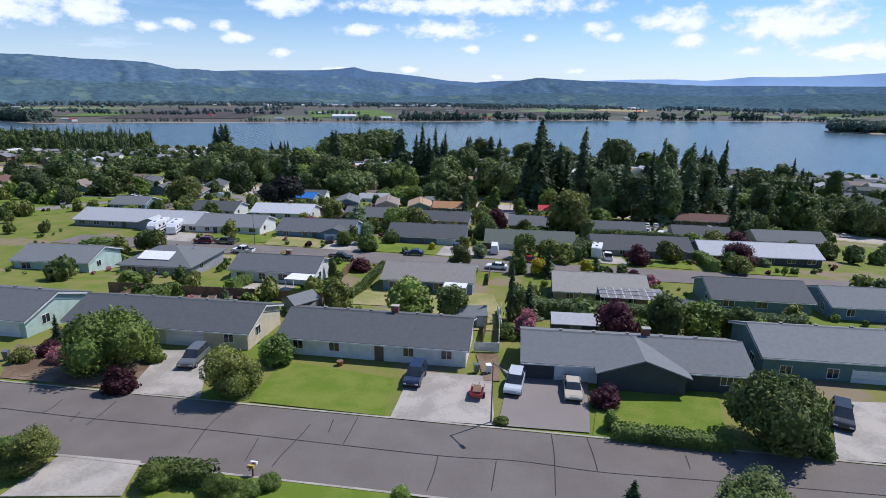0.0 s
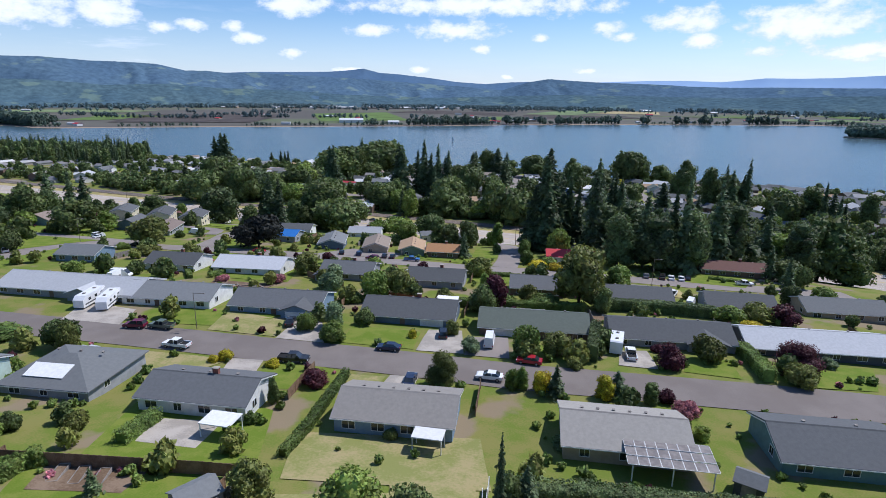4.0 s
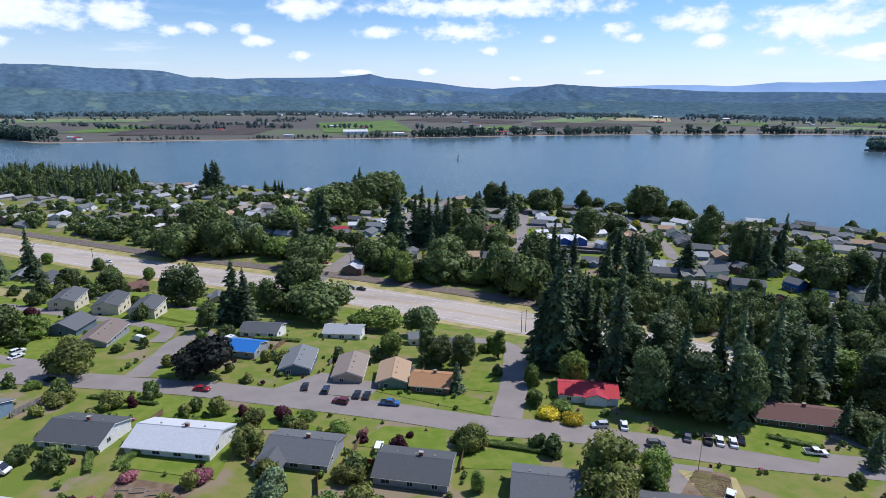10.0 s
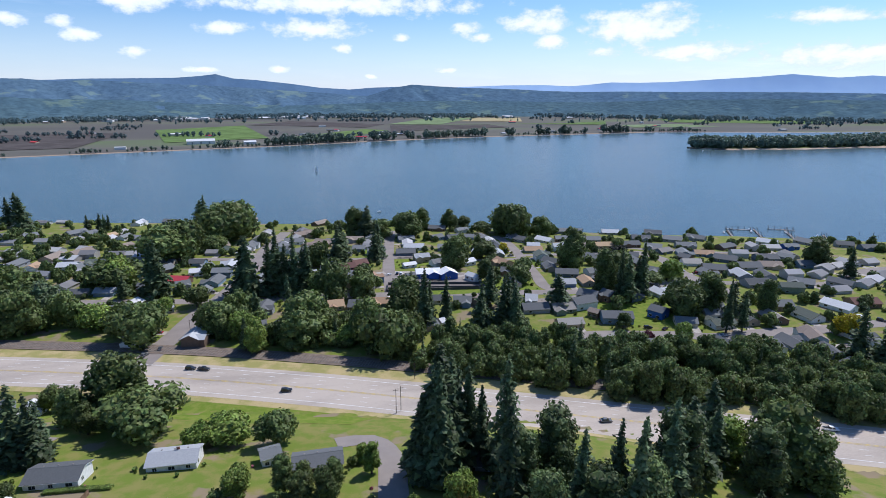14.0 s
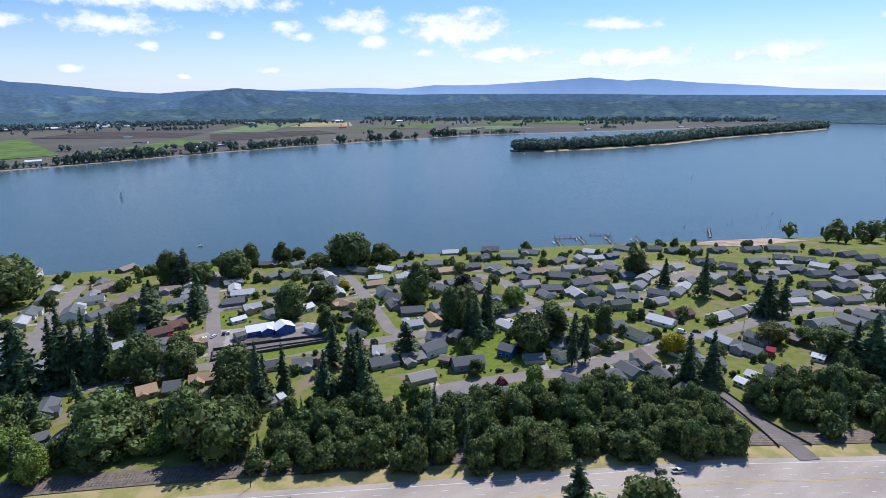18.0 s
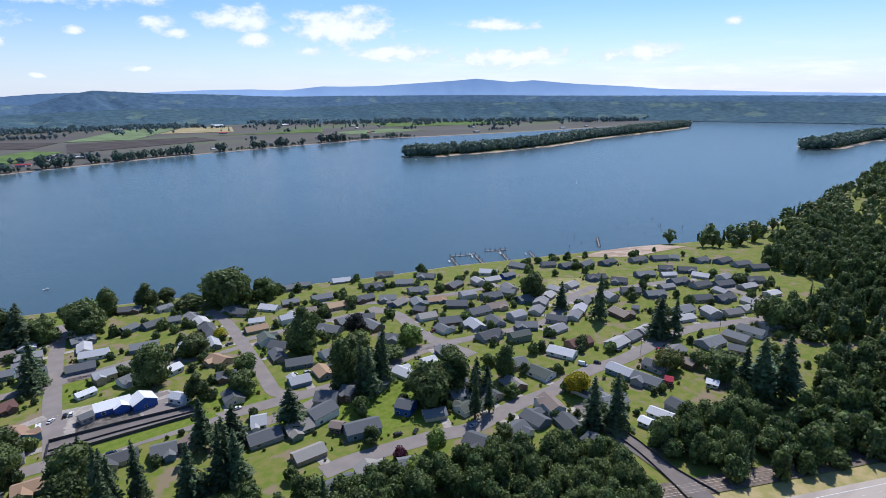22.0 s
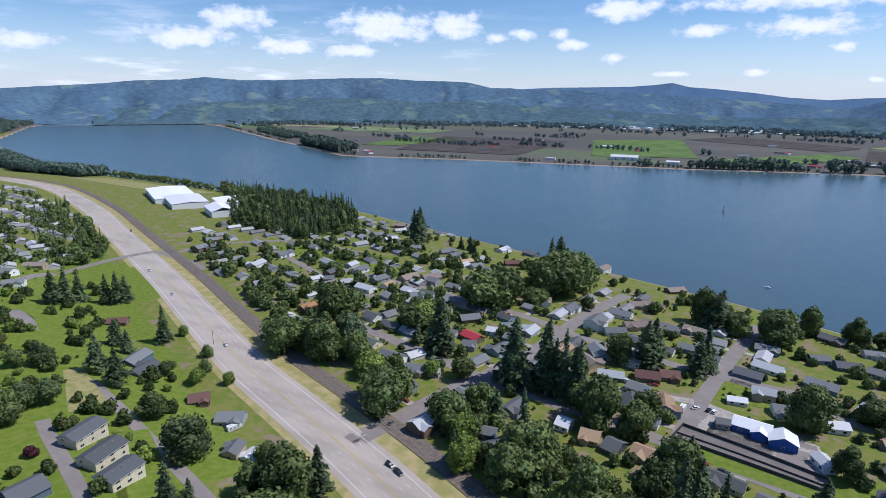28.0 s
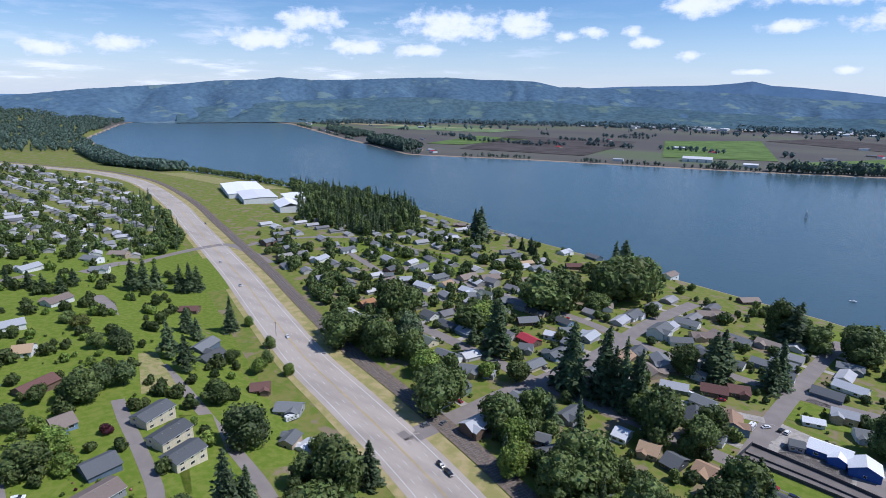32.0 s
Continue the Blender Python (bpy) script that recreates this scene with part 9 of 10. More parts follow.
fir(208.3, 430.4, 39.8, 4.9)
fir(193.0, 421.0, 32.1, 6.7)
fir(62.5, 403.7, 36.1, 5.7)
fir(76.2, 412.5, 29.1, 4.7)
fir(66.9, 411.6, 26.4, 4.2)
fir(-10.3, 425.4, 31.0, 4.5)
fir(108.3, 401.3, 31.8, 7.5)
fir(93.1, 399.7, 26.6, 6.3)
fir(-29.9, 394.4, 18.3, 3.5)
fir(-209.6, 735.1, 17.9, 3.5)
fir(-205.8, 735.9, 18.0, 3.5)
fir(-236.2, 528.4, 16.1, 5.7)
fir(-116.0, 492.4, 14.6, 5.0)
broad_tree(214.9, 393.8, 20.7, 12.5, 'leaf', 1)
broad_tree(232.4, 396.8, 25.0, 9.7, 'leaf', 1)
broad_tree(187.3, 440.3, 31.3, 8.1, 'leaf')
broad_tree(245.8, 460.0, 15.0, 6.6, 'leaf_bright')
broad_tree(385.4, 476.1, 23.1, 9.3, 'leaf')
broad_tree(282.2, 350.9, 13.8, 8.0, 'leaf_yellow')
broad_tree(264.5, 388.5, 21.9, 6.6, 'leaf')
broad_tree(361.1, 308.4, 17.5, 9.5, 'leaf')
broad_tree(463.9, 321.3, 22.9, 13.7, 'leaf')
broad_tree(347.3, 333.2, 12.9, 9.4, 'leaf_olive')
broad_tree(333.0, 387.1, 8.4, 5.9, 'leaf')
broad_tree(550.7, 381.8, 8.3, 7.9, 'leaf')
broad_tree(365.1, 323.5, 9.9, 7.3, 'leaf')
broad_tree(174.5, 365.6, 6.2, 4.1, 'leaf_plum')
broad_tree(170.1, 383.8, 9.6, 4.3, 'leaf')
broad_tree(219.9, 344.7, 9.7, 5.1, 'leaf')
broad_tree(174.7, 352.4, 7.6, 6.6, 'leaf_bright')
broad_tree(189.8, 358.2, 12.5, 5.6, 'leaf_bright')
fir(222.6, 368.0, 31.7, 3.7)
fir(232.1, 367.6, 23.9, 3.4)
fir(190.5, 425.4, 35.4, 4.9)
fir(381.9, 443.2, 23.4, 6.3)
fir(383.2, 408.9, 36.2, 6.6)
fir(386.2, 362.5, 29.6, 8.6)
fir(393.4, 355.5, 29.6, 5.7)
fir(260.6, 324.0, 29.4, 6.6)
fir(268.7, 316.5, 31.0, 7.2)
fir(351.5, 283.6, 36.8, 10.5)
fir(360.2, 275.4, 38.5, 10.5)
fir(352.8, 292.3, 28.1, 7.4)
fir(105.8, 399.1, 31.4, 4.9)
fir(110.9, 394.4, 28.6, 5.6)
fir(66.4, 434.6, 17.5, 5.1)
fir(60.6, 440.0, 23.2, 6.4)
broad_tree(-67.2, 330.7, 28.0, 12.3, 'leaf', 1)
broad_tree(-72.4, 315.4, 12.5, 4.3, 'leaf')
fir(-83.1, 294.8, 27.5, 6.3)
fir(-67.5, 349.0, 21.6, 5.9)

# by the western lanes
broad_tree(-189.1, 260.7, 12, 6, 'leaf_dark')
broad_tree(-150.1, 255.5, 15, 8.5, 'leaf')
broad_tree(-159.5, 266.9, 12, 6, 'leaf_bright')
broad_tree(-197.7, 290.2, 17, 9, 'leaf')
broad_tree(-205.8, 302.2, 14, 7, 'leaf_dark')
broad_tree(-202.4, 310.6, 14, 6, 'leaf_dark')
broad_tree(-120.8, 326.6, 20, 10, 'leaf_dark')
broad_tree(-162.6, 336.6, 13, 7, 'leaf')
broad_tree(-251.4, 329.8, 13, 7, 'leaf_dark')
broad_tree(-256.2, 318.7, 10, 5, 'leaf')
broad_tree(-187.2, 377.0, 9, 5, 'leaf_bright')
broad_tree(-208.6, 374.0, 9, 5, 'leaf')
broad_tree(-207.6, 276.1, 9, 5, 'leaf')
broad_tree(-202.6, 285.4, 9, 5, 'leaf')
broad_tree(-175.0, 241.3, 9, 4.5, 'leaf_dark')
broad_tree(-142.5, 210.8, 7, 4.5, 'leaf')
broad_tree(-97.3, 348.2, 12, 6, 'leaf')
broad_tree(-118.4, 247.7, 8, 4, 'leaf_olive')
broad_tree(-300.2, 291.5, 7, 4, 'leaf')
broad_tree(-293.1, 324.4, 9, 6, 'leaf_olive')
broad_tree(-309.0, 322.9, 8, 5, 'leaf')
broad_tree(-201.3, 243.0, 6, 3, 'leaf_grey')
broad_tree(-172.1, 387.1, 7, 4, 'leaf_bright')
broad_tree(-195.3, 388.4, 8, 4, 'leaf')
broad_tree(-162.1, 286.4, 5, 3, 'leaf_plum')
broad_tree(-143.4, 264.8, 9, 4.5, 'leaf_bright')
broad_tree(-251.9, 413.5, 7, 4, 'leaf_bright')
broad_tree(-211.7, 401.5, 8, 4, 'leaf')
fir(-255.2, 266.5, 14, 4)
fir(-235.6, 264.4, 14, 4)
fir(-275.5, 274.7, 13, 4)
fir(-215.3, 259.0, 10, 3.6)
fir(-227.4, 345.7, 24, 6)
fir(-205.8, 344.3, 22, 6)
fir(-253.3, 400.3, 26, 6)
fir(-265.2, 375.8, 18, 6)
fir(-249.7, 374.2, 16, 5)
fir(-364.2, 385.7, 26, 7)
fir(-366.3, 395.4, 28, 7)
fir(-369.5, 405.8, 24, 6)
fir(-354.5, 417.9, 24, 6)
fir(-348.4, 422.8, 26, 6)
fir(-347.3, 428.6, 22, 6)
fir(-85.2, 297.2, 17, 4.5)
fir(-87.6, 295.2, 14, 4)
fir(-83.4, 301.0, 14, 4)
fir(-395.8, 328.0, 14, 5)
fir(-380.1, 332.0, 15, 5)
fir(-374.1, 340.9, 15, 5)
fir(-406.6, 318.3, 14, 5)
fir(-387.7, 354.1, 14, 5)
fir(-284.2, 256.9, 9, 3)

# woods
grove(((46, 357), (135, 308), (220, 268), (249, 297), (214, 334), (140, 366), (73, 391)), 8.0, 10, 17, 0.08, 'leaf', True)
grove(((-53, 414), (48, 370), (62, 395), (-3, 439)), 9.2, 9, 15, 0.1, 'leaf', True)
grove(((286, 252), (321, 232), (369, 209), (414, 186), (531, 219), (492, 256), (417, 274), (336, 260)), 8.6, 12, 20, 0.15, 'leaf')
grove(((206, 335), (236, 321), (252, 318), (244, 292), (238, 274), (222, 268), (193, 300)), 7.6, 10, 16, 0.1, 'leaf', True)
grove(((266, 298), (276, 255), (318, 254), (347, 286), (297, 297)), 8.6, 12, 18, 0.1, 'leaf', True)
grove(((470, 278), (511, 238), (608, 211), (683, 273), (583, 321), (494, 321), (450, 296)), 10.3, 14, 23, 0.3, 'leaf')
grove(((618, 389), (603, 327), (708, 278), (827, 350), (977, 447), (677, 407)), 10.3, 16, 23, 0.12, 'leaf')
grove(((-512, 661), (-386, 662), (-371, 734), (-483, 855), (-628, 920), (-797, 957), (-855, 906)), 9.5, 13, 25, 0.6, 'needle')
grove(((-391.2, 224.8), (-363.6, 280.1), (-505.4, 302.9), (-565.2, 282.8), (-528.5, 232.4)), 9.0, 10, 16, 0.3, 'leaf')
grove(((-279.8, 216.8), (-262.8, 252.4), (-299.4, 257.2), (-306.1, 218.7)), 5.5, 7, 10, 0.95, 'needle')
grove(((-694, 336), (-757, 409), (-480, 339), (-490, 304)), 19, 8, 14, 0.35, 'leaf')
grove(((-729, 422), (-728, 507), (-509, 424), (-494, 362)), 19, 8, 13, 0.3, 'leaf')
grove(((-768, 534), (-840, 614), (-541, 519), (-463, 476), (-493, 433)), 14, 9, 17, 0.5, 'leaf')

# ---------------------------------------------------------------- yards: shrubs and small trees between the houses
def free(x, y, room=1.5):
    return all((x - a) ** 2 + (y - b) ** 2 > (c + room) ** 2 for a, b, c in HOUSES if abs(x - a) < 20) and all((x - a) ** 2 + (y - b) ** 2 > (c + room * .6) ** 2 for a, b, c in ROAD_SPOTS if abs(x - a) < 15) and not any(inside(q, x, y) for q in HARD)


def yard_plants(name, label, poly, count, low, high, leaf, seed, far=False, hug=0.0):
    rng = random.Random(seed)
    poly = list(poly)
    x0, x1 = min(p[0] for p in poly), max(p[0] for p in poly)
    y0, y1 = min(p[1] for p in poly), max(p[1] for p in poly)
    spots = []
    for _ in range(count * (11 if hug else 6)):
        x, y = rng.uniform(x0, x1), rng.uniform(y0, y1)
        if len(spots) < count and inside(poly, x, y) and free(x, y, .5) and not (hug and free(x, y, hug)) and float(lie(x, y)) > RIVER + .8:
            h = rng.uniform(low, high)
            spots.append((x, y, h, h * rng.uniform(.45, .65), False))
    if far:
        forest(name, label, [s[:2] for s in spots], leaf, .2, seed, low, high)
    else:
        bulk_trees(name, label, spots, M[leaf], seed)


M["wall_far"] = surface("wall_far", (0.5, 0.49, 0.46), (0.36, 0.34, 0.31), 30, 1, 0.8, island=0.3)
M["roof_far"] = surface("roof_far", (0.27, 0.27, 0.28), (0.36, 0.35, 0.34), 60, 1, 0.9, island=0.55)


TOWN_RNG = random.Random(83)
TOWN_ROOFS = ("charcoal", "charcoal", "grey", "grey", "grey", "brown", "moss", "light", "green", "charcoal", "tan")
TOWN_WALLS = ("white", "white", "cream", "grey", "tan", "blue", "green", "brown", "slate", "white")


def town_house(px, py, rz, L, D, e=2.7, wing=0.0):
    """A small gabled house of the town, with or without a cross wing: walls, roof and a window on each front."""
    wall, roof = TOWN_RNG.choice(TOWN_WALLS), TOWN_RNG.choice(TOWN_ROOFS)
    ho = thing("house", at(px, py, rz), f"{'two-storey' if e > 4 else 'single-storey'} {wall} house with a {ROOF_WORDS[roof]} roof", "house")
    body, top = bmesh.new(), bmesh.new()
    for cx, cy, l, d, turn in ((0, 0, L, D, 0),) + (((wing, -D * .3, D * .95, L * .42, 90),) if wing else ()):
        rise = d * .24
        w = solid((-l / 2, l / 2, -d / 2, d / 2, -1.2, e))
        for s in (-1, 1):
            v = [w.verts.new(q) for q in ((s * l / 2, -d / 2, e), (s * l / 2, d / 2, e), (s * l / 2, 0, e + rise))]
            w.faces.new(v)
        for bm, into in ((w, body), (gable_roof(l, d, e, rise, .5, .16), top)):
            bm.transform(Matrix.Translation((cx, cy, .02 if turn else 0)) @ Matrix.Rotation(radians(turn), 4, "Z"))
            me = bpy.data.meshes.new("tmp"); bm.to_mesh(me); bm.free(); into.from_mesh(me); bpy.data.meshes.remove(me)
    part("wall", body, M["wall_" + wall], ho)
    part("roof", top, M["roof_" + roof], ho)
    far_window(ho, -L * .25 if wing >= 0 else L * .25, -D / 2, .95, 1.8, 1.15, 0)
    far_window(ho, L / 2, 0, .95, 1.2, 1.15, 90)


def block(V, F, I, px, py, rz, L, D, e=2.7):
    """Adds a small gabled house to lists of vertices, faces and material numbers."""
    a = radians(rz)
    z = float(lie(px, py))
    t = e + D * .22
    for sides, faces, mat in ((((-1, -1, -1), (1, -1, -1), (1, 1, -1), (-1, 1, -1), (-1, -1, e), (1, -1, e), (1, 1, e), (-1, 1, e), (-1, 0, t - .06), (1, 0, t - .06)), ((0, 1, 5, 4), (1, 2, 6, 9, 5), (2, 3, 7, 6), (3, 0, 4, 8, 7)), 0),
                              (((-1.06, -1.12, e - .16), (1.06, -1.12, e - .16), (1.06, 1.12, e - .16), (-1.06, 1.12, e - .16), (-1.06, 0, t), (1.06, 0, t)), ((0, 1, 5, 4), (2, 3, 4, 5)), 1)):
        o = len(V)
        for bx, by, bz in sides:
            u, v = bx * L / 2, by * D / 2
            V.append((px + u * math.cos(a) - v * math.sin(a), py + u * math.sin(a) + v * math.cos(a), z + bz))
        F.extend([tuple(o + k for k in f) for f in faces])
        I.extend([mat] * len(faces))


def kerbside(poly, count, seed, gap=19.0, set_back=15.0):
    """More small houses along the town's lanes, each with its drive, where there is room; past counting."""
    rng = random.Random(seed)
    poly = list(poly)
    lanes = [q for q in ROAD_SPOTS if q[2] < 8 and inside(poly, q[0], q[1])]
    V, F, I = [], [], []
    DV, DF = [], []
    made = cars = 0
    for (ax, ay, wa), (bx, by, wb) in zip(lanes, lanes[1:]):
        step = math.hypot(bx - ax, by - ay)
        if made >= count or step > 8 or step < .5 or rng.random() > .6:
            continue
        tx, ty = (bx - ax) / step, (by - ay) / step
        for side in rng.sample((-1, 1), 2):
            nx, ny = -ty * side, tx * side
            back = set_back + rng.uniform(-1, 3)
            x, y = ax + nx * back, ay + ny * back
            if not inside(poly, x, y) or not free(x, y, 6.5) or float(lie(x, y)) < RIVER + 2.5:
                continue
            rz = math.degrees(math.atan2(ty, tx)) + rng.choice((0, 0, 0, 90)) + (180 if side < 0 else 0) + 180
            L = rng.uniform(11.5, 16)
            D, e, wing = rng.uniform(8.5, 10.5), rng.choice((2.6, 2.6, 2.7, 4.6)), rng.choice((0, -L * .25, L * .25))
            if x > 330 or y > 590:
                block(V, F, I, x, y, rz, L, D, e)
            else:
                town_house(x, y, rz, L, D, e, wing)
            HOUSES.append((x, y, 7.5))
            u = rng.choice((-4.0, 4.0))
            o = len(DV)
            for p, q in ((wa - 1.5, -2.4), (wa - 1.5, 2.4), (back - 4, 2.4), (back - 4, -2.4)):
                wx, wy = ax + nx * p + tx * (u + q), ay + ny * p + ty * (u + q)
                DV.append((wx, wy, float(lie(wx, wy)) + .12))
            DF.append((o, o + 1, o + 2, o + 3))
            if rng.random() < .3 and cars < 28:
                cars += 1
                vehicle(ax + nx * (wa + 3) + tx * u, ay + ny * (wa + 3) + ty * u, math.degrees(math.atan2(ny, nx)), rng.choice(("sedan", "suv", "suv", "pickup")), rng.choice(("white", "silver", "black", "grey", "red", "navy")))
            made += 1
    tagged(new("town_houses", mesh("town_houses", V, F, [M["wall_far"], M["roof_far"]], I)), "small grey-roofed houses along the far town lanes", "houses", kind="stuff")
    tagged(new("driveways", mesh("driveways", DV, DF, M["concrete"])), "pale concrete drives to the houses", "driveways", kind="stuff")


def far_houses(name, label, poly, gap, seed, size=(13, 9)):
    """A distant suburb of small gabled houses, past counting."""
    rng = random.Random(seed)
    poly = list(poly)
    x0, x1 = min(p[0] for p in poly), max(p[0] for p in poly)
    y0, y1 = min(p[1] for p in poly), max(p[1] for p in poly)
    V, F, I = [], [], []
    y = y0
    row = 0
    while y < y1:
        x = x0
        row += 1
        while x < x1:
            px, py = x + rng.uniform(-2, 2), y + rng.uniform(-2, 2)
            if inside(poly, px, py) and free(px, py, 2):
                turn, l, d = -18 + rng.choice((0, 0, 90)) + rng.uniform(-5, 5), size[0] * rng.uniform(.8, 1.3), size[1] * rng.uniform(.85, 1.15)
                block(V, F, I, px, py, turn, l, d)
            x += gap
        y += gap * (1.25 if row % 2 else 1.7)
    tagged(new(name, mesh(name, V, F, [M["wall_far"], M["roof_far"]], I)), label, "houses", kind="stuff")


def side_fences():
    """Board fences between neighbouring gardens behind the first rows of houses."""
    rng = random.Random(17)
    rows = [q for q in HOUSES if -150 < q[0] < 150 and 50 < q[1] < 260]
    for x, y, r in rows[:34]:
        fx, fy = x + r + rng.uniform(0, 2), y + rng.uniform(1, 3)
        n = rng.uniform(9, 13)
        ex, ey = fx + n * .12, fy + n
        if free(fx, fy, -1) and free(ex, ey, -1) and free((fx + ex) / 2, (fy + ey) / 2, -1):
            fence(((fx, fy), (ex, ey)), 1.7, rng.choice(("wood_grey", "wood", "wood")))


TOWN = ((-192, 442), (77, 371), (256, 301), (422, 275), (640, 384), (614, 499), (422, 602), (192, 685), (-77, 768), (-448, 870), (-538, 614), (-384, 512))
kerbside(TOWN, 150, 61)
yard_plants("garden_shrubs", "small green garden shrubs between the houses", TOWN, 900, 1.0, 2.6, "leaf_hedge", 1, hug=4.0)
yard_plants("garden_shrubs", "olive and bright garden shrubs", TOWN, 420, 1.0, 2.8, "leaf_olive", 2, hug=4.0)
yard_plants("garden_trees", "small leafy garden trees", TOWN, 210, 4.0, 9.5, "leaf", 3)
yard_plants("garden_trees", "dark garden trees", TOWN, 150, 4.5, 11.0, "leaf_wood", 23)
yard_plants("garden_trees", "small dark garden trees close to the houses", TOWN, 240, 3.2, 7.5, "leaf_dark", 24, hug=5.0)
SLOPE = ((-166, 79), (115, 77), (141, 192), (77, 262), (-51, 288), (-179, 275))
yard_plants("garden_shrubs", "small green garden shrubs along fences", SLOPE, 420, .6, 1.9, "leaf_hedge", 4, hug=2.6)
yard_plants("garden_shrubs", "bright garden shrubs along fences", SLOPE, 200, .6, 1.6, "leaf_bright", 5, hug=2.6)
yard_plants("garden_shrubs", "pink flowering garden shrubs", SLOPE, 40, .6, 1.3, "leaf_pink", 6, hug=2.6)
yard_plants("garden_shrubs", "purple-leaved garden shrubs", SLOPE, 70, .7, 1.8, "leaf_plum", 7, hug=2.6)
yard_plants("garden_trees", "small olive garden trees", SLOPE, 60, 3.0, 5.5, "leaf_olive", 27)
yard_plants("garden_trees", "small leafy garden trees", SLOPE, 60, 3.2, 6.5, "leaf", 28)
side_fences()
WESTSIDE = ((-422, 256), (-141, 166), (-115, 307), (-192, 371), (-538, 474), (-538, 358))
yard_plants("garden_trees", "leafy garden trees by the lanes", WESTSIDE, 150, 4.0, 10.0, "leaf", 8)
yard_plants("garden_trees", "bright green garden trees by the lanes", WESTSIDE, 70, 3.2, 8.0, "leaf_bright", 18)
patch("lawn", ((-430, 262), (-130, 172), (-95, 340), (-330, 428)), M["lawn"], .07, "mown green lawns between the lanes and the highway", "lawn", cells=70)
patch("lawn", ((-600, 330), (-430, 262), (-330, 428), (-560, 520)), M["lawn"], .07, "green meadows beside the highway", "lawn", cells=60)
yard_plants("garden_shrubs", "green garden shrubs by the lanes", WESTSIDE, 130, 1.0, 2.5, "leaf_hedge", 9)


# ---------------------------------------------------------------- the far suburb downstream
WESTTOWN = ((-430, 545), (-300, 500), (-130, 440), (-60, 470), (-60, 600), (-180, 720), (-330, 740))
far_houses("town_houses", "small grey-roofed houses among the trees of the town", WESTTOWN, 27, 19, (13, 9.5))
yard_plants("town_trees", "leafy trees among the town houses", WESTTOWN, 150, 5, 12, "leaf_wood", 33)
yard_plants("garden_shrubs", "green garden shrubs among the town houses", WESTTOWN, 160, 1.0, 2.6, "leaf_hedge", 34)
RAILSIDE = ((-430, 548), (-290, 492), (-180, 452), (-70, 420), (-20, 402), (-12, 424), (-60, 446), (-170, 478), (-280, 520), (-420, 575))
yard_plants("railway_trees", "dark tree belt along the railway", RAILSIDE, 110, 6, 13, "leaf_wood", 35)
yard_plants("railway_shrubs", "bright thicket along the railway", RAILSIDE, 90, 1.2, 2.9, "leaf_bright", 36)
SUBURB = ((-512, 288), (-666, 218), (-1152, 192), (-1664, 333), (-1702, 520), (-1290, 615), (-980, 630), (-750, 575), (-576, 510), (-470, 450))
far_houses("far_suburb", "distant suburb of small grey and white houses", SUBURB, 21, 12, (14, 10))
far_houses("far_suburb", "small houses beyond the playing field", ((-538, 602), (-422, 582), (-307, 717), (-269, 819), (-422, 845), (-512, 717)), 22, 13)
far_houses("far_suburb", "small houses on the slope west of the lane", ((-422, 141), (-256, 77), (-243, 192), (-422, 243)), 26, 14)
yard_plants("suburb_trees", "leafy trees among the distant houses", SUBURB, 700, 4, 11, "leaf", 15, True)
yard_plants("suburb_trees", "dark trees among the distant houses", SUBURB, 320, 6, 15, "leaf_wood", 16, True)


# ---------------------------------------------------------------- woods and islands down and up the river
def scatter_line(pts, depth, gap, seed, gaps=0.0, run=60):
    """Spots along a line, in a belt of the given depth, with open stretches."""
    rng = random.Random(seed)
    out = []
    keep, left = True, run
    for q in curve_points(pts, gap):
        left -= gap
        if left < 0:
            keep = rng.random() > gaps
            left = rng.uniform(.5, 1.5) * run
        if keep:
            for _ in range(max(1, int(depth / gap))):
                out.append((q.x + rng.uniform(-gap, gap) * .5, q.y + rng.uniform(0, depth)))
    return out


def far_bank(off, x0, x1):
    return [(x, float(np.interp(x, FAR_X, FAR_Y)) + off) for x in np.linspace(x0, x1, max(3, int((x1 - x0) / 75)))]


# leaves over the river, tinted blue for haze, the farther ones more
M["leaf_haze"] = leafy("leaf_haze", (0.115, 0.165, 0.12), 0.3)
M["leaf_haze_more"] = leafy("leaf_haze_more", (0.12, 0.18, 0.18), 0.2)
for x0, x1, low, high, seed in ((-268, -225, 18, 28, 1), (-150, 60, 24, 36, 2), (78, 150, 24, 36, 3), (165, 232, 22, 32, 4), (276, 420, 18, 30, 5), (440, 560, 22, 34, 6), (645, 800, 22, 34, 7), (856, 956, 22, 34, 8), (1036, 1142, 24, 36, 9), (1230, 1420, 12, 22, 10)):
    forest("far_bank_grove", "grove of tall cottonwoods on the far river bank", scatter_line(far_bank(16, x0, x1), 15, 8.0, seed, .12, 30), "leaf_haze", .1, seed, low * .65, high)
forest("far_bank_trees", "low willows along the far river bank", scatter_line(far_bank(12, -560, 1500), 12, 11, 1, .5, 50), "leaf_haze", 0, 1, 6, 13)
forest("far_bank_trees", "willows on the far river bank", scatter_line(far_bank(14, -2560, -560), 14, 10, 2, .6, 80), "leaf_haze", 0, 2, 6, 14)
forest("far_bank_wood", "wood on the point of the far bank", scatter_line(far_bank(22, -1420, -1130), 85, 8, 3), "leaf_haze", 0, 3, 20, 32)
forest("far_bank_wood", "wood beside the far landing", scatter_line(far_bank(60, -2100, -1640), 120, 14, 13), "leaf_haze", 0, 14, 12, 22)
rng_far = random.Random(4)
spots = []
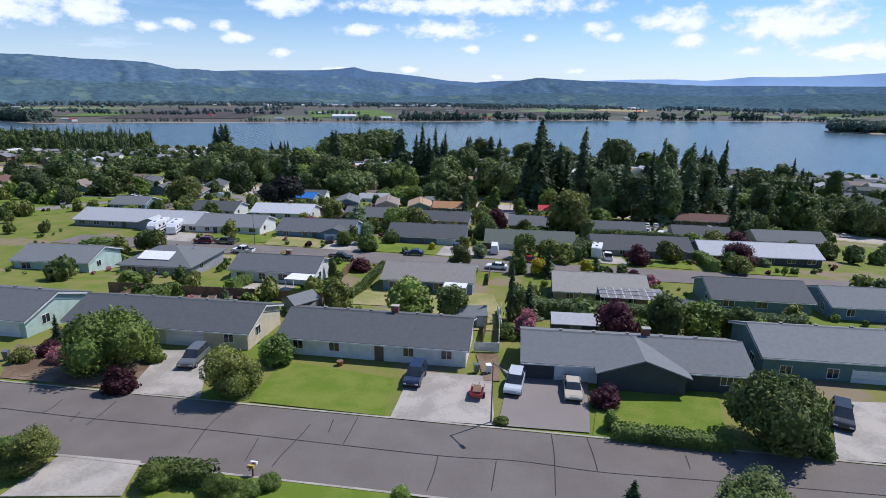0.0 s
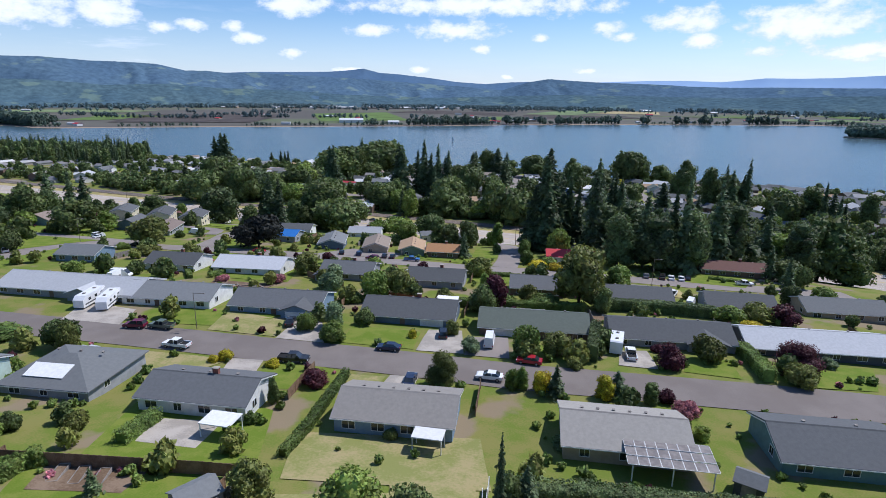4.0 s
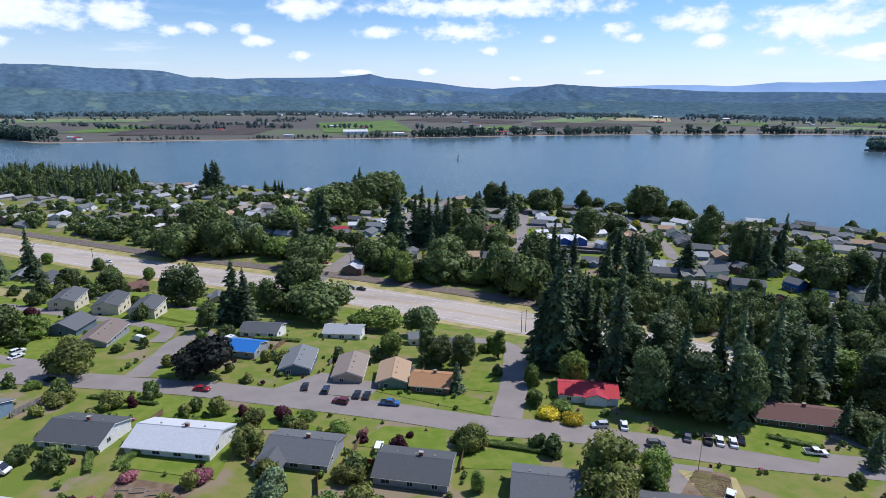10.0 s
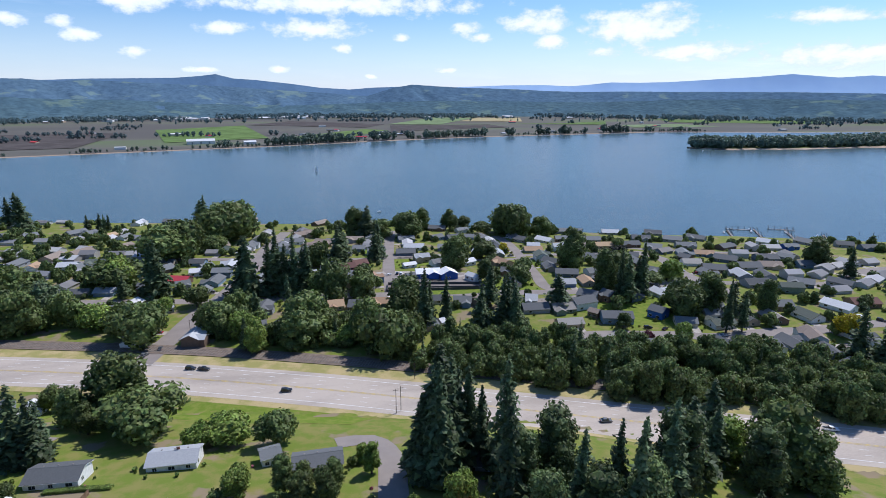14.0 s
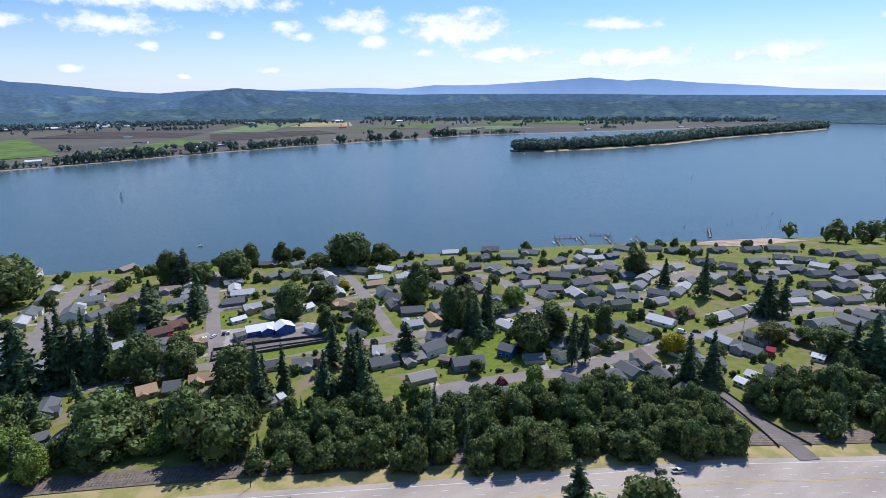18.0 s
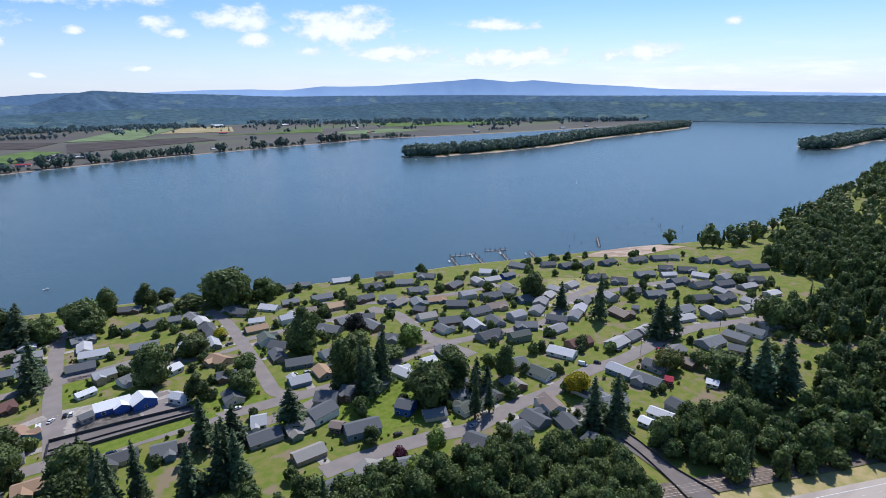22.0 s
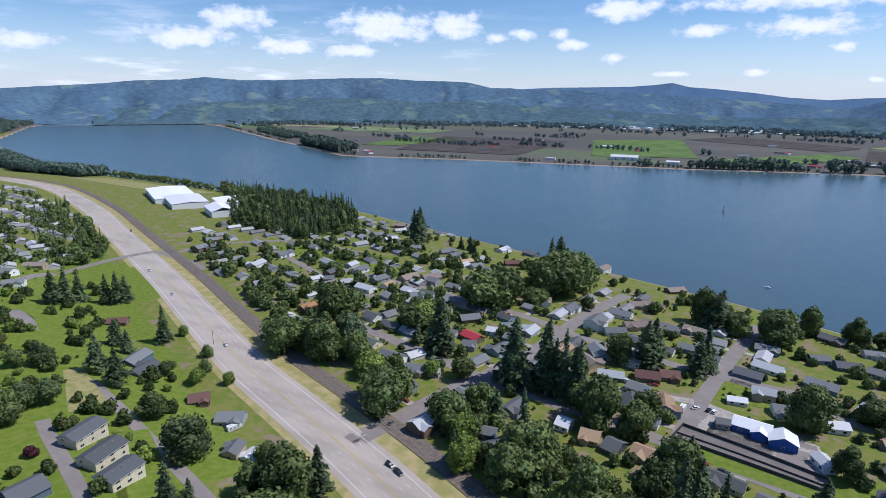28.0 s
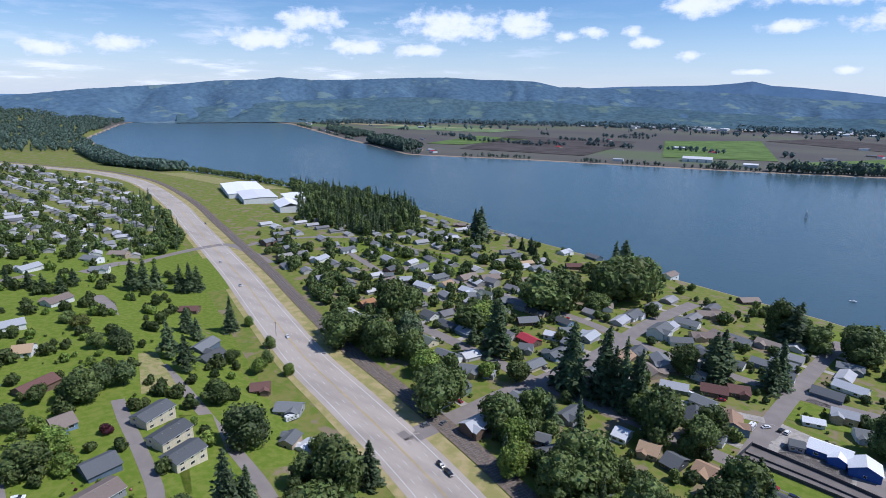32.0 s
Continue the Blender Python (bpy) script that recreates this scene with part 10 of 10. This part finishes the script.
for _ in range(58):
    cx, cy = rng_far.uniform(-2900, 3200), rng_far.uniform(2000, 3450)
    if cy > np.interp(cx, FAR_X, FAR_Y) + 120:
        n = rng_far.randrange(4, 24)
        ang = rng_far.uniform(-.35, .15)
        for k in range(n):
            spots.append((cx + k * 11 * math.cos(ang) + rng_far.uniform(-8, 8), cy + k * 11 * math.sin(ang) + rng_far.uniform(-12, 12)))
forest("plain_trees", "clumps and rows of trees on the farm plain", spots, "leaf_haze_more", 0, 5, 9, 20)
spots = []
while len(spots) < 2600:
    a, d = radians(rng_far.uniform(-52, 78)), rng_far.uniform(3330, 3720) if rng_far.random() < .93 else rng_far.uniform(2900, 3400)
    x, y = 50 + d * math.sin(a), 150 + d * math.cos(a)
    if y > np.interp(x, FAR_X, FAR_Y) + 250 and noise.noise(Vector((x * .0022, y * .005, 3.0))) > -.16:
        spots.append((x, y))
forest("foothill_wood", "wood along the foot of the hills, haze in its colour", spots, "leaf_haze_more", 0.25, 6, 12, 26)


def island(name, label, pts, width, seed, high=2.2):
    """A low island along a line: a sandy rim that rises to a flat top."""
    line = curve_points(pts, 25.0)
    n = len(line)
    rng = np.random.default_rng(seed)
    V, F, I = [], [], []
    for k, q in enumerate(line):
        t = (line[min(k + 1, n - 1)] - line[max(k - 1, 0)]).normalized()
        s = Vector((t.y, -t.x, 0))
        w = width * (min(1, k / 4 + .08)) * min(1, (n - 1 - k) / 4 + .08) * rng.uniform(.85, 1.15)
        for u, z in ((-1, -1.0), (-.86, .5), (-.7, high), (.7, high), (.86, .5), (1, -1.0)):
            p = q + s * (w * u)
            V.append((p.x, p.y, RIVER + z))
    for k in range(n - 1):
        for j in range(5):
            a = k * 6 + j
            F.append((a, a + 1, a + 7, a + 6)); I.append(0 if j != 2 else 1)
    ob = tagged(new(name, mesh(name, V, F, [M["sand"], M["grass"]], I)), label, "island", kind="structure")
    trees = []
    rr = random.Random(seed)
    for k, q in enumerate(line[1:-1]):
        for _ in range(int(width / 4)):
            trees.append((q.x + rr.uniform(-1, 1) * 12, q.y + rr.uniform(-.62, .62) * width * min(1, (k + 1) / 3)))
    forest("island_wood", "dense wood on the river island", trees, "leaf_haze", 0, seed, 20, 33)


island("river_island", "long wooded river island with a sandy rim", ((986, 1517), (1152, 1498), (1472, 1485), (1894, 1562), (2368, 1600), (2800, 1650)), 75, 31)
island("small_island", "small wooded island with bare sandy ends", ((1971, 819), (2176, 819), (2432, 819), (2880, 794)), 65, 32)
patch("sand_spit", ((530, 545), (640, 545), (660, 488), (570, 500)), M["sand"], 0.35, "pale sand spit by the moorings", "beach")
patch("marsh_pond", ((717, 301), (768, 256), (973, 288), (922, 352)), M["water"], 0.4, "still pond behind the wood", "pond", cells=4)
# wooded bank that runs upstream
rr = random.Random(8)
spots = []
while len(spots) < 900:
    x = rr.uniform(665, 2900)
    y = float(np.interp(x, SHORE_X, SHORE_Y)) - 10 - rr.random() ** 1.3 * 220
    if not (690 < x < 1000 and 240 < y < 365):
        spots.append((x, y))
forest("upstream_wood", "dense wood on the upstream bank", spots, "leaf_wood", .15, 41, 13, 22)
spots = []
while len(spots) < 6500:
    x = rr.uniform(-4000, -1150)
    sh = float(np.interp(x, SHORE_X, SHORE_Y))
    y = sh - 25 - rr.random() * (1500 if x < -1720 else 60)
    spots.append((x, y))
forest("downstream_wood", "woods and thickets on the downstream bank", spots, "leaf_haze", .1, 42, 13, 24)
forest("shore_trees", "row of trees along the shore below the yard", scatter_line([(x, float(np.interp(x, SHORE_X, SHORE_Y)) - 28) for x in range(-1150, -540, 50)], 10, 6, 43), "leaf_wood", .2, 44, 9, 15)
hs = []
for _ in range(700):
    x = rr.uniform(-1700, 380)
    hs.append((x, rr.uniform(-420, -90)))
forest("upper_wood", "trees on the slope above the street", hs, "leaf", .2, 45, 8, 14)


# ---------------------------------------------------------------- farms and works over the river
def barn(x, y, rz, L, D, h, roof="white", wall="white", name="barn", label="long pale farm building with a pitched roof"):
    z = max(float(lie(x, y)), RIVER)
    ho = thing(name, pose(x, y, z, 0, 0, rz), label, "building")
    part("wall", solid((-L / 2, L / 2, -D / 2, D / 2, -1, h)), M["wall_" + wall], ho)
    part("roof", gable_roof(L, D, h, D * (.16 if D < 35 else .03), .6, .3), M["roof_" + roof], ho)
    for k in range(3 if L > 37 and D > 30 and h == 9 else 0):
        part("barn_door", solid((-L * .3 + k * L * .3 - 2.2, -L * .3 + k * L * .3 + 2.2, -D / 2 - .1, -D / 2 + .05, 0, h * .75)), M["wall_grey"], ho)


rb = random.Random(21)
barn(-340, 1885, 12, 76, 33, 9)
barn(-200, 1850, 12, 34, 18, 7)
for _ in range(46):
    x = rb.uniform(-2800, 2900)
    y = float(np.interp(x, FAR_X, FAR_Y)) + rb.choice((rb.uniform(30, 120), rb.uniform(150, 900)))
    barn(x, y, rb.uniform(-30, 30), rb.uniform(14, 34), rb.uniform(9, 16), rb.uniform(3.5, 6), rb.choice(("white", "light", "grey", "red", "light")), rb.choice(("white", "tan", "grey")))
for _ in range(90):
    a, d = radians(rb.choice((rb.gauss(-19, 1.5), rb.gauss(-14, 2), rb.gauss(-5, 2.2), rb.gauss(-3, 1.5), rb.uniform(-24, 30)))), rb.uniform(3330, 3560)
    barn(50 + d * math.sin(a), 150 + d * math.cos(a), rb.uniform(-15, 25), rb.uniform(18, 60), rb.uniform(14, 30), rb.uniform(5, 9), rb.choice(("white", "light", "white", "grey")), rb.choice(("white", "tan")), "works_building", "pale warehouse in the distant town")
for corners, mat in ((((-637, 2551), (-341, 2819), (-165, 2050), (-450, 1930)), "field_green"), (((-140, 2010), (170, 2470), (259, 2370), (10, 1905)), "field_green"), (((302, 2800), (640, 3480), (880, 3400), (535, 2740)), "field_pale"), (((695, 3020), (905, 3420), (1130, 3330), (1000, 2920)), "field_straw"),
                     (((798, 2749), (1059, 2720), (1423, 2848), (1287, 2579)), "field_green"), (((1720, 2690), (1794, 3000), (2585, 2636), (2330, 2400)), "field_green"), (((-1242, 1789), (-1329, 2233), (-1066, 2213), (-1121, 1835)), "field_green"), (((-2432, 2432), (-1536, 2660), (-1472, 2714), (-2496, 2524)), "field_straw"),
                     (((-2050, 2300), (-1400, 2450), (-1380, 2700), (-2050, 2600)), "field_pale"), (((-1040, 1720), (-640, 1800), (-700, 2420), (-1230, 2330)), "field_brown"), (((-330, 2850), (180, 2560), (290, 2800), (-150, 3200)), "field_brown"), (((260, 2300), (780, 2480), (760, 2700), (300, 2700)), "field_brown"), (((1300, 2350), (1700, 2330), (1650, 2560), (1330, 2540)), "field_pale")):
    if mat not in M:
        M[mat] = surface(mat, {"field_green": (0.135, 0.2, 0.065), "field_pale": (0.19, 0.25, 0.125), "field_straw": (0.4, 0.34, 0.19), "field_brown": (0.098, 0.086, 0.08)}[mat], None, 60, .6, 1.0, spec=0.05)
    patch("farm_field", corners, M[mat], 1.3, "broad flat farm field across the river", "field", cells=10)
# the works on the near bank downstream
for x, y, L, D in ((-768, 742, 120, 60), (-691, 716, 80, 50), (-640, 755, 60, 40), (-588, 697, 50, 30)):
    barn(x, y, -25, L, D, 9, "white", "white", "works_building", "large white-roofed works building beside the railway")
patch("dry_field", ((-1126, 768), (-819, 768), (-768, 838), (-1101, 819)), M["lawn_dry"], .2, "dry brown open ground by the river", "field", cells=10)


# ---------------------------------------------------------------- moorings and boats
def dock(x, y, rz, L):
    do = thing("dock", pose(x, y, RIVER, 0, 0, rz), "grey wooden dock on tall piles", "dock")
    part("deck", solid((0, L, -1.1, 1.1, .5, .7)), M["wood_grey"], do)
    for k in range(int(L / 6) + 1):
        for s in (-1, 1):
            part("pile", kept("dock_pile", lambda: rod(.18, .15, 6.5, 7, -2.5), M["bark"]), None, do).matrix_basis = pose(k * 6, s * 1.4, 0)


for x, y, rz, L in ((422, 614, 62, 34), (450, 606, 62, 40), (476, 591, 60, 46), (505, 578, 58, 30), (441, 650, -28, 24), (486, 640, -28, 26), (601, 565, 40, 40)):
    dock(x, y, rz, L)
rp = random.Random(3)
for _ in range(26):
    p = part("mooring_pile", kept("free_pile", lambda: rod(.2, .16, 6, 7, -3), M["bark"]), None)
    p.matrix_basis = pose(rp.uniform(563, 794), rp.uniform(544, 614), RIVER, rp.uniform(-4, 4), 0, 0)
    tagged(p, "old wooden mooring pile in the river", "pile", "old piles")


def boat(x, y, rz, L=6.5, sail=False):
    bo = thing("sailing_boat" if sail else "motor_boat", pose(x, y, RIVER, 0, 0, rz), "white sailing boat under sail" if sail else "small moored motor boat", "boat")
    hull = shape([(-L / 2, -.8, .9), (-L / 2, .8, .9), (L * .25, 1.0, .95), (L / 2, 0, 1.1), (L * .25, -1.0, .95), (-L / 2, -.5, -.2), (-L / 2, .5, -.2), (L * .3, 0, -.2)], [(0, 4, 3, 2, 1), (0, 1, 6, 5), (1, 2, 7, 6), (2, 3, 7), (3, 4, 7), (4, 0, 5, 7), (5, 6, 7)])
    part("hull", hull, M["car_white"], bo)
    part("cabin", solid((-L * .1, L * .2, -.6, .6, .9, 1.7)), M["car_white"], bo)
    if sail:
        part("mast", rod(.09, .05, 11, 7, .8), M["paint_white"], bo)
        part("mainsail", shape([(-.1, 0, 1.8), (-3.6, .35, 1.9), (-.1, 0, 11.3)], [(0, 1, 2)]), M["paint_white"], bo)
        part("jib", shape([(.15, 0, 10.2), (3.6, .2, 1.4), (.2, .2, 1.9)], [(0, 1, 2)]), M["paint_white"], bo)


boat(965, 882, 30, 9, True)
boat(-6, 1222, -40, 6, True)
boat(76, 819, 10, 6)
boat(972, 1433, 10, 6)
for x, y, rz in ((428, 636, 60), (458, 632, 60), (463, 640, 240), (492, 622, 60), (512, 601, 50)):
    boat(x, y, rz, 7)
